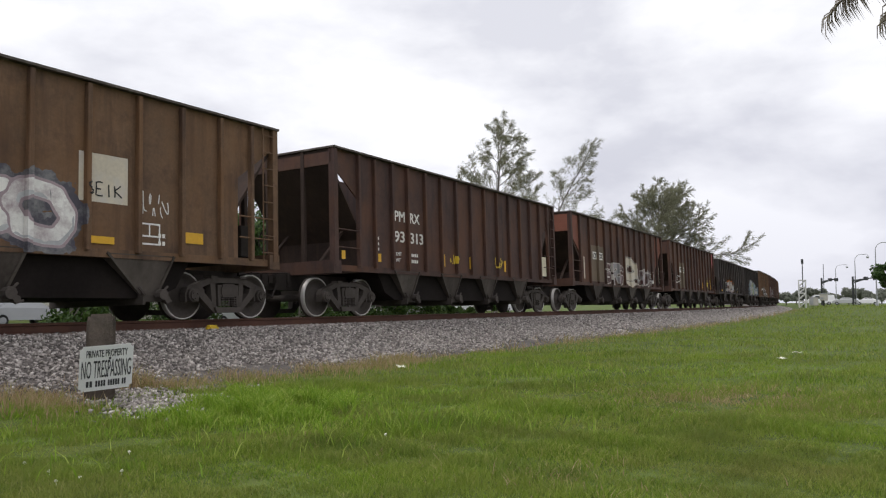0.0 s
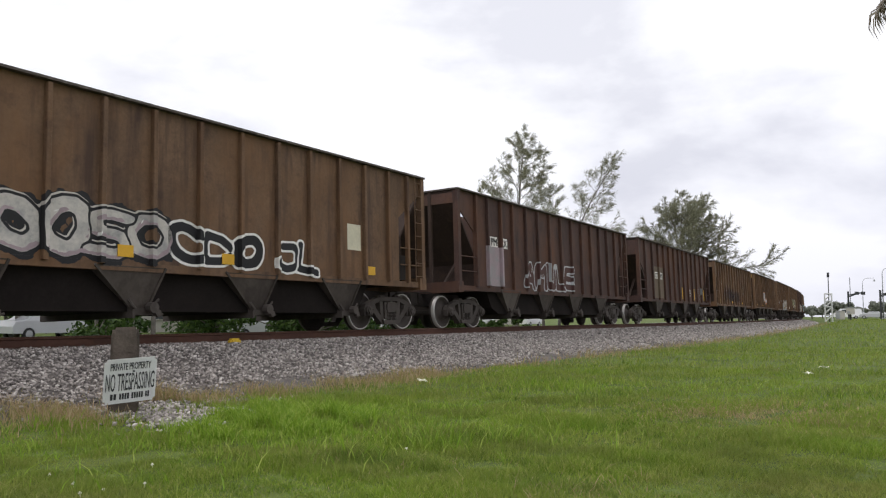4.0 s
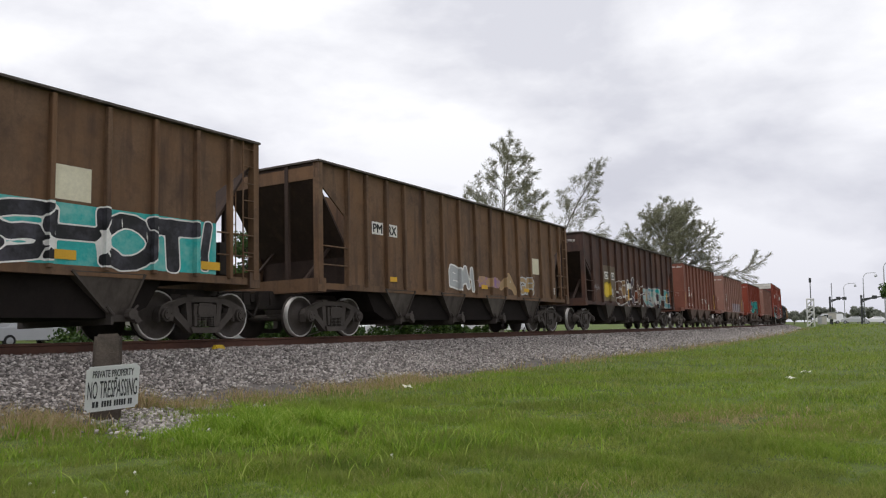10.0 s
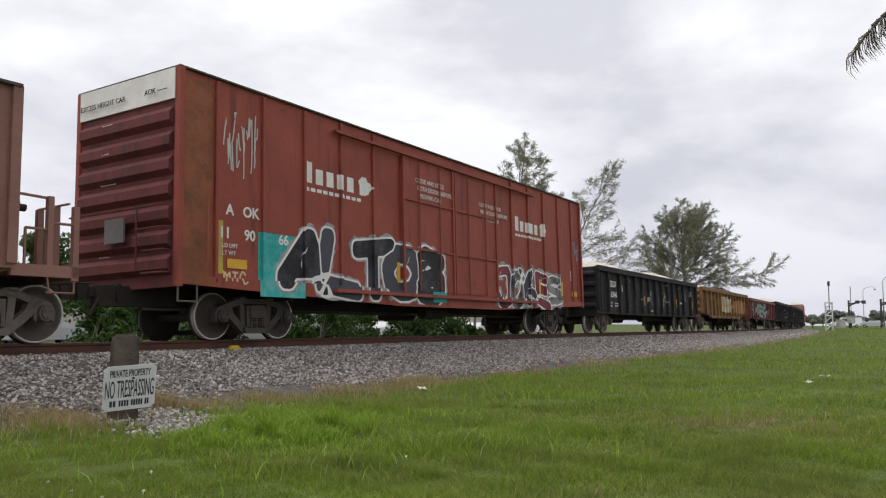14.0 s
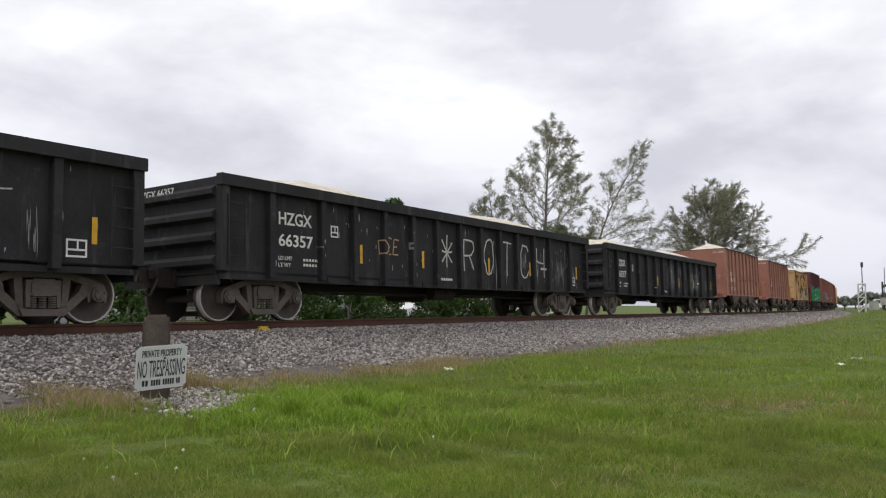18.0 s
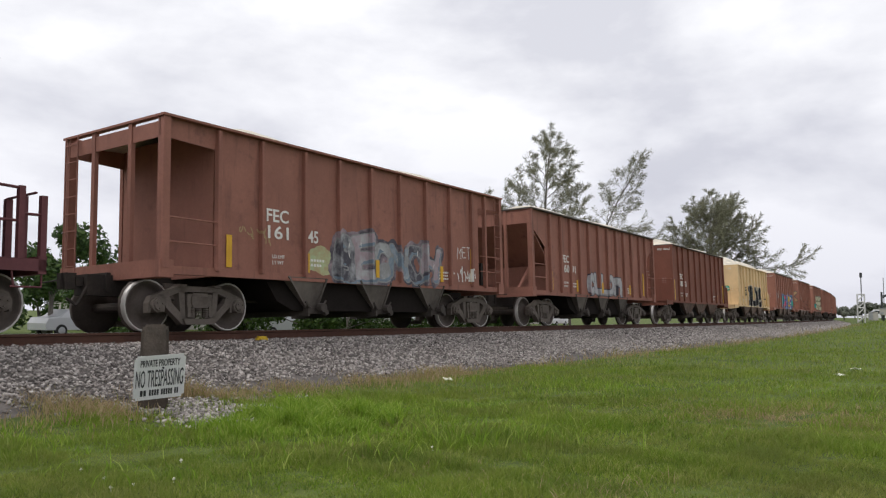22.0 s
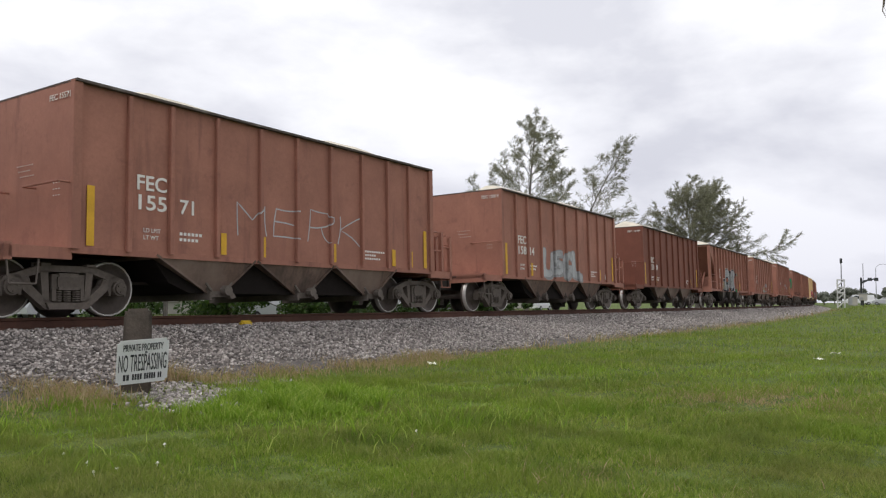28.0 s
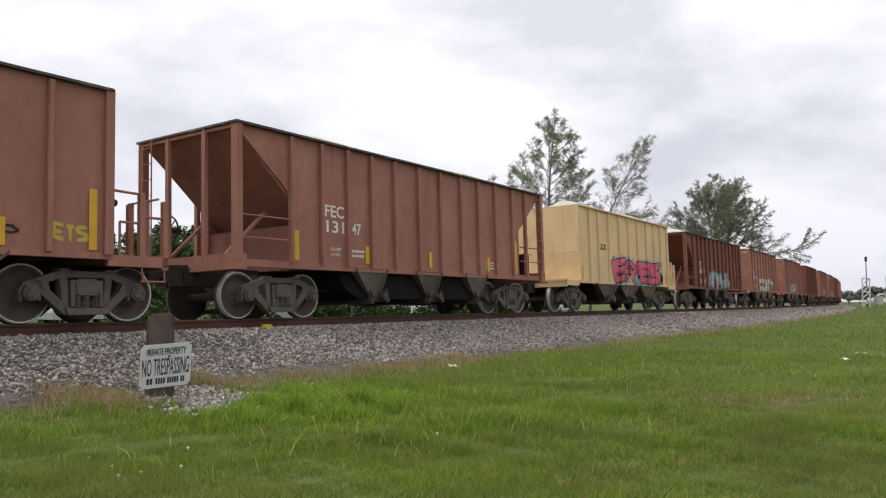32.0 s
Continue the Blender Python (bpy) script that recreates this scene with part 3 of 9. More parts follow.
def add_platform(car, s, h, reach, zb, paint):
    """An open end platform with railings, beyond the body at one end."""
    far = reach - h

    def platform():
        bm = boxes((0.0, far, -1.35, 1.35, -0.05, 0.04), (far - 0.12, far, -1.42, 1.42, -0.16, 0.10), (0, far, -1.42, -1.34, -0.12, 0.06), (0, far, 1.34, 1.42, -0.12, 0.06))
        return bm

    piece("end_platform", ("platform", round(far, 2)), platform, paint, car, (s * h, 0, zb - 0.05), (0, 0, 0 if s > 0 else 180))

    def railing():
        bm = rods(0.022, ((0, 0, 1.05), (far * 0.55, 0, 1.03)), ((far * 0.55, 0, 0.66), (far - 0.05, 0, 0.66)), ((far * 0.2, 0, 0.55), (far * 0.2, 0, 0)), ((far * 0.2, 0, 0.55), (far * 0.55, 0, 0.55)), sides=6)
        box(bm, far * 0.55 - 0.045, far * 0.55 + 0.045, -0.045, 0.045, 0, 1.06)
        box(bm, far - 0.1, far - 0.01, -0.045, 0.045, 0, 0.95)
        rod(bm, (far - 0.05, 0, -0.05), (far - 0.05, 0, -0.4), 0.016, 5)
        rod(bm, (far - 0.5, 0, -0.05), (far - 0.45, 0, -0.4), 0.016, 5)
        rod(bm, (far - 0.5, 0, -0.4), (far - 0.05, 0, -0.4), 0.016, 5)
        return bm

    if s < 0:
        for y0, y1 in ((1.50, 0.35), (-0.45, -1.42)):
            piece("end_grab", ("endgrab", y0), lambda: rods(0.018, ((-0.22, y0, 0), (-0.22, y1, 0)), ((-0.22, y0, 0), (0.0, y0, 0)), ((-0.22, y1, 0), (0.0, y1, 0)), sides=5), paint, car, (-h - 0.03, 0, zb + 1.02))
        for y in (-1, 1):
            piece("stirrup", "stirrup", lambda: rods(0.018, ((0, 0, 0), (0.05, 0, -0.5)), ((0.5, 0, 0), (0.45, 0, -0.5)), ((0.05, 0, -0.5), (0.45, 0, -0.5)), sides=5), M_TRUCK, car, (-h - far + 0.05, y * 1.38, zb - 0.05))
        return
    for y in (-1, 1):
        piece("handrail", ("railing", round(far, 2)), railing, paint, car, (h, y * 1.38, zb))
    for y in (-1.0, -0.55, 0.55, 1.0):
        piece("platform_post", "platform_post", lambda: boxes((-0.05, 0.05, -0.045, 0.045, 0, 0.98)), paint, car, (reach - 0.15, y, zb))
    for y in (-0.93, 0.93):
        piece("end_rail", "end_rail", lambda: rods(0.02, ((0, -0.43, 0), (0, 0.43, 0)), sides=5), paint, car, (reach - 0.15, y, zb + 0.99))


def body_short(car, L, zb, zt, ribs, paint, pitch):
    """A short aggregate hopper: closed upright ends, open platforms with railings beyond them."""
    h, reach = L / 2, pitch / 2 - 0.75
    key = (round(L, 2), zb, zt)
    for s in (-1, 1):
        piece("side_sheet", ("shortside",) + key, lambda: boxes((-h, h, -0.02, 0.02, zb, zt)), paint, car, (0, s * (W - 0.10), 0))
        piece("side_sill", ("shortsill", round(L, 2)), lambda: boxes((-h - 0.05, h + 0.05, -0.06, 0.06, -0.07, 0.03)), paint, car, (0, s * (W - 0.125), zb))

        def end():
            return boxes((-0.03, 0.03, -W + 0.1, W - 0.1, zb - 0.05, zt))

        piece("end_sheet", ("shortend",) + key, end, paint, car, (s * h, 0, 0))
        for y in (-1, 1):
            piece("corner_post", ("shortpost", zb, zt), lambda: boxes((-0.075, 0.075, -0.05, 0.05, zb, zt)), paint, car, (s * (h - 0.02), y * (W - 0.06), 0))
        add_platform(car, s, h, reach, zb, PAINT["dark_oxide"] if paint is PAINT["tan"] else paint)
    piece("brake_wheel", "brake_wheel", brake_wheel_mesh, M_UNDER, car, (h + 0.3, -0.75, zb + 0.95))
    xs = [-h + L * u for u in ribs]
    add_ribs(car, xs[1:-1], zb, zt - 0.05, paint)
    add_rails(car, L, zt, paint)
    return xs


def body_gondola(car, L, zb, zt, ribs, paint, flat=False):
    """A mill gondola: deep fishbelly side sill, heavy top chord, ribbed ends."""
    h = L / 2
    key = (round(L, 2), zb, zt)
    up, down = (0.0, 0.02) if flat else (0.2, 0.12)
    belly = [(-h, zt), (-h, zb + up), (-h + 1.9, zb + up), (-h + 2.9, zb - down), (h - 2.9, zb - down), (h - 1.9, zb + up), (h, zb + up), (h, zt)]
    for s in (-1, 1):
        piece("side_sheet", ("gonside", flat) + key, lambda: prism(belly, -0.03, 0.03), paint, car, (0, s * (W - 0.16), 0))

        def end():
            bm = boxes((-0.03, 0.03, -W + 0.13, W - 0.13, zb - 0.1, zt))
            return bm

        for i in range(4):
            piece("end_rib", "gon_end_rib", lambda: prism([(-0.03, 0), (-0.14, 0.07), (-0.14, 0.16), (-0.03, 0.24)], -W + 0.15, W - 0.15), paint, car, (s * (h - 0.05), 0, zb + 0.2 + i * (zt - zb) / 4.4), (0, 0, 0 if s < 0 else 180))

        piece("end_sheet", ("gonend",) + key, end, paint, car, (s * (h - 0.05), 0, 0), (0, 0, 0 if s < 0 else 180))
        piece("top_chord", ("chord", round(L, 2)), lambda: boxes((-h - 0.03, h + 0.03, -0.10, 0.05, -0.07, 0.14)), paint, car, (0, s * W, zt - 0.1), (0, 0, 0 if s > 0 else 180))
        for y in (-1, 1):
            piece("corner_post", ("gonpost", zb, zt), lambda: boxes((-0.1, 0.1, -0.07, 0.07, zb + 0.15, zt)), paint, car, (s * (h - 0.1), y * (W - 0.07), 0))
    piece("floor_plate", ("gonfloor", round(L, 2)), lambda: boxes((-h, h, -W + 0.13, W - 0.13, zb + 0.1, zb + 0.16)), M_UNDER, car)
    piece("ladder", ("ladder", 0.9, 2.2), lambda: ladder_mesh(1.3, 0.4, 4), paint, car, (h - 0.6, -W - 0.02, zb + 0.25))
    piece("ladder", ("ladder", 0.9, 2.2), None, paint, car, (-h + 0.15, -W - 0.02, zb + 0.25))
    xs = [-h + L * u for u in ribs]
    add_ribs(car, xs, zb - 0.1 + 0.15, zt - 0.1, paint, 0.15, 0.15)
    return xs


def body_box(car, L, zb, zt, paint):
    """A high-cube boxcar with outside posts, double plug doors and a ribbed end with a white top."""
    h = L / 2
    for s in (-1, 1):
        piece("side_sheet", ("boxside",), lambda: boxes((-h, h, -0.03, 0.03, zb, zt)), paint, car, (0, s * (W - 0.095), 0))
        piece("side_sill", ("boxsill",), lambda: prism([(-h, zb + 0.1), (-h, zb - 0.05), (-2.6, zb - 0.3), (2.6, zb - 0.3), (h, zb - 0.05), (h, zb + 0.1)], -0.03, 0.03), paint, car, (0, s * (W - 0.03), 0))

        def end():
            bm = boxes((-0.03, 0.03, -W + 0.1, W - 0.1, zb - 0.1, zt))
            return bm

        for i in range(7):
            piece("end_rib", "box_end_rib", lambda: prism([(-0.03, 0), (-0.13, 0.1), (-0.13, 0.26), (-0.03, 0.36)], -W + 0.18, W - 0.18), PAINT["box_end"], car, (s * (h - 0.05), 0, zb + 0.12 + i * 0.445), (0, 0, 0 if s < 0 else 180))

        piece("end_sheet", ("boxend",), end, PAINT["box_end"], car, (s * (h - 0.05), 0, 0), (0, 0, 0 if s < 0 else 180))
        piece("end_top_band", ("boxband",), lambda: boxes((-0.075, -0.031, -W + 0.11, W - 0.11, zt - 0.58, zt - 0.01)), M_WHITE, car, (s * (h - 0.05), 0, 0), (0, 0, 0 if s < 0 else 180), label="white painted band at the top of the end")
        for y in (-1, 1):
            piece("corner_post", ("boxpost",), lambda: boxes((-0.06, 0.06, -0.06, 0.06, zb - 0.1, zt)), paint, car, (s * (h - 0.05), y * (W - 0.05), 0))
    piece("roof", ("boxroof",), lambda: prism([(-h, zt), (-h, zt + 0.03), (h, zt + 0.03), (h, zt)], -W, W), M_CHUTE, car)
    xs = [x for x in np.linspace(-h + 0.9, h - 0.9, 15) if abs(x) > 2.6]
    add_ribs(car, xs, zb, zt - 0.05, paint, 0.075, 0.075)
    for s in (-1, 1):
        door = piece("plug_door", ("plug",), lambda: boxes((-1.24, 1.24, -0.03, 0.04, zb + 0.06, zt - 0.35)), paint, car, (s * 1.27, -W + 0.03, 0))
        for x in (-1.21, 1.21):
            piece("stile", ("stile",), lambda: boxes((-0.035, 0.035, -0.08, -0.03, zb + 0.06, zt - 0.35)), paint, door, (x, 0, 0))
        for z in (zb + 1.15, zb + 2.4):
            piece("door_beam", ("doorbeam",), lambda: boxes((-1.18, 1.18, -0.07, -0.03, 0, 0.06)), paint, door, (0, 0, z))
        piece("lock_bar", ("lockbar",), lambda: rods(0.02, ((0, 0, zb + 0.1), (0, 0, zt - 0.4))), paint, door, (0.5, -0.075, 0))
        piece("lock_bar", ("lockbar",), None, paint, door, (-0.5, -0.075, 0))
    piece("door_track", ("doortrack",), lambda: boxes((-5.2, 5.2, -0.12, 0, zb - 0.06, zb + 0.02), (-5.2, 5.2, -0.10, 0, zt - 0.33, zt - 0.27)), paint, car, (0, -W + 0.0, 0))
    piece("ladder", ("ladder", 1.0, 2.3), lambda: ladder_mesh(1.3, 0.42, 4), paint, car, (h - 0.6, -W - 0.03, zb + 0.2))
    for z, y0, y1 in ((1.35, 1.4, -1.3), (0.95, -0.55, -1.3), (0.55, -0.75, -1.3), (0.15, -0.75, -1.3)):
        piece("end_grab", ("boxgrab", z), lambda: rods(0.018, ((-0.16, y0, 0), (-0.16, y1, 0)), ((-0.16, y0, 0), (0, y0, 0)), ((-0.16, y1, 0), (0, y1, 0)), sides=5), PAINT["box_end"], car, (-h - 0.02, 0, zb + z))
    piece("end_grab", "boxgrabup", lambda: rods(0.018, ((-0.16, -0.6, 0.2), (-0.16, -0.6, 1.35)), sides=5), PAINT["box_end"], car, (-h - 0.02, 0, zb))
    piece("placard_board", "placard", lambda: boxes((-0.17, -0.13, -0.25, 0.3, 0.75, 1.2)), M_METAL_PLATE, car, (-h - 0.02, 0, zb), label="plain grey placard board")
    piece("stirrup", "boxstirrup", lambda: rods(0.018, ((0, 0, 0), (0, 0, -0.36)), ((0.42, 0, 0), (0.42, 0, -0.36)), ((0, 0, -0.36), (0.42, 0, -0.36)), sides=5), M_TRUCK, car, (-h + 0.03, -W + 0.02, zb))
    piece("grab_rail", "boxsidegrab", lambda: rods(0.018, ((0, 0, 0.35), (0, 0, 1.6)), sides=5), paint, car, (-h + 0.62, -W - 0.05, zb))
    return xs

# ---- the train: front and rear of each body, metres along the track at mid-clip ----
KINDS = {
    "long": dict(zb=1.12, zt=3.89, cut=1.05, band=0.38, zm=2.75, ends=0.6, chutes=4, at=(.075, .125, .183, .238, .305, .369, .435, .503, .571, .638, .704, .77, .833, .896, .951)),
    "wide": dict(zb=1.12, zt=3.93, cut=1.45, band=0.75, zm=2.05, ends=0.6, chutes=4, at=(.073, .155, .227, .297, .365, .433, .499, .564, .631, .70, .768, .845, .923)),
    "coal": dict(zb=1.12, zt=3.65, cut=1.25, band=1.35, zm=1.8, ends=0.6, chutes=3, at=(.082, .154, .224, .295, .365, .435, .50, .57, .64, .715, .80, .90)),
    "slope": dict(zb=1.05, zt=3.65, cut=1.5, band=0.02, zm=2.4, ends=1.5, chutes=3, at=(.116, .187, .253, .319, .389, .467, .542, .621, .691, .765, .845, .91)),
    "steep": dict(zb=1.05, zt=3.65, cut=1.1, band=0.45, zm=2.5, ends=1.5, chutes=3, at=(.116, .187, .253, .319, .389, .467, .542, .621, .691, .765, .845, .91)),
    "gate": dict(zb=1.05, zt=3.67, cut=1.2, band=0.36, zm=3.26, ends=1.1, chutes=3, at=(.105, .197, .299, .391, .485, .579, .673, .767, .861, .92)),
    "deep": dict(zb=1.05, zt=3.85, cut=0.04, band=1.55, zm=2.25, ends=0.5, chutes=3, at=(.084, .159, .253, .361, .463, .555, .65, .745, .84, .93)),
}
SHORT_AT = (0, .097, .181, .284, .394, .497, .604, .713, .812, .9, 1.0)
GON_AT = (.078, .167, .23, .296, .363, .427, .494, .559, .624, .687, .753, .82, .913)
TRAIN = []
SPRAY = {
    "white": (0.74, 0.73, 0.70), "cream": (0.62, 0.58, 0.44), "silver": (0.42, 0.43, 0.44), "grey": (0.26, 0.26, 0.26), "black": (0.02, 0.02, 0.022),
    "turquoise": (0.03, 0.36, 0.34), "pale_turquoise": (0.20, 0.48, 0.44), "green": (0.03, 0.30, 0.12), "pale_green": (0.36, 0.42, 0.24), "blue": (0.05, 0.12, 0.40),
    "pale_blue": (0.20, 0.33, 0.48), "steel": (0.17, 0.22, 0.27), "pink": (0.62, 0.14, 0.22), "red": (0.50, 0.06, 0.07), "yellow": (0.70, 0.50, 0.05), "purple": (0.22, 0.12, 0.34),
    "orange": (0.62, 0.22, 0.06), "tan": (0.40, 0.26, 0.14), "maroon": (0.078, 0.038, 0.034), "lilac": (0.33, 0.26, 0.28), "dusty": (0.34, 0.24, 0.13), "dust": (0.135, 0.10, 0.07), "wine": (0.20, 0.035, 0.055), "slate": (0.072, 0.068, 0.085), "dusty_cream": (0.64, 0.48, 0.29), "beige": (0.62, 0.45, 0.25), "ochre": (0.46, 0.36, 0.06), "rust": (0.13, 0.06, 0.028), "brick": (0.26, 0.085, 0.04), "sea": (0.06, 0.40, 0.38), "deep_teal": (0.02, 0.21, 0.21), "deep_green": (0.02, 0.19, 0.08), "dull": (0.15, 0.118, 0.096), "mist_blue": (0.26, 0.33, 0.36), "paper": (0.68, 0.64, 0.56), "plum": (0.115, 0.05, 0.085), "rose": (0.33, 0.085, 0.095), "bone": (0.56, 0.50, 0.40), "chalk": (0.52, 0.49, 0.45),
}
SPRAYED = {}
DEEPER = {"white": "silver", "bone": "lilac", "chalk": "lilac", "silver": "grey", "grey": "slate", "turquoise": "deep_teal", "deep_teal": "turquoise", "pale_turquoise": "sea", "green": "deep_green", "pale_blue": "steel", "cream": "bone", "rust": "maroon", "slate": "steel", "pink": "rose", "pale_green": "dusty"}


def spray(colour, over=None):
    key = (colour, over)
    if key not in SPRAYED:
        SPRAYED[key] = material("spray_" + colour, SPRAY[colour], 0.7, vary=0.16, scale=2.5, second=SPRAY[over] if over else None, amount=0.65 if over else 0)
    return SPRAYED[key]


def over_ribs(bm, ribs, face, rib_wide, rib_deep):
    """Folds a flat coat of paint over the ribs and doors that it crosses."""
    xs = [v.co.x for v in bm.verts]
    if not xs:
        return
    lo, hi = min(xs), max(xs)
    spans = [(r - rib_wide / 2, r + rib_wide / 2, rib_deep) if not isinstance(r, tuple) else (r[0] - r[1] / 2, r[0] + r[1] / 2, r[2]) for r in ribs]
    for a, c, deep in spans:
        if c < lo or a > hi:
            continue
        for e in (a - 0.003, a, c, c + 0.003):
            if lo < e < hi:
                bmesh.ops.bisect_plane(bm, geom=bm.verts[:] + bm.edges[:] + bm.faces[:], plane_co=(e, 0, 0), plane_no=(1, 0, 0))
        for v in bm.verts:
            if a - 0.001 < v.co.x < c + 0.001:
                v.co.y -= deep


def coat(car, name, shapes, mat, face, xs, lift, wide, deep, label="", layer=0.0004):
    """One layer of spray paint: shapes are (points, faces) in side-view metres."""
    bm = bmesh.new()
    for i, (pts, faces) in enumerate(shapes):
        vs = [bm.verts.new((x, face - lift - layer * i, z)) for x, z in pts]
        for f in faces:
            try:
                bm.faces.new([vs[k] for k in f])
            except ValueError:
                pass
    if xs is not None:
        over_ribs(bm, xs, face, wide, deep)
    if car.name in SILL_OF:
        low, top, out = SILL_OF[car.name]
        for v in bm.verts:
            v.co.z = max(v.co.z, low)
        for e in (top, top + 0.003):
            bmesh.ops.bisect_plane(bm, geom=bm.verts[:] + bm.edges[:] + bm.faces[:], plane_co=(0, 0, e), plane_no=(0, 0, 1))
        for v in bm.verts:
            if v.co.z < top + 0.001:
                v.co.y = min(v.co.y, face - out - (face - v.co.y) % 0.06)
    ob = part(name, bm, mat, car, label)
    if name in ("graffiti_stroke", "small_print", "chipped_paint", "scrawl"):
        tagged(ob, label, kind="stuff")
    return ob


def wobble(x, z, seed, size=0.3):
    """A soft uneven field between about -1 and 1."""
    k = 2 * math.pi / size
    a = seed * 1.7
    return 0.5 * np.sin(k * (x + 0.3 * np.sin(z * k * 0.4 + a)) + a) * np.sin(k * 0.8 * z + a * 1.3) + 0.3 * np.sin(k * 1.9 * x - a) * np.sin(k * 1.7 * z + 2 * a) + 0.2 * np.sin(k * 3.7 * (x + z) + a) * np.sin(k * 3.1 * (z - x) - a)


def contour(fn, gx, gz, stops=()):
    """The region where fn is below zero, as (points, faces) with clean edges; runs break at the stops."""
    gx, gz = np.asarray(gx), np.asarray(gz)
    val = fn(gx[None, :] + 0 * gz[:, None], gz[:, None] + 0 * gx[None, :])
    inside = val < 0
    brk = {int(np.argmin(abs(gx - b))) for b in stops}
    pts, faces = [], []

    def quad(i0, i1, j):
        n = len(pts)
        pts.extend(((gx[i0], gz[j]), (gx[i1], gz[j]), (gx[i1], gz[j + 1]), (gx[i0], gz[j + 1])))
        faces.append((n, n + 1, n + 2, n + 3))

    full = inside[:-1, :-1] & inside[:-1, 1:] & inside[1:, :-1] & inside[1:, 1:]
    some = inside[:-1, :-1] | inside[:-1, 1:] | inside[1:, :-1] | inside[1:, 1:]
    for j in range(len(gz) - 1):
        if not some[j].any():
            continue
        run = None
        for i in np.flatnonzero(some[j]):
            i = int(i)
            if run is not None and (not full[j, i] or run[1] != i or i in brk):
                quad(run[0], run[1], j)
                run = None
            if full[j, i]:
                run = (i, i + 1) if run is None else (run[0], i + 1)
                continue
            c = ((i, j), (i + 1, j), (i + 1, j + 1), (i, j + 1))
            poly = []
            for k in range(4):
                a, b = c[k], c[(k + 1) % 4]
                va, vb = val[a[1], a[0]], val[b[1], b[0]]
                if va < 0:
                    poly.append((gx[a[0]], gz[a[1]]))
                if (va < 0) != (vb < 0):
                    t = va / (va - vb)
                    poly.append((gx[a[0]] + (gx[b[0]] - gx[a[0]]) * t, gz[a[1]] + (gz[b[1]] - gz[a[1]]) * t))
            if len(poly) > 2:
                n = len(pts)
                pts.extend(poly)
                faces.append(tuple(range(n, n + len(poly))))
        if run is not None:
            quad(run[0], run[1], j)
    return pts, faces


def painted(car, name, fn, x0, x1, z0, z1, mat, lift, step=0.035, label=""):
    """One coat of paint on a car's side, folded over its ribs and its sill."""
    face, xs, wide, deep, h = side_of(car)
    spans = [(r - wide / 2, r + wide / 2, deep) if not isinstance(r, tuple) else (r[0] - r[1] / 2, r[0] + r[1] / 2, r[2]) for r in xs]
    x0, x1 = max(x0, -h + 0.01), min(x1, h - 0.01)
    stops = [e for a, c, _ in spans for e in (a - 0.003, a, c, c + 0.003) if x0 < e < x1]
    gx = [x for x in np.linspace(x0, x1, max(3, round((x1 - x0) / step))) if all(abs(x - e) > 0.004 for e in stops)] + stops
    low, top, out = SILL_OF.get(car.name, (z0, -9.0, 0.0))
    z0 = max(z0, low)
    folds = [e for e in (top, top + 0.003) if z0 < e < z1]
    gz = [z for z in np.linspace(z0, z1, max(3, round((z1 - z0) / step))) if all(abs(z - e) > 0.004 for e in folds)] + folds
    pts, faces = contour(fn, sorted(gx), sorted(gz), stops)
    if not faces:
        return None
    verts = []
    for x, z in pts:
        y = face - lift
        for a, c, d in spans:
            if a - 0.001 < x < c + 0.001:
                y -= d
        if z < top + 0.001:
            y = min(y, face - out - lift)
        verts.append((x, y, z))
    me = bpy.data.meshes.new(name)
    me.from_pydata(verts, [], faces)
    me.materials.append(mat)
    ob = new(name, me)
    ob.parent = car
    return tagged(ob, label, kind="stuff" if name == "graffiti_shade" else "")


def letter_lines(ch, cx, cz, wide, tall, rnd, wild):
    """The strokes of one letter as lists of (x, z), leaning and swelling by chance."""
    lean, drop, tilt = rnd.uniform(-0.22, 0.18) * wild, rnd.uniform(-0.05, 0.05) * wild, rnd.uniform(-0.12, 0.12) * wild
    out = []
    for stroke in STROKES.get(ch, STROKES.get(ch.upper(), "")).split("/"):
        p = np.array([(int(k[0]) / 4 - 0.5, int(k[1]) / 6 - 0.5) for k in stroke.split()], float)
        if len(p) == 0:
            continue
        if len(p) > 4:
            mid = np.empty((2 * len(p) - 2, 2))
            mid[0::2], mid[1::2] = 0.75 * p[:-1] + 0.25 * p[1:], 0.25 * p[:-1] + 0.75 * p[1:]
            p = np.concatenate([p[:1], mid, p[-1:]]) if tuple(p[0]) != tuple(p[-1]) else np.concatenate([mid, mid[:1]])
        p += np.array([(rnd.uniform(-0.05, 0.05) * wild * (0.5 if len(p) > 6 else 1), rnd.uniform(-0.04, 0.04) * wild * (0.5 if len(p) > 6 else 1)) for _ in p])
        x = p[:, 0] * wide
        z = (p[:, 1] + drop) * tall
        x = x + lean * z
        out.append(np.c_[cx + x * math.cos(tilt) - z * math.sin(tilt), cz + x * math.sin(tilt) + z * math.cos(tilt)])
    return out


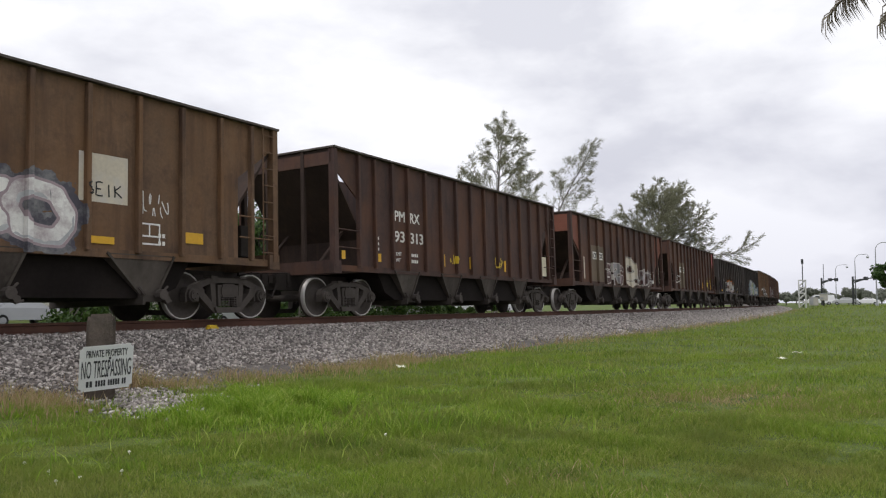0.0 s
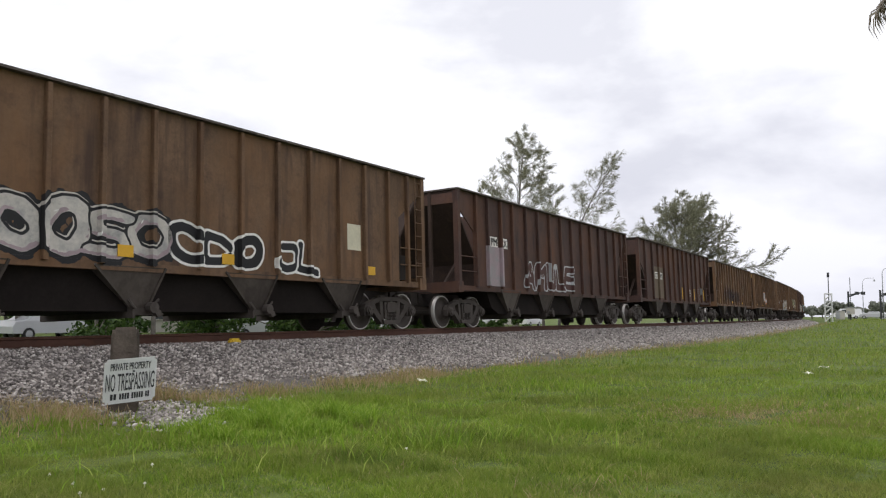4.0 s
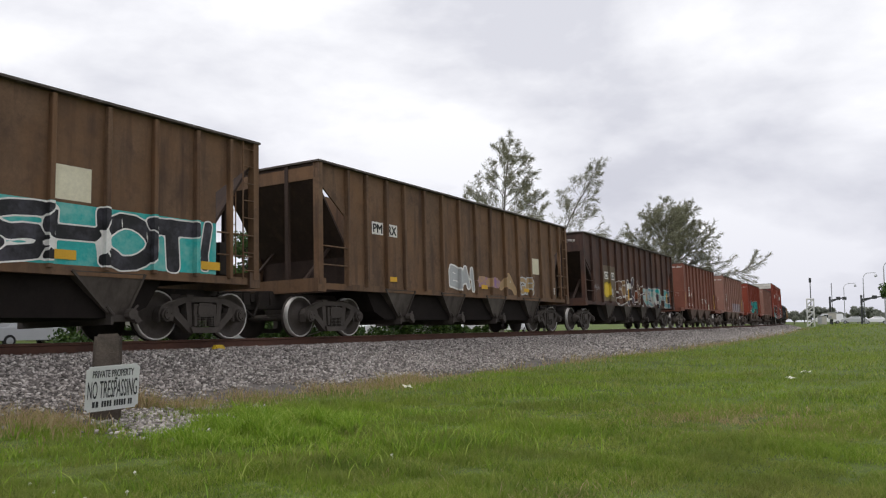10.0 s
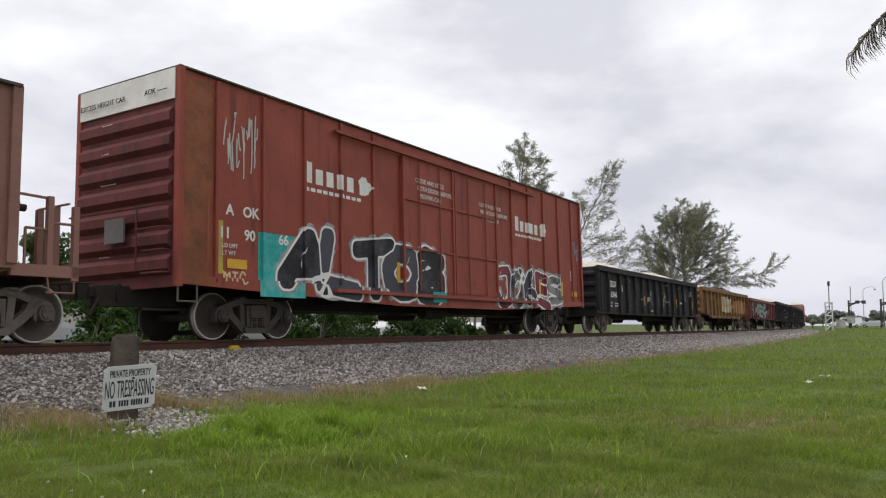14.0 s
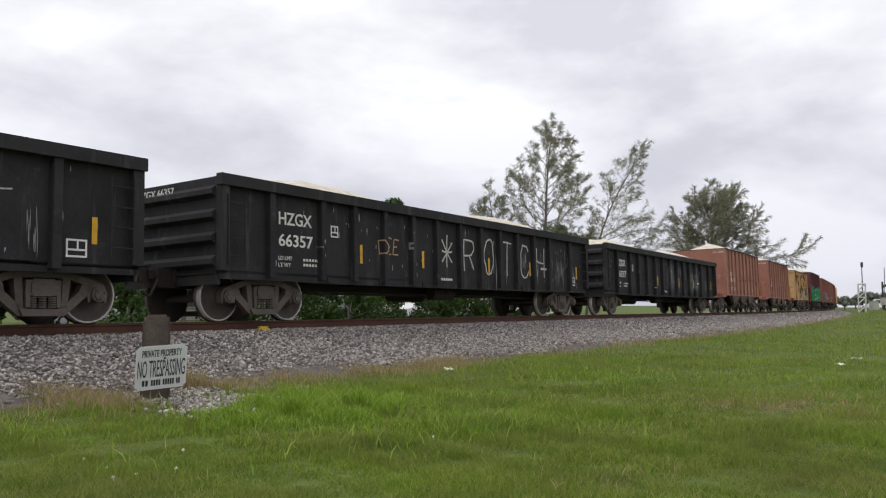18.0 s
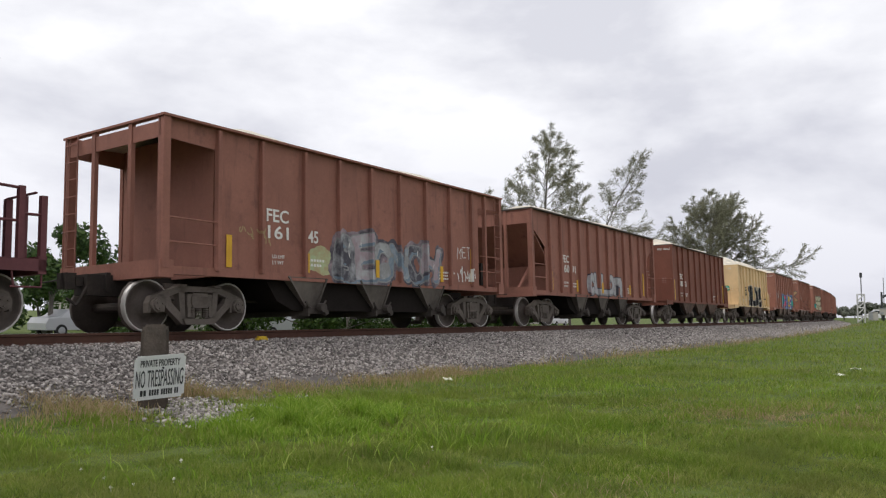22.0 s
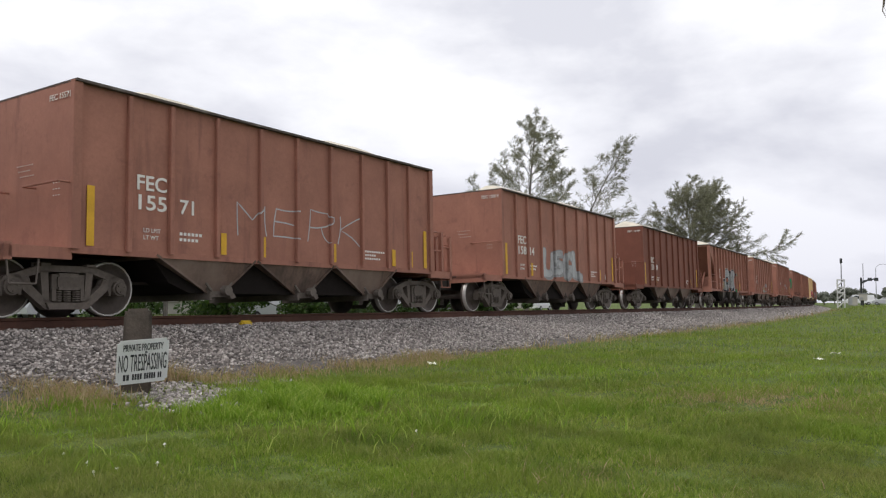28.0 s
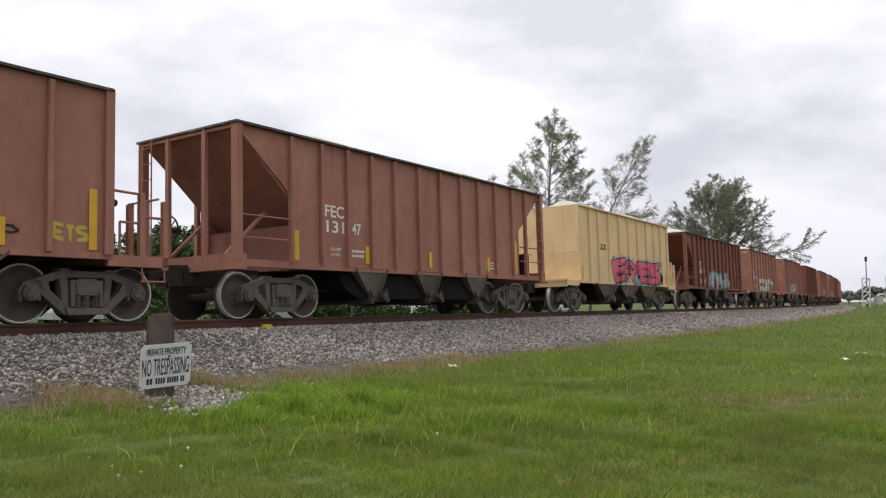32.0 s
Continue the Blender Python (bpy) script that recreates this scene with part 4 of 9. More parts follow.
def word_fields(word, x0, x1, z0, z1, fat, seed, wild=1.0, tight=1.14):
    """For each letter, the distance to its strokes less their half width."""
    rnd = random.Random(seed)
    shares = [0.55 if ch in "I!i.1" else 1.2 if ch in "MWmw" else 1.0 for ch in word]
    unit = (x1 - x0) / sum(shares)
    out, x = [], x0
    for ch, share in zip(word, shares):
        w = unit * share
        cx, x = x + w / 2, x + w
        if ch == " ":
            continue
        tall = (z1 - z0) * (1 + wild * rnd.uniform(-0.08, 0.06))
        half = fat * min(tall, 1.45 * w) * (1 + wild * rnd.uniform(-0.08, 0.12))
        lines = letter_lines(ch, cx, (z0 + z1) / 2, max(0.02, w * tight - 2 * half), tall - 2 * half, rnd, wild)

        def field(px, pz, lines=lines, half=half):
            best = np.full(px.shape, 9.0)
            for line in lines:
                segs = list(zip(line, line[1:])) if len(line) > 1 else [(line[0], line[0] + 1e-4)]
                for a, b in segs:
                    d = b - a
                    t = np.clip(((px - a[0]) * d[0] + (pz - a[1]) * d[1]) / max(1e-9, d @ d), 0, 1)
                    dx, dz = abs(px - a[0] - t * d[0]), abs(pz - a[1] - t * d[1])
                    best = np.minimum(best, (dx ** 2.8 + dz ** 2.8) ** (1 / 2.8))
            return best - half

        out.append(field)
    return out


def blob_shape(cx, cz, rx, rz, seed, sides=22, rough=0.28):
    rnd = random.Random(seed)
    k = [rnd.uniform(0, 6.28) for _ in range(4)]
    pts = []
    for i in range(sides):
        a = 2 * math.pi * i / sides
        r = 1 + rough * (math.sin(3 * a + k[0]) * 0.5 + math.sin(5 * a + k[1]) * 0.35 + math.sin(9 * a + k[2]) * 0.25)
        pts.append((cx + rx * r * math.cos(a), cz + rz * r * math.sin(a)))
    return (np.array(pts), [tuple(range(sides))[::-1]])


RIB_OF = {}
SILL_OF = {}


def side_of(car):
    """The sheet's face, the ribs, and their width and depth on this car."""
    return RIB_OF[car.name]


def graffiti(car, word, u0, u1, z0, z1, fill, line, seed=1, over=None, glow=None, glow_over=None, fat=0.125, wild=1.0, haze=0.16, more=(), edge=0.045, shine=True, tight=1.14):
    """A painted piece: cloud behind, one outline round all letters, filled letters parted by it, a few bright strokes."""
    face, xs, wide, deep, h = side_of(car)
    x0, x1 = -h + 2 * h * u0, -h + 2 * h * u1
    fields = word_fields(word, x0, x1, z0, z1, fat, seed, wild, tight)
    ax0, ax1, az0, az1 = x0 - 0.5, x1 + 0.5, z0 - 0.4, z1 + 0.45

    def every(x, z):
        return np.minimum.reduce([f(x, z) for f in fields])

    if glow:
        painted(car, "graffiti_cloud", lambda x, z: every(x, z) - haze * (1 + 0.9 * wobble(x, z, seed, 0.7)), ax0, ax1, az0, az1, spray(glow, glow_over), 0.002, 0.05)
    if line:
        painted(car, "graffiti_outline", lambda x, z: every(x, z) - edge, ax0, ax1, az0, az1, spray(line), 0.0034, 0.04)
    gap = edge * 0.8 if line else 0.012
    fills = (fill,) + tuple(more)
    for i, mine in enumerate(fields):
        def body(x, z, i=i, mine=mine):
            d = mine(x, z)
            rest = np.minimum.reduce([f(x, z) for j, f in enumerate(fields) if j != i]) if len(fields) > 1 else d + 9
            return np.maximum(d, (d - rest) / 2 + gap / 2)
        mid = x0 + (x1 - x0) * (i + 0.5) / len(fields)
        reach = (x1 - x0) / len(fields) * 1.3 + 0.1
        painted(car, "graffiti_letter", body, max(ax0, mid - reach), min(ax1, mid + reach), az0, az1, spray(fills[i % len(fills)], over), 0.0048, 0.04)
    if not shine:
        return
    if line in ("black", "slate") and z1 - z0 > 0.8:
        painted(car, "graffiti_rim", lambda x, z: every(x + 0.022, z - 0.026) - edge, ax0, ax1, az0, az1, spray("chalk"), 0.0028, 0.04)
    if fill in DEEPER and z1 - z0 > 0.7:
        painted(car, "graffiti_shade", lambda x, z: np.maximum(every(x, z) + 0.004, 0.012 - every(x + 0.045, z - 0.075) - 0.03 * wobble(x, z, seed + 9, 0.4)), ax0, ax1, az0, az1, spray(DEEPER[fill]), 0.0054, 0.04)
    rnd = random.Random(seed + 500)
    strokes = []
    for i in range(len(fields)):
        for _ in range(2):
            cx, cz = x0 + (x1 - x0) * (i + rnd.uniform(0.2, 0.8)) / len(fields), z0 + (z1 - z0) * rnd.uniform(0.3, 0.85)
            a, ln, t = rnd.choice((0.3, 1.2, 1.5, 1.8)) + rnd.uniform(-0.2, 0.2), (z1 - z0) * rnd.uniform(0.06, 0.13), 0.010 + 0.006 * rnd.random()
            if float(every(np.array([[cx]]), np.array([[cz]]))[0, 0]) > -0.04:
                continue
            d, e = np.array((math.cos(a), math.sin(a))) * ln, np.array((-math.sin(a), math.cos(a))) * t
            c = np.array((cx, cz))
            strokes.append((np.array((c - d, c + e, c + d, c - e)), [(0, 1, 2, 3)]))
    if strokes:
        coat(car, "graffiti_stroke", strokes, spray("white" if fill not in ("silver", "cream", "white", "pale_green") else "grey"), face, xs, 0.0062, wide, deep, "", 0.0)


def star(car, u, z, size):
    """A painted five-pointed star with a dark edge."""
    face, xs, wide, deep, h = side_of(car)
    x = -h + 2 * h * u
    for name, colour, k, lift in (("star_outline", "black", 1.0, 0.004), ("star_fill", "yellow", 0.84, 0.006)):
        pts = [(x + size * k * (1 if i % 2 == 0 else 0.36) * math.sin(math.pi * i / 5 + 0.1), z + size * k * (1.1 if i % 2 == 0 else 0.36) * math.cos(math.pi * i / 5 + 0.1)) for i in range(10)]
        coat(car, name, [(np.array(pts), [tuple(range(10))[::-1]])], spray(colour), face, None, lift, wide, deep)


# single strokes of hand-written capitals: points on a grid four wide and six high
STROKES = {
    "A": "00 26 40/12 32", "B": "00 06 26 45 33 03/33 42 40 00", "C": "45 36 16 04 02 10 30 41", "D": "00 06 26 44 42 20 00", "E": "46 06 00 40/03 33",
    "F": "46 06 00/03 33", "G": "45 36 16 04 02 10 30 42 22", "H": "00 06/40 46/03 43", "I": "20 26", "J": "16 46 41 30 10 01 02", "K": "00 06/46 03 40",
    "L": "06 00 40", "M": "00 06 23 46 40", "N": "00 06 40 46", "O": "10 02 04 16 36 44 42 30 10", "P": "00 06 36 45 44 33 03", "R": "00 06 36 45 44 33 03/23 40",
    "S": "46 16 05 04 13 33 42 41 30 00", "T": "06 46/26 20", "U": "06 01 10 30 41 46", "V": "06 20 46", "W": "06 10 23 30 46", "X": "00 46/06 40",
    "Y": "06 23 46/23 20", "i": "20 24/26 26", "h": "00 06/03 33 40", "e": "02 42 44 35 15 03 02 10 30 41", "n": "00 05/03 15 35 43 40", "Q": "10 02 04 16 36 44 42 30 10/31 40", ".": "20 21",
    "1": "14 26 20", "2": "05 16 36 44 00 40", "5": "46 06 03 33 42 30 00", "6": "45 16 02 10 30 42 33 02", "7": "06 46 10", "Z": "06 46 00 40", "!": "26 22/21 20", "+": "20 26/03 43", "-": "03 43", "*": "20 26/03 43/01 45/05 41",
}


def strip(line, thick):
    """A painted stroke of even width along a bent line."""
    pts, faces = [], []
    last = len(line) - 1
    for i, (x, z) in enumerate(line):
        a, c = line[max(0, i - 1)], line[min(last, i + 1)]
        d = Vector((c[0] - a[0], c[1] - a[1]))
        d = d.normalized() if d.length > 1e-6 else Vector((1, 0))
        pts += [(x - d.y * thick / 2, z + d.x * thick / 2), (x + d.y * thick / 2, z - d.x * thick / 2)]
        if i:
            faces.append((2 * i - 2, 2 * i - 1, 2 * i + 1, 2 * i))
    return (np.array(pts), faces)


def scrawl(car, word, u0, u1, z0, z1, colour, seed=1, fat=-0.012, wild=1.0):
    """Letters written by hand with a marker or a spray can."""
    face, xs, wide, deep, h = side_of(car)
    rnd = random.Random(seed)
    x0, x1 = -h + 2 * h * u0, -h + 2 * h * u1
    step = (x1 - x0) / len(word)
    shapes = []
    for i, ch in enumerate(word.upper()):
        lean, drop, grow = rnd.uniform(-0.25, 0.15) * wild, rnd.uniform(-0.08, 0.08) * wild, rnd.uniform(0.85, 1.1)
        for stroke in STROKES.get(ch, "").split("/"):
            p = [(int(k[0]) / 4 - 0.5 + rnd.uniform(-0.05, 0.05), int(k[1]) / 6 - 0.5 + rnd.uniform(-0.04, 0.04)) for k in stroke.split()]
            if len(p) < 2:
                continue
            line = []
            for a, c in zip(p, p[1:]):
                bow = rnd.uniform(-0.06, 0.06)
                for k in range(4):
                    t = k / 4
                    line.append((a[0] + (c[0] - a[0]) * t + bow * math.sin(math.pi * t), a[1] + (c[1] - a[1]) * t + bow * math.sin(math.pi * t)))
            line.append(p[-1])
            shapes.append(strip([(x0 + step * (i + 0.5) + (x - lean * y) * step * 0.72, (z0 + z1) / 2 + (y * grow + drop) * (z1 - z0)) for x, y in line], max(0.015, 0.034 + fat)))
    coat(car, "scrawl", shapes, spray(colour), face, xs, 0.006, wide, deep)


def tag(car, u0, u1, z0, z1, colour, seed, strokes=7, thick=0.03):
    """An unreadable flourish: a few looping strokes."""
    face, xs, wide, deep, h = side_of(car)
    rnd = random.Random(seed)
    x0, x1 = -h + 2 * h * u0, -h + 2 * h * u1
    shapes = []
    for s in range(strokes):
        cx = x0 + (x1 - x0) * (s + 0.5) / strokes
        p = [(cx + (x1 - x0) / strokes * rnd.uniform(-0.8, 0.8), z0 + (z1 - z0) * rnd.random()) for _ in range(4)]
        line = []
        for i in range(13):
            t = i / 12
            b = ((1 - t) ** 3, 3 * t * (1 - t) ** 2, 3 * t * t * (1 - t), t ** 3)
            line.append((sum(w * q[0] for w, q in zip(b, p)), sum(w * q[1] for w, q in zip(b, p))))
        pts, faces = [], []
        for i, (x, z) in enumerate(line):
            a, c = line[max(0, i - 1)], line[min(12, i + 1)]
            d = Vector((c[0] - a[0], c[1] - a[1]))
            d = d.normalized() if d.length > 1e-6 else Vector((1, 0))
            pts += [(x - d.y * thick / 2, z + d.x * thick / 2), (x + d.y * thick / 2, z - d.x * thick / 2)]
            if i:
                faces.append((2 * i - 2, 2 * i - 1, 2 * i + 1, 2 * i))
        shapes.append((np.array(pts), faces))
    coat(car, "scrawl", shapes, spray(colour), face, xs, 0.006, wide, deep)


def patch(car, u0, u1, z0, z1, colour, over=None, folded=True, name="paint_patch", lift=0.0012):
    face, xs, wide, deep, h = side_of(car)
    x0, x1 = -h + 2 * h * u0, -h + 2 * h * u1
    return coat(car, name, [(np.array([(x0, z0), (x1, z0), (x1, z1), (x0, z1)]), [(0, 1, 2, 3)])], spray(colour, over), face, xs if folded else None, lift, wide, deep)


def mist(colour, density):
    """Thin sprayed or rubbed-off paint that fades out towards its ragged border."""
    key = ("mist", colour, density)
    if key in SPRAYED:
        return SPRAYED[key]
    m = material("thin_" + colour, SPRAY[colour], 0.75, vary=0.16, scale=2.5)
    n, l = m.node_tree.nodes, m.node_tree.links

    def math_node(op, a, b):
        k = n.new("ShaderNodeMath")
        k.operation = op
        for i, v in enumerate((a, b)):
            if isinstance(v, float):
                k.inputs[i].default_value = v
            elif v is not None:
                l.new(v, k.inputs[i])
        return k.outputs[0]

    tc, sep, no = n.new("ShaderNodeTexCoord"), n.new("ShaderNodeSeparateXYZ"), n.new("ShaderNodeTexNoise")
    l.new(tc.outputs["Generated"], sep.inputs[0])
    l.new(tc.outputs["Object"], no.inputs["Vector"])
    no.inputs["Scale"].default_value, no.inputs["Detail"].default_value, no.inputs["Roughness"].default_value = 2.2, 8, 0.65
    ax, az = (math_node("ABSOLUTE", math_node("SUBTRACT", sep.outputs[i], 0.5), None) for i in (0, 2))
    away = math_node("POWER", math_node("ADD", math_node("POWER", ax, 3.0), math_node("POWER", az, 3.0)), 0.3333)
    r = n.new("ShaderNodeMapRange")
    r.interpolation_type = "SMOOTHSTEP"
    for k, v in (("From Min", 0.36), ("From Max", 0.66), ("To Min", density), ("To Max", 0.0)):
        r.inputs[k].default_value = v
    l.new(math_node("ADD", away, math_node("MULTIPLY", no.outputs["Fac"], 0.34)), r.inputs["Value"])
    l.new(r.outputs["Result"], n["Principled BSDF"].inputs["Alpha"])
    SPRAYED[key] = m
    return m


def haze(car, u0, u1, z0, z1, colour, density=0.8, lift=0.0007):
    face, xs, wide, deep, h = side_of(car)
    x0, x1 = -h + 2 * h * u0, -h + 2 * h * u1
    return coat(car, "paint_haze", [(np.array([(x0, z0), (x1, z0), (x1, z1), (x0, z1)]), [(0, 1, 2, 3)])], mist(colour, density), face, xs, lift, wide, deep)


def blobs(car, u0, u1, z0, z1, colour, seed, n=3, over=None):
    """One ragged blot of sprayed paint."""
    face, xs, wide, deep, h = side_of(car)
    x0, x1 = -h + 2 * h * u0, -h + 2 * h * u1
    rx, rz, cx, cz = (x1 - x0) / 2, (z1 - z0) / 2, (x0 + x1) / 2, (z0 + z1) / 2
    size = max(0.12, min(1.2, (x1 - x0) / n * 1.6))
    painted(car, "paint_blot", lambda x, z: (abs((x - cx) / rx) ** 3 + abs((z - cz) / rz) ** 3) ** (1 / 3) - 0.92 - 0.28 * wobble(x, z, seed, size), x0 - 0.2 * rx, x1 + 0.2 * rx, z0 - 0.2 * rz, z1 + 0.2 * rz, spray(colour, over), 0.0015, max(0.012, min(0.045, rx / 8)))


def stamp(car, u0, u1, z, text, tall=0.31, plate=False, colour=None):
    """Stencilled marks fitted between two shares of the car's length, on a white plate where the car has one."""
    face, xs, wide, deep, h = side_of(car)
    x0, x1 = -h + 2 * h * u0, -h + 2 * h * u1
    me = text_mesh(text, 0.44, 0.006)
    co = np.array([v.co[:2] for v in me.vertices])
    sx, sz = (x1 - x0) / (co[:, 0].max() - co[:, 0].min()), tall / 0.31
    if plate:
        m = tall * 0.2
        coat(car, "mark_plate", [(np.array([(x0 - m, z - m), (x1 + m, z - m), (x1 + m, z + tall + m), (x0 - m, z + tall + m)]), [(0, 1, 2, 3)])], M_WHITE, face, None, 0.002, wide, deep)
    ob = letters(text, 0.44, spray("black") if plate else (colour or M_WHITE), car, (0, 0, 0), label="black stencilled letters on a white plate" if plate else "stencilled lettering", fat=0.006)
    ob.matrix_basis = pose(x0 - co[:, 0].min() * sx, face - 0.008, z, 90) @ Matrix.Diagonal((sx, sz, 1, 1))


def small_print(car, bay, z, lines, size=0.12, colour=None):
    """Capacity data; figures too small to read are bars."""
    face, xs, wide, deep, h = side_of(car)
    for i, line in enumerate(lines):
        x, y = (-h + 2 * h * bay if isinstance(bay, float) else xs[bay] + 0.12), z - i * size * 1.35
        if line[0] == "-":
            w = 0.085 * len(line) * size / 0.12
            bars = [(np.array([(x + k * 0.085, y), (x + k * 0.085 + 0.06, y), (x + k * 0.085 + 0.06, y + size * 0.7), (x + k * 0.085, y + size * 0.7)]), [(0, 1, 2, 3)]) for k in range(len(line))]
            coat(car, "small_print", bars, colour or M_WHITE, face, None, 0.003, wide, deep, "", 0.0)
        else:
            letters(line, size * 1.15, colour or M_WHITE, car, (x, face - 0.006, y))


def tape(car, u, z0, h, wide=0.13):
    face, xs, w_, d_, half = side_of(car)
    x = -half + 2 * half * u
    piece("reflective_stripe", ("stripe", h, wide), lambda: boxes((-wide / 2, wide / 2, -0.003, 0.003, 0, h)), M_YELLOW, car, (x, face - 0.02, z0), label="yellow reflective tape")


def framed(car, u, z, w, h, colour="white"):
    """A stencilled inspection frame: a box outline with a bar inside."""
    face, xs, w_, d_, half = side_of(car)
    x = -half + 2 * half * u
    t = 0.03
    rects = [(x, x + w, z, z + t), (x, x + w, z + h - t, z + h), (x, x + t, z + t, z + h - t), (x + w - t, x + w, z + t, z + h - t), (x + w * 0.5, x + w * 0.5 + t, z + h * 0.4, z + h - t), (x + t, x + w - t, z + h * 0.36, z + h * 0.36 + t)]
    coat(car, "stencil_frame", [(np.array([(a, c), (b, c), (b, d), (a, d)]), [(0, 1, 2, 3)]) for a, b, c, d in rects], spray(colour), face, None, 0.004, w_, d_)


def end_letters(car, text, z, size=0.17, y=-0.35, colour=None):
    """Lettering on the leading end, read from in front of it."""
    face, xs, w_, d_, half = side_of(car)
    letters(text, size, colour or M_WHITE, car, (-half - 0.045, y, z), (90, 0, -90))


def end_word(car, word, y0, y1, z0, z1, fill, line, seed=1, fat=0.125):
    """Graffiti on the leading end."""
    face, xs, w_, d_, half = side_of(car)
    fields = word_fields(word, y0, y1, z0, z1, fat, seed)

    def every(x, z):
        return np.minimum.reduce([f(x, z) for f in fields])

    def body(x, z):
        ds = [f(x, z) for f in fields]
        return np.minimum.reduce([np.maximum(d, (d - np.minimum.reduce([q for q in ds if q is not d])) / 2 + 0.018) for d in ds])

    gx, gz = np.arange(max(-W + 0.12, y0 - 0.3), min(W - 0.12, y1 + 0.3), 0.03), np.arange(z0 - 0.3, z1 + 0.3, 0.03)
    for name, fn, col, lift in (("graffiti_outline", lambda x, z: every(x, z) - 0.05, line, 0.066), ("graffiti_letters", body, fill, 0.07)):
        pts, faces = contour(fn, gx, gz)
        me = bpy.data.meshes.new(name)
        me.from_pydata([(-half - lift, -a, z) for a, z in pts], [], faces)
        me.materials.append(spray(col))
        ob = new(name, me)
        ob.parent = car


def add_car(front, length, kind, paint, label, pitch=None, load=0.0, **more):
    L = length
    category = {"gon": "gondola car", "box": "boxcar"}.get(kind, "hopper car")
    name = {"gon": "gondola_car", "box": "boxcar"}.get(kind, "hopper_car")
    car = thing(name, car_pose(0), label, category, "cars of the freight train")
    p = PAINT[paint]
    wide = 0.085
    if kind == "short":
        ride = 0.0 if load else 0.11
        top = more.get("top", 3.65 + ride)
        pitch = pitch or 13.45
        xs = body_short(car, L, 1.02 + ride, top, SHORT_AT, p, pitch)
        add_under(car, L, 0.15, 3, 1.02 + ride, p, pitch, True)
        load_z, face = top - 0.10, -W + 0.08
    elif kind == "gon":
        top = more.get("top", 2.545)
        xs = body_gondola(car, L, more.get("floor", 0.86), top, GON_AT, p, more.get("flat", False))
        add_under(car, L, 1.42, 0, 0.86, p, pitch or L + 1.4, False)
        load_z, face, wide = top - 0.145, -W + 0.13, 0.15
    elif kind == "box":
        xs = body_box(car, L, 1.02, 4.88, p)
        xs = [(x, 0.075, 0.067) for x in xs] + [(-1.27, 2.48, 0.067), (1.27, 2.48, 0.067)]
        add_under(car, L, 2.3, 0, 1.02, p, pitch or L + 1.9, False, grimy=True)
        load_z, face = 0, -W + 0.065
    else:
        k = KINDS[kind]
        xs = body_hopper(car, L, k["zb"], k["zt"], k["cut"], k["band"], k["zm"], k["at"], p, PAINT[more["ends"]] if "ends" in more else None, more.get("rear", True))
        add_under(car, L, k["ends"], k["chutes"], k["zb"], p, pitch or L + 1.75, False, grimy=paint in ("brown", "maroon", "black", "coal_black", "rusty", "mustard"), slip=more.get("slip", 0.0), tuck={"long": 0.42, "wide": 0.22, "coal": 0.48}.get(kind, 0.0))
        load_z, face = k["zt"] - 0.12, -W + 0.10
        if kind == "deep":
            for s in (-1, 1):
                add_platform(car, s, L / 2, L / 2 + 0.85, k["zb"], p)
            piece("ladder_frame", "ladder_frame", lambda: boxes((-0.05, 0.05, -1.44, -1.37, 0, 1.3), (-0.05, 0.05, -0.95, -0.88, 0, 1.3), (-0.05, 0.05, -0.62, -0.55, 0, 1.3), (-0.05, 0.05, -1.37, -0.55, 1.2, 1.302), (-0.04, 0.04, -1.37, -0.62, 0.78, 0.84), (-0.04, 0.04, -1.37, -0.62, 0.4, 0.46)), p, car, (-L / 2 - 0.3, 0, k["zb"]))
    if load:
        add_load(car, L - (0 if kind in ("gon", "short") else 0.4), load_z, load)
    RIB_OF[car.name] = (face, list(xs), wide, face + W + 0.002, L / 2)
    if kind != "gon":
        low = {"short": 0.955 + (0 if load else 0.11), "box": 0.78}.get(kind, KINDS.get(kind, {}).get("zb", 1.0) - 0.095)
        SILL_OF[car.name] = (low, {"short": 1.055 + (0 if load else 0.11), "box": 1.125}.get(kind, low + 0.14), 0.067 if kind == "box" else 0.018)
    TRAIN.append((car, front + L / 2))
    return car


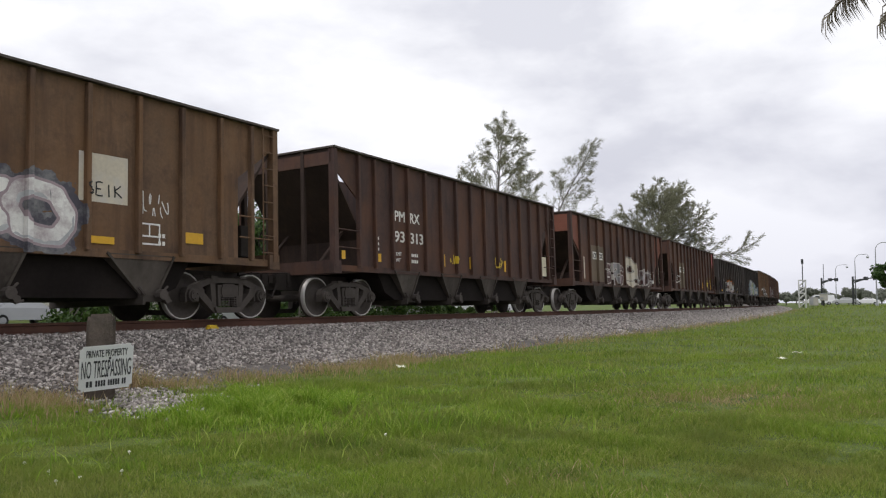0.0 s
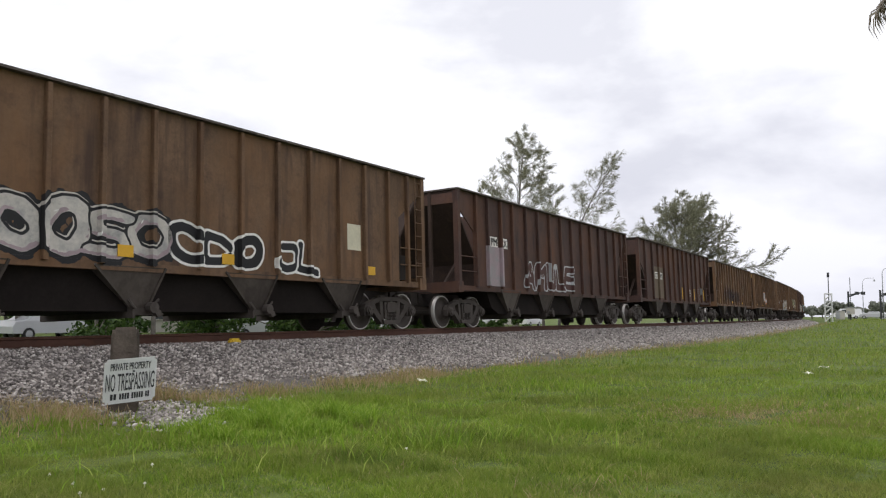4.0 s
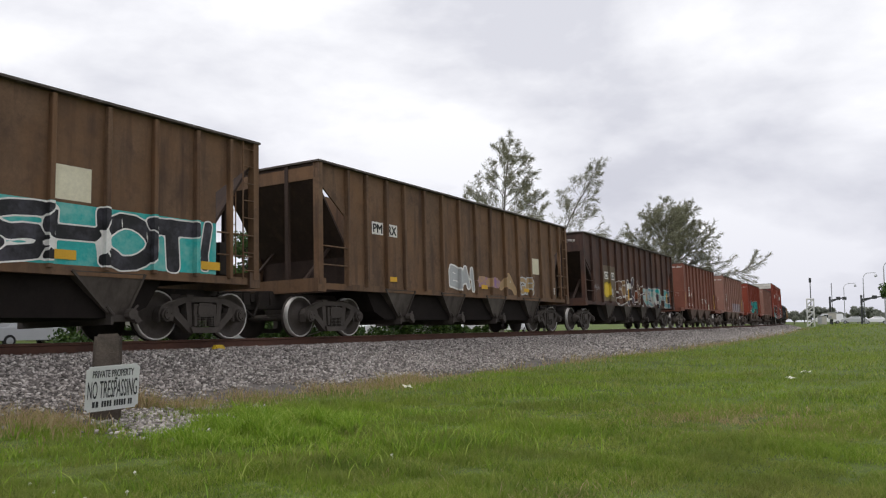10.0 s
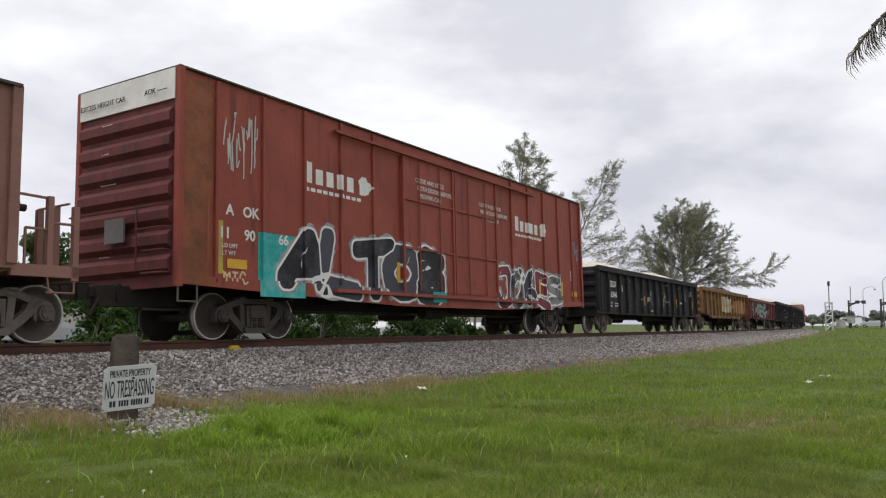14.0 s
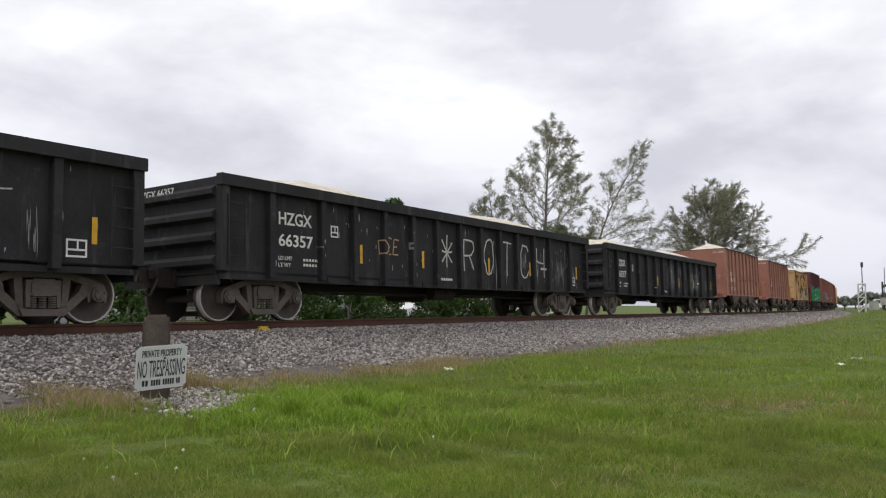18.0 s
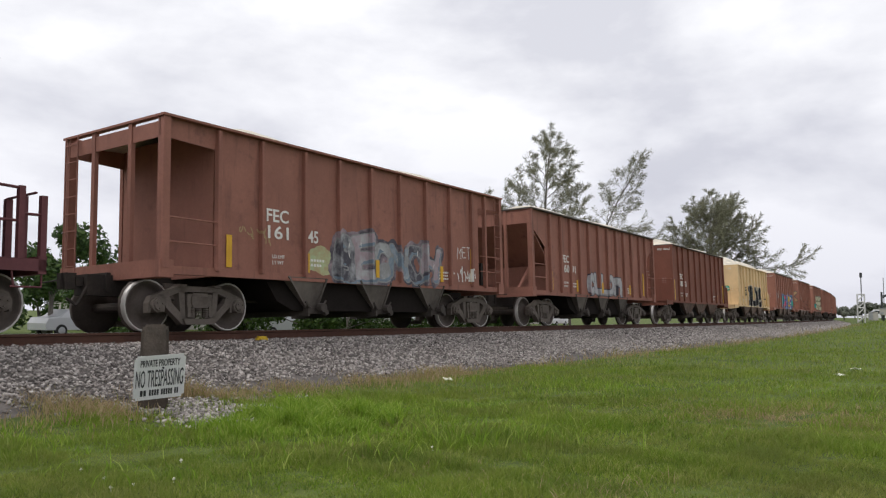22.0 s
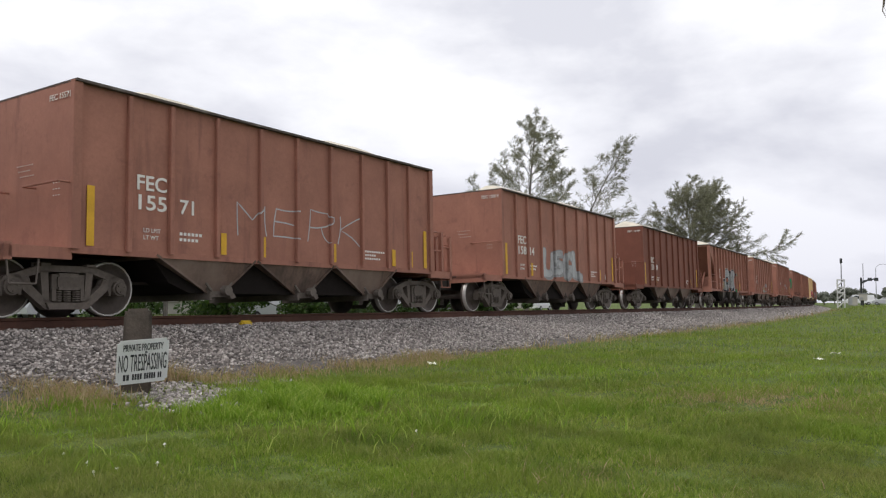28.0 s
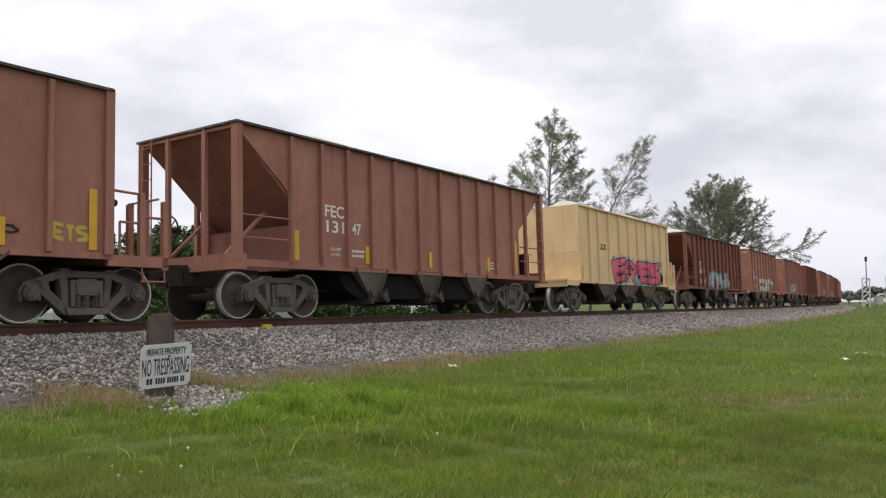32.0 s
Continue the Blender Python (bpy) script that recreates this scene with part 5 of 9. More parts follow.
def aggregate(front, paint, number, label, length=9.84, kind="short", load=0.62, letters_="FEC", rise=0.0, stripes=None, du=0.0, **more):
    """A railway-owned aggregate hopper with its usual stencils and tape."""
    car = add_car(front, length, kind, paint, label, load=load, **more)
    a, c = number
    if kind == "short":
        v = 0.232 if rise else 0.202
        rise += 0.0 if load else 0.1
        v += du
        u, z, z2 = 0.117 + du, 2.08 + rise, 1.75 + rise
        low, tapes = 1.08 if load else 1.19, (0.205, 0.51, 0.83)
        tape(car, 0.029, low, 0.95)
        tape(car, 0.972, low, 0.95)
    else:
        u, v, z, z2 = {"slope": (0.201, 0.267), "steep": (0.201, 0.267), "gate": (0.213, 0.31)}[kind] + (2.09, 1.76)
        low, tapes = 1.13, (0.307, 0.50, 0.74)
        tape(car, 0.129, low, 0.6)
        tape(car, 0.885 if kind == "steep" else 0.862, low, 0.95)
    w = 0.56 / length
    if letters_:
        stamp(car, u - 0.003, u + w, z, letters_, 0.25)
        stamp(car, u, u + w * len(a) / 3, z2, a, 0.25)
    if c:
        stamp(car, v, v + 0.0305 * (9.84 / length) * len(c) / 2, z2, c, 0.25)
    small_print(car, u + 0.01, 1.37, ["LD LMT", "LT WT"], 0.088)
    small_print(car, v, 1.37, ["------", "-----"], 0.075)
    small_print(car, 0.725, 1.36, ["---------", "-----", "-------"], 0.06)
    for i, t in enumerate(stripes or tapes):
        tape(car, t + 0.006 * ((int(a[-1]) + i) % 3 - 1), low, 0.40)
    if kind == "short":
        end_letters(car, letters_ + " " + a + c, more.get("top", 3.65) - 0.25, 0.135, -0.8)
        for y, zz, t in ((0.1, 2.42, "- - - - - - -"), (0.05, 2.33, "- - - - -"), (0.0, 2.24, "- - - - - -"), (-0.95, 2.05, "- - -"), (-0.95, 1.95, "- - -"), (-0.95, 1.85, "- - -")):
            letters(t, 0.12, M_WHITE, car, (-length / 2 - 0.045, y, zz), (90, 0, -90))
    return car


def pm(car, u0=0.141, u1=0.188, z=2.47, plate=True, w=0.026):
    tall = 0.22 if plate else 0.27
    stamp(car, u0 + 0.002, u0 + 0.002 + w, z + 0.04, "PM", tall, plate)
    stamp(car, u1, u1 + w, z + 0.04, "RX", tall, plate)


def cy(car, z=2.2, du=0.0):
    patch(car, 0.175, 0.292, 1.2, 2.75, "dust")
    stamp(car, 0.193 + du, 0.221 + du, z, "CY", 0.23, True)
    stamp(car, 0.25 + du, 0.278 + du, z, "XX", 0.23, True)




def bars(car, us, z=1.2, w=0.42, h=0.14):
    for u in us:
        tape(car, u, z, h, w)


def build_train():
    # long brown and black hoppers
    car = add_car(-386.9, 14.75, "long", "brown", "long brown steel hopper car coupled in the moving train")
    car = add_car(-370.04, 14.75, "long", "brown", "long brown hopper car with white scrawls and a pale paint patch")
    blobs(car, 0.46, 0.69, 1.15, 1.75, "slate", 3, 4, "grey")
    graffiti(car, "SSO", 0.48, 0.685, 1.2, 2.2, "white", "lilac", 5, "lilac", "slate", "grey", 0.129, 1.6)
    patch(car, 0.695, 0.757, 1.92, 2.72, "bone", "chalk", folded=False)
    scrawl(car, "SEIK", 0.702, 0.75, 2.02, 2.22, "black", 2, -0.01)
    tag(car, 0.772, 0.817, 1.75, 2.25, "white", 4, 8, 0.02)
    framed(car, 0.77, 1.28, 0.48, 0.38)
    bars(car, (0.722,), 1.24, 0.5, 0.12)
    bars(car, (0.85,), 1.36, 0.52, 0.2)
    small_print(car, 0.80, 1.42, ["--", "--"], 0.1)
    car = add_car(-353.42, 13.36, "long", "maroon", "dark maroon hopper car with white numbers coupled in the train")
    pm(car, 0.193, 0.25, 2.36, False, 0.036)
    stamp(car, 0.193, 0.229, 1.86, "93", 0.28)
    stamp(car, 0.25, 0.298, 1.86, "313", 0.28)
    small_print(car, 0.182, 1.5, ["LD LMT", "LT WT"], 0.12)
    small_print(car, 0.247, 1.5, ["-----", "-----"], 0.12)
    small_print(car, 0.13, 1.85, ["--", "--", "--"], 0.1)
    tag(car, 0.63, 0.67, 1.3, 1.75, "yellow", 8, 6)
    tag(car, 0.41, 0.44, 1.3, 1.7, "yellow", 18, 4)
    bars(car, (0.38, 0.50, 0.68), 1.3, 0.12, 0.36)
    patch(car, 0.915, 0.945, 1.25, 1.95, "cream", folded=False)
    bars(car, (0.03, 0.14), 1.3, 0.14, 0.2)
    car = add_car(-338.30, 14.57, "wide", "maroon", "dark maroon hopper car with pale graffiti and faded red ends", ends="dark_oxide")
    cy(car)
    graffiti(car, "SIRG", 0.303, 0.487, 1.13, 2.05, "maroon", "chalk", 3, "lilac", None, None, 0.121, 1.4, 0.1, ("lilac", "grey"), 0.034, False)
    graffiti(car, "D", 0.515, 0.645, 1.35, 2.42, "bone", "black", 6, "chalk", "chalk", None, 0.16, 0.6, 0.06, (), 0.03, False)
    blobs(car, 0.525, 0.64, 1.06, 1.4, "bone", 7, 2, "chalk")
    graffiti(car, "UNA", 0.655, 0.80, 1.15, 1.95, "maroon", "chalk", 8, "silver", None, None, 0.125, 1.4, 0.1, ("lilac",), 0.034, False)
    scrawl(car, "FIRST", 0.80, 0.87, 1.72, 1.9, "white", 5)
    scrawl(car, "FOR", 0.81, 0.86, 1.5, 1.68, "white", 6)
    scrawl(car, "EVER!!", 0.80, 0.88, 1.24, 1.46, "white", 7)
    patch(car, 0.108, 0.116, 1.3, 2.2, "bone", folded=False)
    patch(car, 0.94, 0.955, 1.3, 2.2, "cream", folded=False)
    car = add_car(-321.88, 14.57, "wide", "maroon", "dark maroon hopper car with a yellow star painted on its side")
    cy(car)
    scrawl(car, "LOUD", 0.115, 0.20, 1.5, 1.9, "white", 9, 0.0)
    star(car, 0.812, 1.62, 0.43)
    haze(car, 0.58, 0.63, 1.35, 1.95, "dust", 0.8)
    framed(car, 0.588, 1.5, 0.46, 0.34, "chalk")
    for u, tall in ((0.513, 0.5), (0.69, 0.45), (0.893, 0.85)):
        tape(car, u, 1.22, tall, 0.11)
    face, xs, w_, d_, h = side_of(car)
    coat(car, "red_end_panel", [(np.array([(-h + 2 * h * u, z) for u, z in ((0.928, 2.4), (0.992, 3.12), (0.992, 3.84), (0.928, 3.84))]), [(0, 1, 2, 3)])], spray("rose", "red"), face, None, 0.0015, w_, d_)
    end_letters(car, "CYXX", 3.45, 0.2, -0.4)
    car = add_car(-305.51, 13.98, "coal", "coal_black", "black hopper car with white numbers and blue and orange graffiti")
    pm(car, 0.166, 0.236, 2.41, False, 0.034)
    stamp(car, 0.166, 0.206, 1.97, "840", 0.24)
    stamp(car, 0.236, 0.276, 1.97, "071", 0.24)
    small_print(car, 0.166, 1.66, ["LD LMT", "LT WT"], 0.12)
    small_print(car, 0.236, 1.66, ["------", "-----"], 0.12)
    graffiti(car, "STESK", 0.295, 0.619, 1.17, 2.0, "chalk", "slate", 4, "silver", None, None, 0.135, 1.3, 0.15, ("silver", "dusty"), 0.03)
    haze(car, 0.28, 0.63, 1.3, 2.35, "orange", 0.75)
    haze(car, 0.075, 0.145, 1.2, 2.1, "purple", 0.8)
    tag(car, 0.75, 0.79, 1.4, 1.8, "white", 3, 6, 0.025)
    framed(car, 0.83, 1.3, 0.3, 0.3)
    bars(car, (0.15, 0.46, 0.61, 0.75, 0.93), 1.2, 0.5, 0.16)
    end_letters(car, "PMRX", 3.25, 0.16, -0.35)
    end_letters(car, "840071", 3.08, 0.16, -0.35)
    car = add_car(-289.90, 14.13, "coal", "coal_black", "black hopper car with large pale blue graffiti")
    pm(car, 0.169, 0.243, 2.41, False, 0.034)
    stamp(car, 0.169, 0.209, 1.97, "840", 0.24)
    stamp(car, 0.243, 0.283, 1.97, "077", 0.24)
    small_print(car, 0.178, 1.6, ["------", "-----"], 0.07)
    small_print(car, 0.246, 1.6, ["------", "-----"], 0.07)
    graffiti(car, "BSTE", 0.315, 0.70, 1.10, 2.42, "mist_blue", "bone", 5, "dust", "slate", "steel", 0.145, 1.5, 0.10, ("silver", "pale_green", "mist_blue"), 0.026, True, 1.34)
    haze(car, 0.28, 0.36, 1.05, 2.3, "silver", 0.6)
    graffiti(car, "NWS", 0.71, 0.95, 1.1, 1.95, "mist_blue", "chalk", 15, "silver", None, None, 0.12, 1.5, 0.1, ("slate", "steel"), 0.026, True, 1.3)
    tag(car, 0.088, 0.146, 1.5, 2.0, "silver", 9, 8, 0.03)
    bars(car, (0.108,), 1.26, 0.5, 0.2)
    bars(car, (0.345, 0.475, 0.68, 0.90), 1.2, 0.42, 0.13)
    end_letters(car, "PMRX", 3.25, 0.16, -0.35)
    end_letters(car, "840077", 3.08, 0.16, -0.35)
    car = add_car(-274.14, 14.78, "long", "brown", "long brown hopper car with round black and white graffiti")
    pm(car, 0.143, 0.198, 2.42)
    scrawl(car, "ADN MTC", 0.135, 0.25, 1.7, 2.1, "white", 3, 0.0)
    graffiti(car, "OOSO", 0.249, 0.46, 1.2, 2.05, "chalk", "black", 8, "grey", "black", None, 0.121, 1.6, 0.1)
    graffiti(car, "CDO", 0.46, 0.61, 1.2, 1.9, "black", "white", 9, None, None, None, 0.121, 1.6)
    graffiti(car, "JL", 0.64, 0.724, 1.2, 1.8, "black", "white", 10, None, None, None, 0.121)
    patch(car, 0.792, 0.825, 1.8, 2.4, "cream", folded=False)
    bars(car, (0.11, 0.40, 0.55, 0.85), 1.25, 0.3, 0.2)
    car = add_car(-257.65, 14.75, "long", "maroon", "dark maroon long hopper car with white graffiti")
    pm(car, 0.141, 0.188, 2.4)
    graffiti(car, "AMULE", 0.30, 0.58, 1.2, 2.1, "maroon", "silver", 4)
    patch(car, 0.12, 0.20, 1.2, 2.4, "lilac", "grey")
    car = add_car(-241.15, 14.75, "wide", "maroon", "dark brown hopper car with yellow stripes and faint scrawls")
    cy(car)
    for u in (0.545, 0.73, 0.895):
        tape(car, u, 1.25, 0.62)
    framed(car, 0.645, 1.45, 0.46, 0.34)
    scrawl(car, "LPS SON", 0.75, 0.86, 1.35, 1.95, "grey", 4, -0.015)
    small_print(car, 0.37, 1.4, ["---"], 0.14)
    car = add_car(-224.56, 14.82, "long", "brown", "long brown hopper car with faded blue haze and pale patch")
    pm(car)
    haze(car, 0.25, 0.48, 1.2, 2.4, "slate", 0.5)
    haze(car, 0.38, 0.66, 1.2, 2.2, "slate", 0.42, 0.0011)
    haze(car, 0.195, 0.27, 1.1, 2.4, "slate", 0.4, 0.0014)
    blobs(car, 0.198, 0.222, 2.08, 2.36, "cream", 14, 4)
    scrawl(car, "+", 0.31, 0.33, 1.85, 2.02, "white", 5, 0.0)
    scrawl(car, "+", 0.375, 0.395, 1.33, 1.5, "white", 6, 0.0)
    scrawl(car, "I", 0.272, 0.285, 1.95, 2.12, "white", 7, 0.0)
    haze(car, 0.19, 0.225, 1.12, 1.75, "orange", 0.38, 0.002)
    patch(car, 0.712, 0.752, 1.9, 2.6, "silver", "grey", folded=False)
    patch(car, 0.082, 0.122, 1.22, 1.62, "dusty", "ochre", folded=False)
    patch(car, 0.086, 0.110, 1.38, 1.52, "slate", "dust", folded=False, lift=0.003)
    framed(car, 0.83, 1.3, 0.34, 0.34, "white")
    bars(car, (0.41, 0.70, 0.91), 1.26, 0.4, 0.11)
    car = add_car(-208.04, 14.76, "long", "brown", "long brown hopper car with mustard ends and pale patches", ends="mustard", rear=False)
    pm(car, 0.141, 0.19, 2.42)
    patch(car, 0.709, 0.762, 2.83, 3.45, "dull", "dust", folded=False)
    haze(car, 0.77, 0.83, 1.4, 2.85, "dull", 0.6)
    patch(car, 0.709, 0.762, 1.97, 2.72, "cream", folded=False)
    graffiti(car, "AS", 0.41, 0.497, 1.35, 2.4, "white", "orange", 9, "lilac")
    bars(car, (0.13, 0.355, 0.61, 0.725, 0.913), 1.24, 0.5, 0.13)
    framed(car, 0.78, 1.27, 0.36, 0.24)
    car = add_car(-191.36, 14.77, "long", "brown", "long brown hopper car with white and gold graffiti", ends="maroon")
    pm(car, 0.139, 0.198)
    stamp(car, 0.139, 0.169, 2.05, "49", 0.27)
    stamp(car, 0.198, 0.24, 2.05, "163", 0.27)
    tag(car, 0.10, 0.145, 1.5, 2.1, "silver", 7, 7, 0.025)
    tag(car, 0.26, 0.32, 1.5, 2.1, "silver", 17, 7, 0.025)
    graffiti(car, "PART7", 0.44, 0.74, 1.2, 1.95, "dusty", "silver", 5, "white", "silver", "dusty")
    patch(car, 0.785, 0.825, 1.9, 2.5, "cream", folded=False)
    graffiti(car, "PL", 0.90, 0.955, 1.25, 1.7, "tan", "white", 4)
    bars(car, (0.13, 0.36, 0.52, 0.72), 1.25, 0.42, 0.13)
    car = add_car(-174.92, 14.80, "long", "brown", "long brown hopper car with pale green graffiti and mustard ends", ends="mustard")
    pm(car, 0.138, 0.2, 2.45)
    graffiti(car, "RinH", 0.275, 0.57, 1.14, 2.42, "pale_green", "black", 12, "cream", "slate", "tan", 0.12, 1.5, 0.1, ("cream",), 0.045, True, 1.25)
    patch(car, 0.735, 0.785, 1.9, 2.6, "cream", folded=False)
    framed(car, 0.82, 1.35, 0.4, 0.3)
    bars(car, (0.13, 0.62, 0.83, 0.90), 1.3, 0.42, 0.14)
    car = add_car(-158.19, 14.66, "wide", "maroon", "dark rusty hopper car with pale cream graffiti")
    cy(car, 2.2, -0.009)
    graffiti(car, "AUJOEB", 0.328, 0.69, 1.08, 2.02, "bone", "slate", 18, "chalk", None, None, 0.125, 1.3, 0.13, ("chalk",), 0.028, True, 1.5)
    blobs(car, 0.318, 0.40, 1.04, 1.36, "bone", 4, 3, "chalk")
    haze(car, 0.30, 0.74, 1.0, 2.2, "dust", 0.7)
    haze(car, 0.325, 0.70, 0.95, 1.85, "chalk", 0.85, 0.001)
    haze(car, 0.28, 0.66, 1.7, 3.0, "rust", 0.6, 0.0004)
    tag(car, 0.75, 0.80, 1.3, 1.9, "grey", 17, 8, 0.03)
    tag(car, 0.80, 0.86, 1.3, 1.8, "grey", 7, 8, 0.03)
    for u in (0.298, 0.53, 0.70, 0.925):
        tape(car, u, 1.22, 0.5)
    car = add_car(-141.76, 14.81, "long", "brown", "long brown hopper car with black letters on a turquoise field", ends="mustard", rear=False)
    pm(car, 0.147, 0.187, 2.6)
    patch(car, 0.075, 0.93, 1.18, 2.15, "turquoise", "pale_turquoise", lift=0.0008)
    graffiti(car, "THEMEDOLSHOT!", 0.118, 0.93, 1.14, 2.13, "black", "white", 4, "slate", None, None, 0.135, 1.3, 0.1, (), 0.026, True, 1.24)
    patch(car, 0.707, 0.752, 2.2, 2.75, "cream", folded=False, lift=0.004)
    bars(car, (0.10, 0.34, 0.60, 0.72, 0.92), 1.26, 0.45, 0.15)
    car = add_car(-125.11, 14.74, "long", "brown", "long brown hopper car with small white graffiti")
    pm(car, 0.145, 0.19, 2.45)
    graffiti(car, "BA1", 0.40, 0.50, 1.25, 1.9, "silver", "white", 8, None)
    blobs(car, 0.50, 0.62, 1.35, 1.7, "tan", 12, 2, "purple")
    graffiti(car, "A", 0.62, 0.69, 1.3, 1.85, "dusty", "tan", 6)
    graffiti(car, "GR", 0.71, 0.79, 1.25, 1.8, "dusty", "silver", 7)
    patch(car, 0.79, 0.828, 1.95, 2.5, "cream", folded=False)
    framed(car, 0.90, 1.3, 0.3, 0.22)
    bars(car, (0.20, 0.54, 0.75), 1.3, 0.4, 0.12)
    car = add_car(-108.53, 14.70, "wide", "maroon", "dark maroon hopper car with multicoloured graffiti along its sill", slip=0.1)
    cy(car)
    haze(car, 0.170, 0.243, 1.22, 2.16, "yellow", 0.95, 0.003)
    scrawl(car, "DRE", 0.243, 0.266, 1.60, 1.74, "chalk", 3, 0.0)
    scrawl(car, "DRC", 0.243, 0.268, 1.42, 1.55, "chalk", 4, 0.0)
    graffiti(car, "SUKiY", 0.300, 0.578, 1.05, 2.2, "rust", "white", 16, "maroon", None, None, 0.13, 2.0, 0.1, ("tan", "slate", "brick"), 0.026, True, 1.34)
    graffiti(car, "RENTHE", 0.578, 0.925, 1.1, 2.0, "silver", "chalk", 7, "turquoise", "slate", "maroon", 0.121, 1.5, 0.08, ("steel", "chalk", "turquoise"), 0.03)
    bars(car, (0.42, 0.63, 0.905), 1.3, 0.13, 0.55)
    patch(car, 0.082, 0.091, 1.42, 2.22, "bone", folded=False)
    tag(car, 0.096, 0.142, 1.55, 1.9, "grey", 12, 10, 0.025)
    end_letters(car, "CYXX", 3.55, 0.15, -0.75)

    # short aggregate hoppers and the boxcar
    car = aggregate(-90.93, "dark_oxide", ("180", "04"), "short red oxide aggregate hopper with end platforms", load=0, top=3.79)
    scrawl(car, "SPUK", 0.51, 0.59, 1.52, 1.78, "white", 3, 0.0)
    scrawl(car, "SPUK", 0.625, 0.70, 1.52, 1.78, "white", 5, 0.0)
    patch(car, 0.737, 0.783, 1.12, 1.47, "cream", folded=False)
    small_print(car, 0.742, 1.37, ["--", "----", "--"], 0.07, spray("black"))
    car = aggregate(-77.36, "pink", ("130", "85"), "short faded pink aggregate hopper with a painted-over grey band", load=0)
    patch(car, 0.42, 0.86, 1.1, 1.75, "lilac", "grey")
    car = aggregate(-63.43, "red", ("153", "59"), "short bright red aggregate hopper with turquoise graffiti", load=0, letters_="FFC", du=-0.008, stripes=(0.30, 0.475))
    patch(car, 0.166, 0.235, 1.25, 2.2, "rose", "lilac", name="paint_panel")
    patch(car, 0.735, 0.775, 1.2, 1.95, "rose", "wine", name="paint_panel", lift=0.001)
    graffiti(car, "DiMiPZ", 0.228, 0.752, 1.14, 2.22, "deep_teal", "black", 12, "sea", None, None, 0.142, 0.9, 0.10, ("turquoise", "deep_teal"), 0.04, True, 1.28)
    patch(car, 0.034, 0.075, 1.68, 1.95, "pale_green", "green", folded=False, lift=0.004)
    scrawl(car, "PAN-SAM", 0.10, 0.185, 1.2, 1.38, "white", 4, 0.0)
    framed(car, 0.87, 1.3, 0.3, 0.26)
    car = aggregate(-50.0, "pink", ("152", "71"), "short faded pink aggregate hopper with end platforms", load=0)
    patch(car, 0.05, 0.11, 1.55, 1.85, "cream", "green", folded=False, lift=0.004)
    framed(car, 0.90, 1.2, 0.26, 0.2)
    car = add_car(-37.34, 18.85, "box", "box_red", "tall red boxcar with plug doors and bold graffiti")
    for u, n in ((0.178, 5), (0.71, 5)):
        face, xs, w_, d_, h = side_of(car)
        x = -h + 2 * h * u
        coat(car, "painted_mark", [(np.array([(x + i * 0.36, 3.3), (x + i * 0.36 + 0.24, 3.3), (x + i * 0.36 + 0.24, 3.3 + (0.46 if i == 0 else 0.34)), (x + i * 0.36, 3.3 + (0.46 if i == 0 else 0.34))]), [(0, 1, 2, 3)]) for i in range(n)] + [blob_shape(x + n * 0.36 + 0.3, 3.5, 0.24, 0.22, 4)], M_WHITE, face, xs, 0.004, w_, d_, "plain white shapes of a painted mark")
        coat(car, "small_print", [(np.array([(x + i * 0.2, 3.12), (x + i * 0.2 + 0.15, 3.12), (x + i * 0.2 + 0.15, 3.2), (x + i * 0.2, 3.2)]), [(0, 1, 2, 3)]) for i in range(10)], M_WHITE, face, xs, 0.004, w_, d_)
    for x, z, t in ((-8.27, 2.33, "A"), (-7.84, 2.33, "OK"), (-8.44, 1.88, "11"), (-7.80, 1.88, "90"), (-6.86, 1.88, "66")):
        letters(t, 0.29, M_WHITE, car, (x, -W + 0.058, z), fat=0.006)
    letters("LD LMT", 0.115, M_WHITE, car, (-8.36, -W + 0.058, 1.70))
    letters("LT WT", 0.115, M_WHITE, car, (-8.36, -W + 0.058, 1.56))
    for i, t in enumerate(("CLOSE AND LOCK", "BOTH DOORS BEFORE", "MOVING CAR")):
        letters(t, 0.17, M_WHITE, car, (1.45 + 0.1 * i, -W - 0.006, 3.75 - 0.2 * i))
        letters(t, 0.17, M_WHITE, car, (-1.9 + 0.1 * i, -W - 0.006, 3.95 - 0.2 * i))
    letters("EXCESS HEIGHT CAR", 0.145, spray("black"), car, (-9.5, 1.3, 4.46), (90, 0, -90))
    letters("AOK ------", 0.145, spray("black"), car, (-9.5, -0.62, 4.46), (90, 0, -90))
    patch(car, 0.106, 0.175, 0.8, 2.08, "turquoise", "pale_turquoise", name="paint_panel")
    patch(car, 0.20, 0.238, 1.9, 2.4, "rose", "rust", name="paint_panel", lift=0.0026)
    patch(car, 0.44, 0.475, 0.85, 1.7, "turquoise", name="paint_panel", lift=0.001)
    graffiti(car, "ALTO6", 0.150, 0.462, 0.82, 2.32, "black", "white", 14, "slate", "grey", "silver", 0.15, 1.1, 0.09, ("slate",), 0.05, True, 1.38)
    graffiti(car, "JOKES", 0.636, 0.887, 0.9, 2.05, "wine", "white", 15, "black", "silver", "black", 0.121, 1.8, 0.12, ("grey", "slate"))
    tag(car, 0.058, 0.105, 3.0, 4.4, "chalk", 5, 14, 0.03)
    patch(car, 0.004, 0.044, 0.98, 4.75, "brick", "rust", name="paint_panel", lift=0.0006)
    patch(car, 0.052, 0.058, 1.2, 2.2, "ochre", "dusty", folded=False)
    scrawl(car, "MTC", 0.058, 0.09, 1.05, 1.24, "dusty_cream", 6, 0.006)
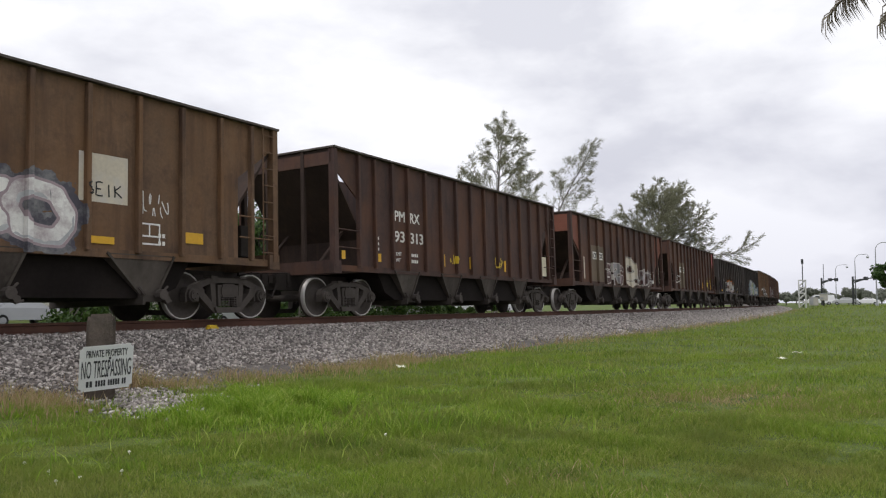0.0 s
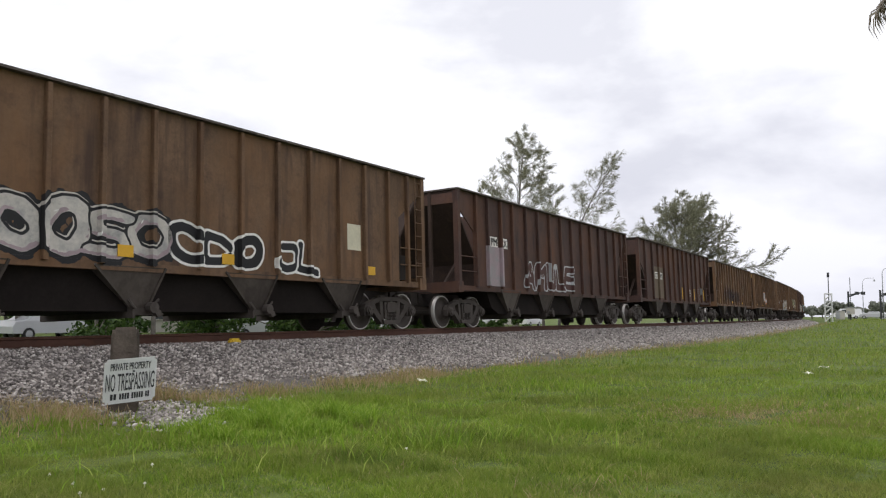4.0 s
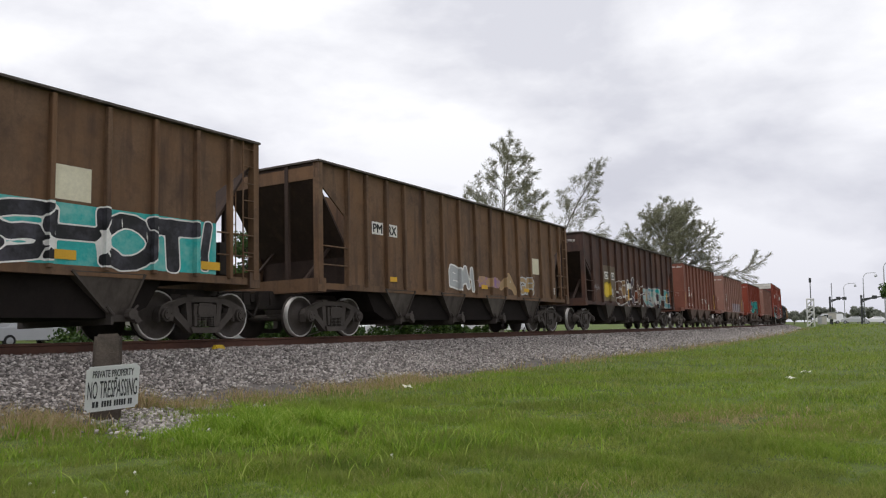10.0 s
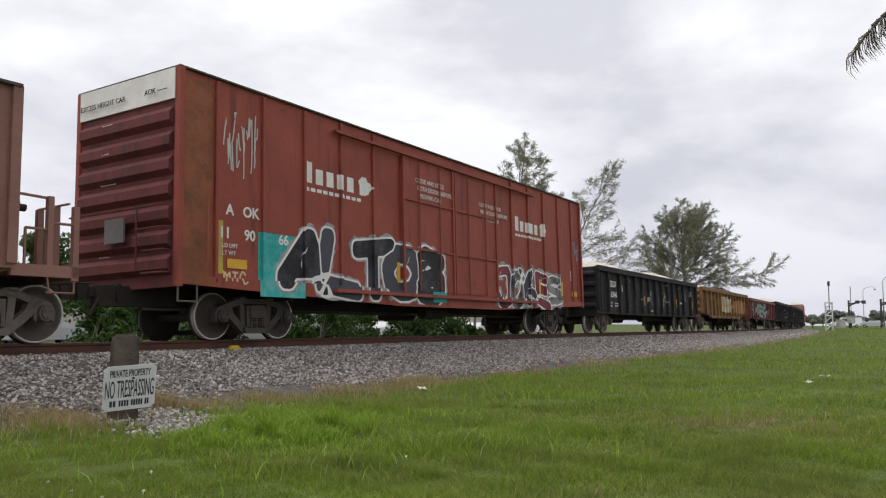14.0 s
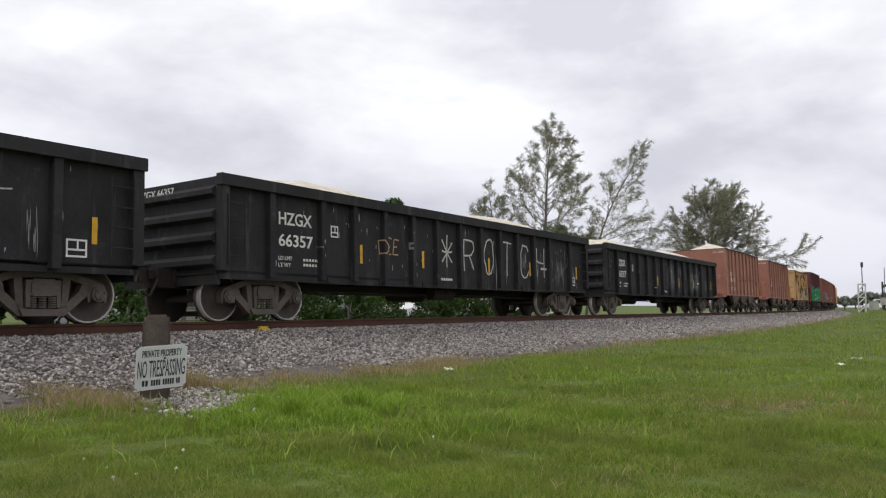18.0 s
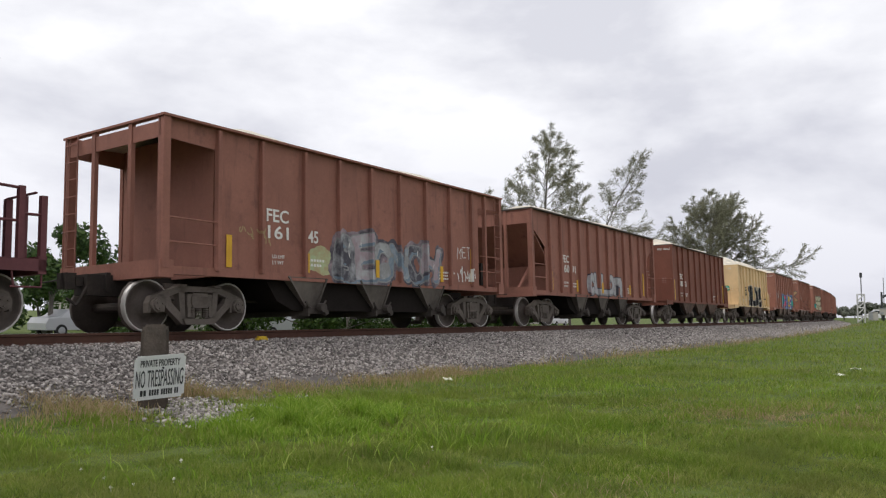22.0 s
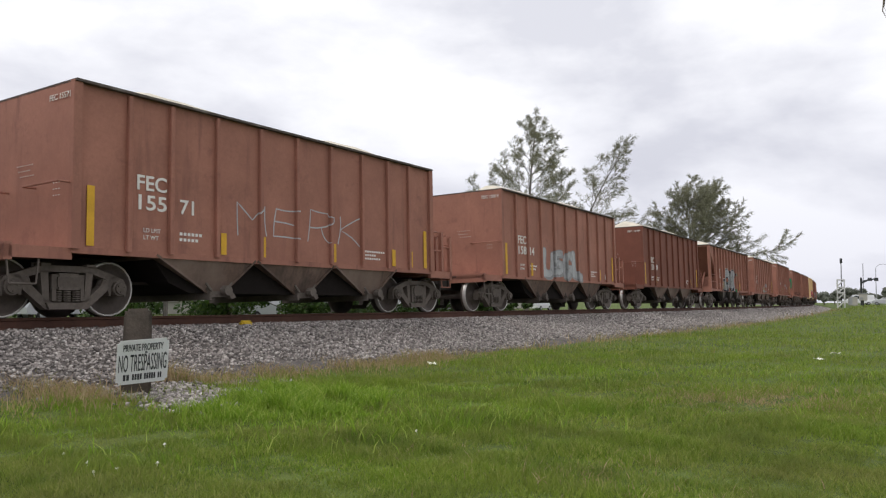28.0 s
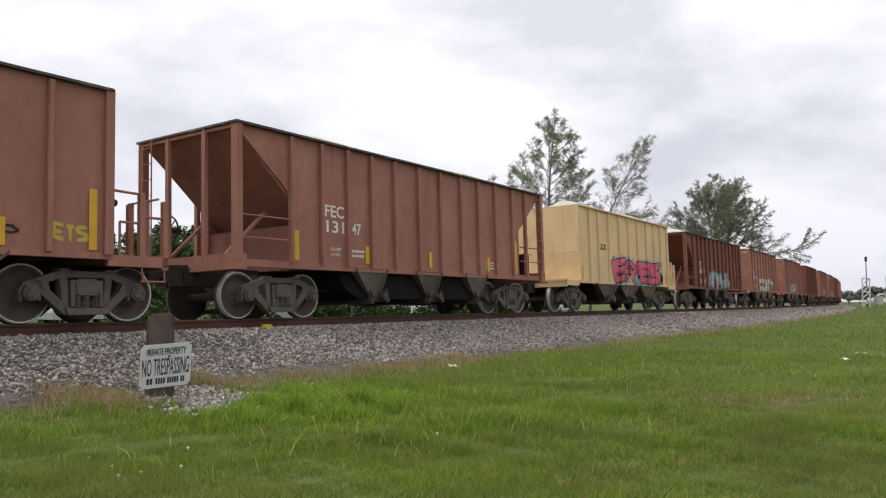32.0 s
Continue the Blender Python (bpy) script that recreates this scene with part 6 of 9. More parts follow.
    for z, t in ((4.0, "- - - -"), (3.45, "- - -"), (2.85, "- - - - - -"), (1.5, "- - - -")):
        letters(t, 0.13, M_WHITE, car, (-9.44 - 0.16, 0.45, z), (90, 0, -90))
    bars(car, (0.076, 0.96), 1.31, 0.5, 0.18)
    bars(car, (0.36, 0.52, 0.80, 0.90), 1.3, 0.13, 0.5)
    framed(car, 0.945, 1.9, 0.3, 0.34)
    tag(car, 0.965, 0.99, 2.6, 3.4, "pale_blue", 25, 6, 0.04)

    # loaded gondolas
    def mill(front, length, paint, name, number, label, du=0.0, **more):
        car = add_car(front, length, "gon", paint, label, load=0.7, top=2.615 if paint == "black" else 2.42, flat=True, floor=0.74 if paint == "black" else 0.86, **more)
        stamp(car, 0.094 + du, 0.151 + du, 1.87, name, 0.25)
        stamp(car, 0.094 + du, 0.153 + du, 1.44, number, 0.24)
        small_print(car, 0.093 + du, 1.16, ["LD LMT", "LT WT"], 0.10)
        small_print(car, 0.136 + du, 1.16, ["------", "-----"], 0.075)
        framed(car, 0.187, 1.72, 0.24, 0.25)
        if paint == "black":
            for u in (0.247, 0.393, 0.59, 0.742, 0.952):
                tape(car, u, 1.2, 0.42, 0.09)
            framed(car, 0.925, 0.98, 0.34, 0.28)
        else:
            framed(car, 0.875, 1.06, 0.32, 0.3, "black")
            framed(car, 0.878, 1.09, 0.24, 0.24)
        small_print(car, 0.79, 1.42, ["-------"], 0.1)
        small_print(car, 0.44, 0.92, ["-------"], 0.09)
        end_letters(car, name + " " + number, 2.38, 0.2, 0.9)
        face, xs, w_, d_, h = side_of(car)
        rnd = random.Random(number)
        chips = []
        for _ in range(60):
            x, z, ht = rnd.uniform(-h + 0.3, h - 0.3), rnd.uniform(1.0, 2.4), rnd.uniform(0.015, 0.09)
            chips.append(blob_shape(x, z, rnd.uniform(0.006, 0.016), ht, rnd.randint(0, 999), 7, 0.6))
        for _ in range(16 if paint == "black" else 6):
            x, z = rnd.uniform(0.0, h - 0.5), rnd.uniform(1.1, 1.9)
            for _ in range(4):
                chips.append(blob_shape(x + rnd.uniform(-0.12, 0.12), z + rnd.uniform(-0.2, 0.2), rnd.uniform(0.006, 0.012), rnd.uniform(0.08, 0.30), rnd.randint(0, 999), 7, 0.6))
        coat(car, "chipped_paint", chips, spray("grey"), face, xs, 0.003, w_, d_)
        return car

    car = mill(-16.75, 16.6, "black", "HZGX", "66346", "black steel gondola heaped with pale crushed stone")
    tag(car, 0.42, 0.47, 1.2, 2.0, "silver", 4, 6, 0.03)
    tag(car, 0.60, 0.64, 1.2, 2.0, "silver", 14, 6, 0.03)
    car = add_car(1.1, 16.5, "gon", "rusty", "rusted yellow gondola heaped with pale crushed stone", load=0.6)
    blobs(car, 0.36, 0.62, 1.1, 2.2, "cream", 6, 5, "tan")
    blobs(car, 0.62, 0.95, 1.1, 2.1, "dusty", 16, 6, "orange")
    tag(car, 0.70, 0.95, 1.2, 2.0, "black", 7, 10, 0.03)
    car = mill(18.87, 16.53, "wine_red", "HPJX", "316812", "dark red gondola with white and green graffiti")
    blobs(car, 0.02, 0.16, 0.9, 2.3, "maroon", 5, 3, "lilac")
    scrawl(car, "HAESK", 0.04, 0.15, 1.85, 2.1, "silver", 3)
    scrawl(car, "YOUNG", 0.04, 0.15, 1.25, 1.55, "silver", 4)
    graffiti(car, "HAESKO", 0.182, 0.612, 0.88, 2.14, "chalk", "black", 9, "pale_green", "plum", "lilac", 0.13, 1.3, 0.16, ("pale_turquoise", "silver"), 0.05, True, 1.25)
    blobs(car, 0.58, 0.70, 0.88, 2.2, "plum", 35, 4, "maroon")
    haze(car, 0.66, 0.72, 1.0, 1.9, "lilac", 0.6, 0.003)
    scrawl(car, "HAESK", 0.634, 0.678, 1.88, 2.12, "chalk", 5, 0.002)
    scrawl(car, "STAY", 0.634, 0.678, 1.58, 1.84, "chalk", 6, 0.002)
    scrawl(car, "YOUNG", 0.634, 0.678, 1.28, 1.54, "chalk", 7, 0.002)
    bars(car, (0.055, 0.80), 1.05, 0.42, 0.12)
    bars(car, (0.968,), 0.9, 0.42, 0.19)
    car = mill(36.55, 16.6, "black", "HZGX", "66341", "black steel gondola with white outlined graffiti", 0.008)
    graffiti(car, "PARK", 0.50, 0.66, 0.95, 2.1, "black", "grey", 21, None, None, None, 0.1, 1.3, 0.1, (), 0.028, False)
    scrawl(car, "C-ROT", 0.70, 0.88, 1.45, 1.9, "silver", 6, -0.01)
    car = mill(54.71, 16.41, "black", "HZGX", "66357", "black steel gondola with chalky letters on its side")
    scrawl(car, "DEE", 0.285, 0.335, 1.45, 1.8, "tan", 22, 0.0)
    for i, ch in enumerate("*ROTCH"):
        u = 0.461 + 0.0655 * i
        scrawl(car, ch, u - 0.021, u + 0.021, 1.2, 2.1, "chalk", 8 + i, 0.012, 0.6)
    car = mill(72.84, 16.27, "black", "HZGX", "66337", "black steel gondola with white numbers and chipped paint", -0.005)
    haze(car, 0.67, 0.83, 0.9, 2.2, "grey", 0.45)
    haze(car, 0.47, 0.56, 0.9, 2.4, "grey", 0.45)

    # mixed aggregate hoppers, loaded
    car = aggregate(91.73, "oxide", ("180", "69"), "short oxide red aggregate hopper with black scrawled letters")
    scrawl(car, "UAGWHA", 0.34, 0.86, 1.85, 2.15, "black", 4, -0.01)
    tag(car, 0.88, 0.97, 1.6, 1.95, "black", 8, 8, 0.02)
    car = aggregate(105.29, "oxide", ("181", "04"), "short oxide red aggregate hopper with pale blue scrawls")
    scrawl(car, "CSEMUTU", 0.36, 0.90, 1.75, 2.1, "pale_blue", 5, -0.02)
    car = add_car(119.06, 9.76, "short", "tan", "short rust-streaked tan aggregate hopper with pale blotches", load=0.62, top=3.49)
    stamp(car, 0.184, 0.276, 1.87, "RGCX", 0.24, colour=spray("black"))
    stamp(car, 0.191, 0.266, 1.57, "7224", 0.24, colour=spray("black"))
    patch(car, 0.105, 0.278, 1.14, 2.33, "dusty_cream", "beige")
    for u0, u1, za, zb in ((0.402, 0.484, 2.33, 3.0), (0.505, 0.592, 2.30, 3.03), (0.612, 0.70, 2.38, 2.99)):
        patch(car, u0, u1, za, zb, "dusty_cream", "beige")
    haze(car, 0.44, 1.0, 0.9, 2.2, "bone", 0.85, 0.0008)
    haze(car, 0.54, 0.90, 0.95, 1.95, "paper", 0.75, 0.0014)
    for u0, u1, za, zb in ((0.28, 0.42, 1.5, 2.3), (0.39, 0.53, 1.7, 2.4), (0.50, 0.62, 1.7, 2.3), (0.84, 1.0, 1.6, 2.7), (0.05, 0.2, 2.3, 3.2)):
        haze(car, u0, u1, za, zb, "rust", 0.28, 0.0021)
    haze(car, 0.93, 1.02, 0.95, 1.9, "ochre", 0.8, 0.0026)
    rust = random.Random(72)
    for u in SHORT_AT[:9]:
        for _ in range(2):
            z = rust.uniform(1.15, 3.2)
            wide, tall = rust.uniform(0.001, 0.003), rust.uniform(0.2, 0.8)
            blobs(car, u - 0.004 - wide, u - 0.004 + wide * rust.uniform(0.6, 1.6), z - tall / 2, min(3.4, z + tall / 2), "rust", rust.randrange(900), 1, "tan")
    for _ in range(12):
        u, z = rust.uniform(0.1, 0.9), rust.uniform(1.5, 2.9)
        blobs(car, u, u + rust.uniform(0.003, 0.012), z, z + rust.uniform(0.03, 0.09), "rust", rust.randrange(900), 1, "tan")
    tag(car, 0.115, 0.18, 1.45, 2.0, "black", 5, 9, 0.03)
    scrawl(car, "VIC", 0.68, 0.75, 1.75, 1.95, "slate", 4)
    tag(car, 0.88, 0.94, 1.4, 1.7, "black", 15, 6, 0.025)
    framed(car, 0.72, 1.45, 0.24, 0.34, "black")
    for u in (0.28, 0.46, 0.97):
        tape(car, u, 1.1, 0.5)
    end_letters(car, "RGCX 7224", 3.2, 0.17, -0.5, spray("black"))
    car = add_car(132.40, 10.63, "deep", "plum", "plum hopper car covered with large green graffiti", load=0.62)
    stamp(car, 0.10, 0.152, 3.1, "FEC")
    stamp(car, 0.182, 0.215, 2.64, "17", 0.27)
    stamp(car, 0.248, 0.302, 2.64, "002", 0.27)
    graffiti(car, "SKEWMAKER", 0.038, 0.936, 1.08, 2.25, "green", "white", 18, None, "green", "pale_turquoise", 0.15, 1.4, 0.12, (), 0.016, True, 1.34)
    scrawl(car, "HEKR", 0.075, 0.15, 2.35, 2.6, "silver", 4, 0.0)
    for u in (0.12, 0.36, 0.62, 0.96):
        tape(car, u, 1.15, 0.5)
    car = aggregate(145.79, "dull_oxide", ("161", "45"), "oxide red hopper car with open end frames and grey-blue graffiti", 11.55, "gate", load=0.68)
    blobs(car, 0.30, 0.40, 1.1, 1.7, "pale_green", 4, 2, "tan")
    graffiti(car, "BEGNCH", 0.385, 0.72, 1.05, 2.0, "slate", "grey", 6, "silver", "slate", "lilac", 0.125, 1.7, 0.10, ("lilac", "grey", "steel"), 0.025, True, 1.25)
    tag(car, 0.15, 0.22, 1.6, 2.0, "dusty", 6, 8, 0.03)
    scrawl(car, "MET", 0.80, 0.86, 1.8, 2.1, "white", 4)
    tag(car, 0.80, 0.87, 1.15, 1.6, "white", 26, 10, 0.03)
    car = aggregate(159.22, "dull_oxide", ("160", "91"), "oxide red hopper car with sloping ends and pale grey graffiti", 11.75, "steep", load=0.7)
    graffiti(car, "CULOM", 0.38, 0.668, 1.05, 1.85, "silver", "slate", 6, "lilac", None, None, 0.138, 0.7, 0.1, (), 0.03)
    car = aggregate(173.72, "dark_oxide", ("180", "63"), "short oxide red aggregate hopper with end platforms", 9.98, load=0.66)
    car = aggregate(187.52, "beige", ("7164", ""), "short beige aggregate hopper with bold black graffiti", top=3.49, letters_="", load=0.9)
    stamp(car, 0.185, 0.272, 1.95, "IGCX", 0.27, colour=spray("black"))
    stamp(car, 0.185, 0.272, 1.62, "7164", 0.27, colour=spray("black"))
    graffiti(car, "JELOUS.", 0.298, 0.805, 1.03, 2.30, "black", "bone", 31, None, None, None, 0.152, 0.4, 0.1, (), 0.05, False, 1.32)
    tag(car, 0.11, 0.17, 1.3, 1.7, "grey", 6, 6, 0.02)
    tag(car, 0.86, 0.93, 1.4, 1.75, "black", 16, 6, 0.02)
    tag(car, 0.93, 0.98, 1.3, 1.6, "black", 36, 5, 0.02)
    end_word(car, "URKB", -1.0, 0.9, 1.95, 2.2, "pale_turquoise", "green", 4)
    end_word(car, "ROST", -0.6, 0.7, 1.25, 1.7, "tan", "orange", 5)
    car = aggregate(201.23, "oxide", ("159", "11"), "short oxide red aggregate hopper with multicoloured graffiti", 9.77, load=0.66)
    graffiti(car, "AGERNS", 0.34, 0.90, 1.05, 2.05, "turquoise", "purple", 41, None, "pale_blue", "blue", 0.113, 1.8, 0.12, ("pink", "pale_blue", "yellow", "white"))
    blobs(car, 0.36, 0.42, 1.6, 1.9, "yellow", 8, 1)
    scrawl(car, "INEDY", 0.02, 0.12, 1.8, 2.1, "silver", 4)
    scrawl(car, "VUL", 0.04, 0.10, 1.5, 1.75, "silver", 5)
    end_word(car, "VUIL", -0.4, 0.8, 2.6, 3.0, "tan", "lilac", 4, 0.09)
    car = aggregate(214.73, "oxide", ("159", "43"), "short oxide red aggregate hopper with tan graffiti on its end", 9.9, load=0.6, rise=0.2)
    end_word(car, "DERK", -0.85, 1.3, 1.75, 2.65, "tan", "slate", 8, 0.145)
    scrawl(car, "JACKS", 0.35, 0.74, 1.15, 1.8, "maroon", 6, 0.004)
    framed(car, 0.90, 1.15, 0.26, 0.2)
    car = aggregate(228.50, "oxide", ("158", "89"), "short oxide red aggregate hopper with cream and turquoise graffiti", 9.77, load=0.66)
    blobs(car, 0.04, 0.36, 1.3, 1.8, "turquoise", 5, 4, "pale_turquoise")
    blobs(car, 0.24, 0.32, 1.9, 2.5, "pale_turquoise", 15, 1, "lilac")
    graffiti(car, "SPEE", 0.262, 0.878, 1.08, 2.6, "cream", "black", 51, "pale_green", None, None, 0.145, 1.0, 0.1, (), 0.045, True, 1.25)
    blobs(car, 0.86, 0.99, 1.1, 1.6, "turquoise", 25, 2)
    car = aggregate(241.30, "oxide", ("160", "65"), "oxide red hopper car with sloping ends", 11.75, "slope", load=0.66)
    car = aggregate(255.8, "oxide", ("158", "37"), "short oxide red aggregate hopper with a black and white tag", load=0.66)
    graffiti(car, "AK", 0.50, 0.68, 1.1, 1.9, "black", "white", 6)
    car = aggregate(268.25, "oxide", ("131", "67"), "oxide red hopper car with sloping ends and yellow stripes", 12.42, "slope", load=0.66)
    car = aggregate(283.22, "oxide", ("155", "71"), "short oxide red aggregate hopper with white scratched letters", 9.89, load=0.66, stripes=(0.295, 0.408, 0.615, 0.83, 0.915))
    scrawl(car, "MERK", 0.322, 0.72, 1.45, 2.08, "silver", 6, -0.006)
    car = aggregate(296.98, "oxide", ("158", "14"), "short oxide red aggregate hopper with a silver graffiti tag", 9.74, load=0.66)
    graffiti(car, "USGL", 0.299, 0.645, 1.05, 2.0, "silver", "grey", 6, "grey", None, None, 0.129, 1.3, 0.1, (), 0.03)
    framed(car, 0.89, 1.12, 0.26, 0.2)
    car = aggregate(310.45, "dark_oxide", ("159", "49"), "short dark red aggregate hopper with end platforms", 9.85, load=0.66)
    car = aggregate(323.30, "oxide", ("132", "48"), "oxide red hopper car with large silver graffiti", 12.5, "slope", load=0.66)
    graffiti(car, "AYOK", 0.315, 0.60, 1.0, 2.3, "grey", "black", 61, "silver", None, None, 0.145, 1.0, 0.1, ("silver",), 0.045, True, 1.3)
    graffiti(car, "E", 0.632, 0.668, 1.02, 2.2, "grey", "green", 62, "pale_green", None, None, 0.07, 1.3, 0.03, (), 0.06)
    car = aggregate(338.32, "oxide", ("180", "86"), "short oxide red aggregate hopper with white scrawls", 9.76, load=0.66)
    tag(car, 0.28, 0.38, 1.75, 2.0, "black", 6, 8, 0.03)
    graffiti(car, "GEN", 0.40, 0.52, 1.1, 1.6, "tan", "silver", 63, None, None, None, 0.1, 1.4, 0.1, (), 0.025)
    scrawl(car, "VUIN", 0.55, 0.66, 1.1, 1.75, "silver", 6, 0.0)
    tag(car, 0.93, 0.99, 1.2, 1.8, "silver", 16, 6, 0.02)
    car = aggregate(351.69, "oxide", ("18", "010"), "short oxide red aggregate hopper with small white tags", 9.87, load=0.66, rise=0.2, top=3.76)
    tag(car, 0.035, 0.085, 1.5, 1.8, "black", 16, 7, 0.04)
    tag(car, 0.335, 0.40, 1.4, 1.85, "dusty", 46, 12, 0.02)
    tag(car, 0.34, 0.395, 1.2, 1.35, "dusty", 47, 7, 0.02)
    scrawl(car, "MIB", 0.52, 0.79, 1.6, 2.0, "silver", 7, 0.0)
    blobs(car, 0.45, 0.475, 1.68, 1.82, "black", 17, 1)
    framed(car, 0.90, 1.15, 0.26, 0.2)
    car = aggregate(365.26, "oxide", ("152", "00"), "short oxide red aggregate hopper with green graffiti on its end", 9.75, load=0.66)
    end_word(car, "TOPO", -1.3, 1.45, 1.8, 2.8, "deep_green", "slate", 6, 0.11)
    scrawl(car, "SUSER SLOER SUP", 0.16, 0.86, 1.15, 1.38, "black", 6, 0.0)
    graffiti(car, "ETS", 0.905, 0.965, 1.2, 1.46, "ochre", None, 64, None, None, None, 0.108, 1.4)
    car = aggregate(377.52, "oxide", ("131", "47"), "oxide red hopper car with sloping open ends", 12.42, "slope", load=0.66)
    car = add_car(392.73, 9.8, "short", "beige", "short beige aggregate hopper with red and pink graffiti", load=0.66)
    stamp(car, 0.19, 0.26, 2.2, "IGCX", 0.22, colour=spray("black"))
    graffiti(car, "ERIES", 0.34, 0.88, 1.02, 1.95, "pink", "black", 71, "red", "pale_turquoise", "red", 0.129, 1.5, 0.12)
    for u in (0.03, 0.30, 0.97):
        tape(car, u, 1.08, 0.5)
    car = aggregate(405.4, "dark_oxide", ("160", "22"), "oxide red hopper car with blue and grey graffiti", 11.75, "slope", load=0.66)
    graffiti(car, "BNAVE", 0.38, 0.72, 1.1, 1.9, "silver", "pale_blue", 72, "grey")
    car = aggregate(419.8, "oxide", ("158", "02"), "short oxide red aggregate hopper with pale grey graffiti", load=0.66)
    graffiti(car, "COST", 0.30, 0.80, 1.1, 1.8, "silver", "cream", 73)
    s = 433.3
    for i in range(9):
        car = add_car(s, 9.8, "short", "dark_oxide" if i % 3 == 1 else "oxide", "short oxide red aggregate hopper heaped with pale stone", load=0.64)
        tape(car, 0.03, 1.06, 0.6)
        if i in (0, 2, 3):
            graffiti(car, "KOS", 0.3, 0.6, 1.1, 1.7, "silver", "grey", 80 + i)
        s += 13.5


build_train()

# ---- ground, bed and rails ----
def island(name, ramp, rough=0.9, spec=0.2, through_=0.0, tints=()):
    """A material whose colour differs from one small loose piece to the next."""
    m = bpy.data.materials.new(name)
    m.use_nodes = True
    n, l = m.node_tree.nodes, m.node_tree.links
    b = n["Principled BSDF"]
    b.inputs["Roughness"].default_value, b.inputs["Specular IOR Level"].default_value = rough, spec
    geo, cr = n.new("ShaderNodeNewGeometry"), n.new("ShaderNodeValToRGB")
    cr.color_ramp.interpolation = "LINEAR"
    els = cr.color_ramp.elements
    els[0].position, els[0].color = 0.0, (*ramp[0], 1)
    els[1].position, els[1].color = 1.0, (*ramp[-1], 1)
    for i, c in enumerate(ramp[1:-1]):
        e = els.new((i + 1) / (len(ramp) - 1))
        e.color = (*c, 1)
    l.new(geo.outputs["Random Per Island"], cr.inputs["Fac"])
    out = cr.outputs["Color"]
    for tint in tints:
        tc, no, rg, mx = n.new("ShaderNodeTexCoord"), n.new("ShaderNodeTexNoise"), n.new("ShaderNodeMapRange"), n.new("ShaderNodeMixRGB")
        no.inputs["Scale"].default_value, no.inputs["Detail"].default_value, no.inputs["Roughness"].default_value = tint[1], 5.0, 0.6
        rg.inputs["From Min"].default_value, rg.inputs["From Max"].default_value, rg.inputs["To Max"].default_value = 0.46, 0.68, 0.6
        mx.inputs["Color2"].default_value = (*tint[0], 1)
        l.new(tc.outputs["Object"], no.inputs["Vector"]), l.new(no.outputs["Fac"], rg.inputs["Value"])
        l.new(rg.outputs["Result"], mx.inputs["Fac"]), l.new(out, mx.inputs["Color1"])
        out = mx.outputs["Color"]
    l.new(out, b.inputs["Base Color"])
    if through_:
        tr, mx = n.new("ShaderNodeBsdfTranslucent"), n.new("ShaderNodeMixShader")
        mx.inputs["Fac"].default_value = through_
        l.new(out, tr.inputs["Color"])
        l.new(b.outputs["BSDF"], mx.inputs[1]), l.new(tr.outputs["BSDF"], mx.inputs[2])
        l.new(mx.outputs["Shader"], n["Material Output"].inputs["Surface"])
    return m


M_LAWN = material("lawn_soil_and_thatch", (0.080, 0.112, 0.020), 0.95, vary=0.4, scale=1.6, second=(0.12, 0.125, 0.04), amount=0.35, bump=0.9, bump_scale=18)
M_BALLAST = material("grey_ballast", (0.115, 0.102, 0.094), 0.95, vary=0.45, scale=9, second=(0.07, 0.06, 0.056), amount=0.5, bump=1.0, bump_scale=26)
M_TIE = material("weathered_timber", (0.150, 0.110, 0.090), 0.9, second=(0.24, 0.19, 0.17), amount=0.4, bump=0.4)
M_STONES = island("crushed_granite", [(0.10, 0.088, 0.082), (0.23, 0.207, 0.193), (0.32, 0.288, 0.266), (0.395, 0.358, 0.331), (0.56, 0.52, 0.485)])
M_GRASS = island("fresh_grass", [(0.09, 0.15, 0.018), (0.17, 0.255, 0.030), (0.22, 0.325, 0.038), (0.29, 0.375, 0.055), (0.46, 0.44, 0.16)], 0.6, 0.25, through_=0.48, tints=(((0.30, 0.28, 0.095), 0.6), ((0.075, 0.145, 0.016), 1.1), ((0.25, 0.37, 0.035), 0.35), ((0.19, 0.205, 0.06), 0.85)))
M_DRY = island("dry_brown_grass", [(0.30, 0.215, 0.12), (0.41, 0.30, 0.18), (0.53, 0.41, 0.26), (0.36, 0.31, 0.12), (0.22, 0.26, 0.06)], 0.8, 0.2, through_=0.45)
M_BRIGHT = island("lush_light_grass", [(0.14, 0.25, 0.02), (0.205, 0.34, 0.03), (0.285, 0.42, 0.045), (0.43, 0.50, 0.12)], 0.55, 0.3, through_=0.48)
M_FLOWER = material("white_petals", (0.78, 0.76, 0.66), 0.8, vary=0.1)


def track_offset(x, y):
    """(metres along, metres towards the grass) of a place on the ground."""
    q = Vector((x, y, 0)) - CENTRE
    return RADIUS * math.atan2(q.dot(ALONG), -q.dot(AWAY)), q.length - RADIUS


def height(x, y):
    """The lawn: level by the bank, gently rising far off, softly uneven."""
    far = math.hypot(x, y)
    s, o = track_offset(x, y)
    up = min(1.0, max(0.0, (far - 25) / 95)) * min(1.0, max(0.0, (o - 3.5) / 5))
    return 0.75 * up * up * (3 - 2 * up) + 0.05 * noise.noise((x * 0.35, y * 0.35, 0)) * min(1.0, max(0.0, (o - 3.8) / 2)) - (0.25 if o < -4.5 else 0.0)


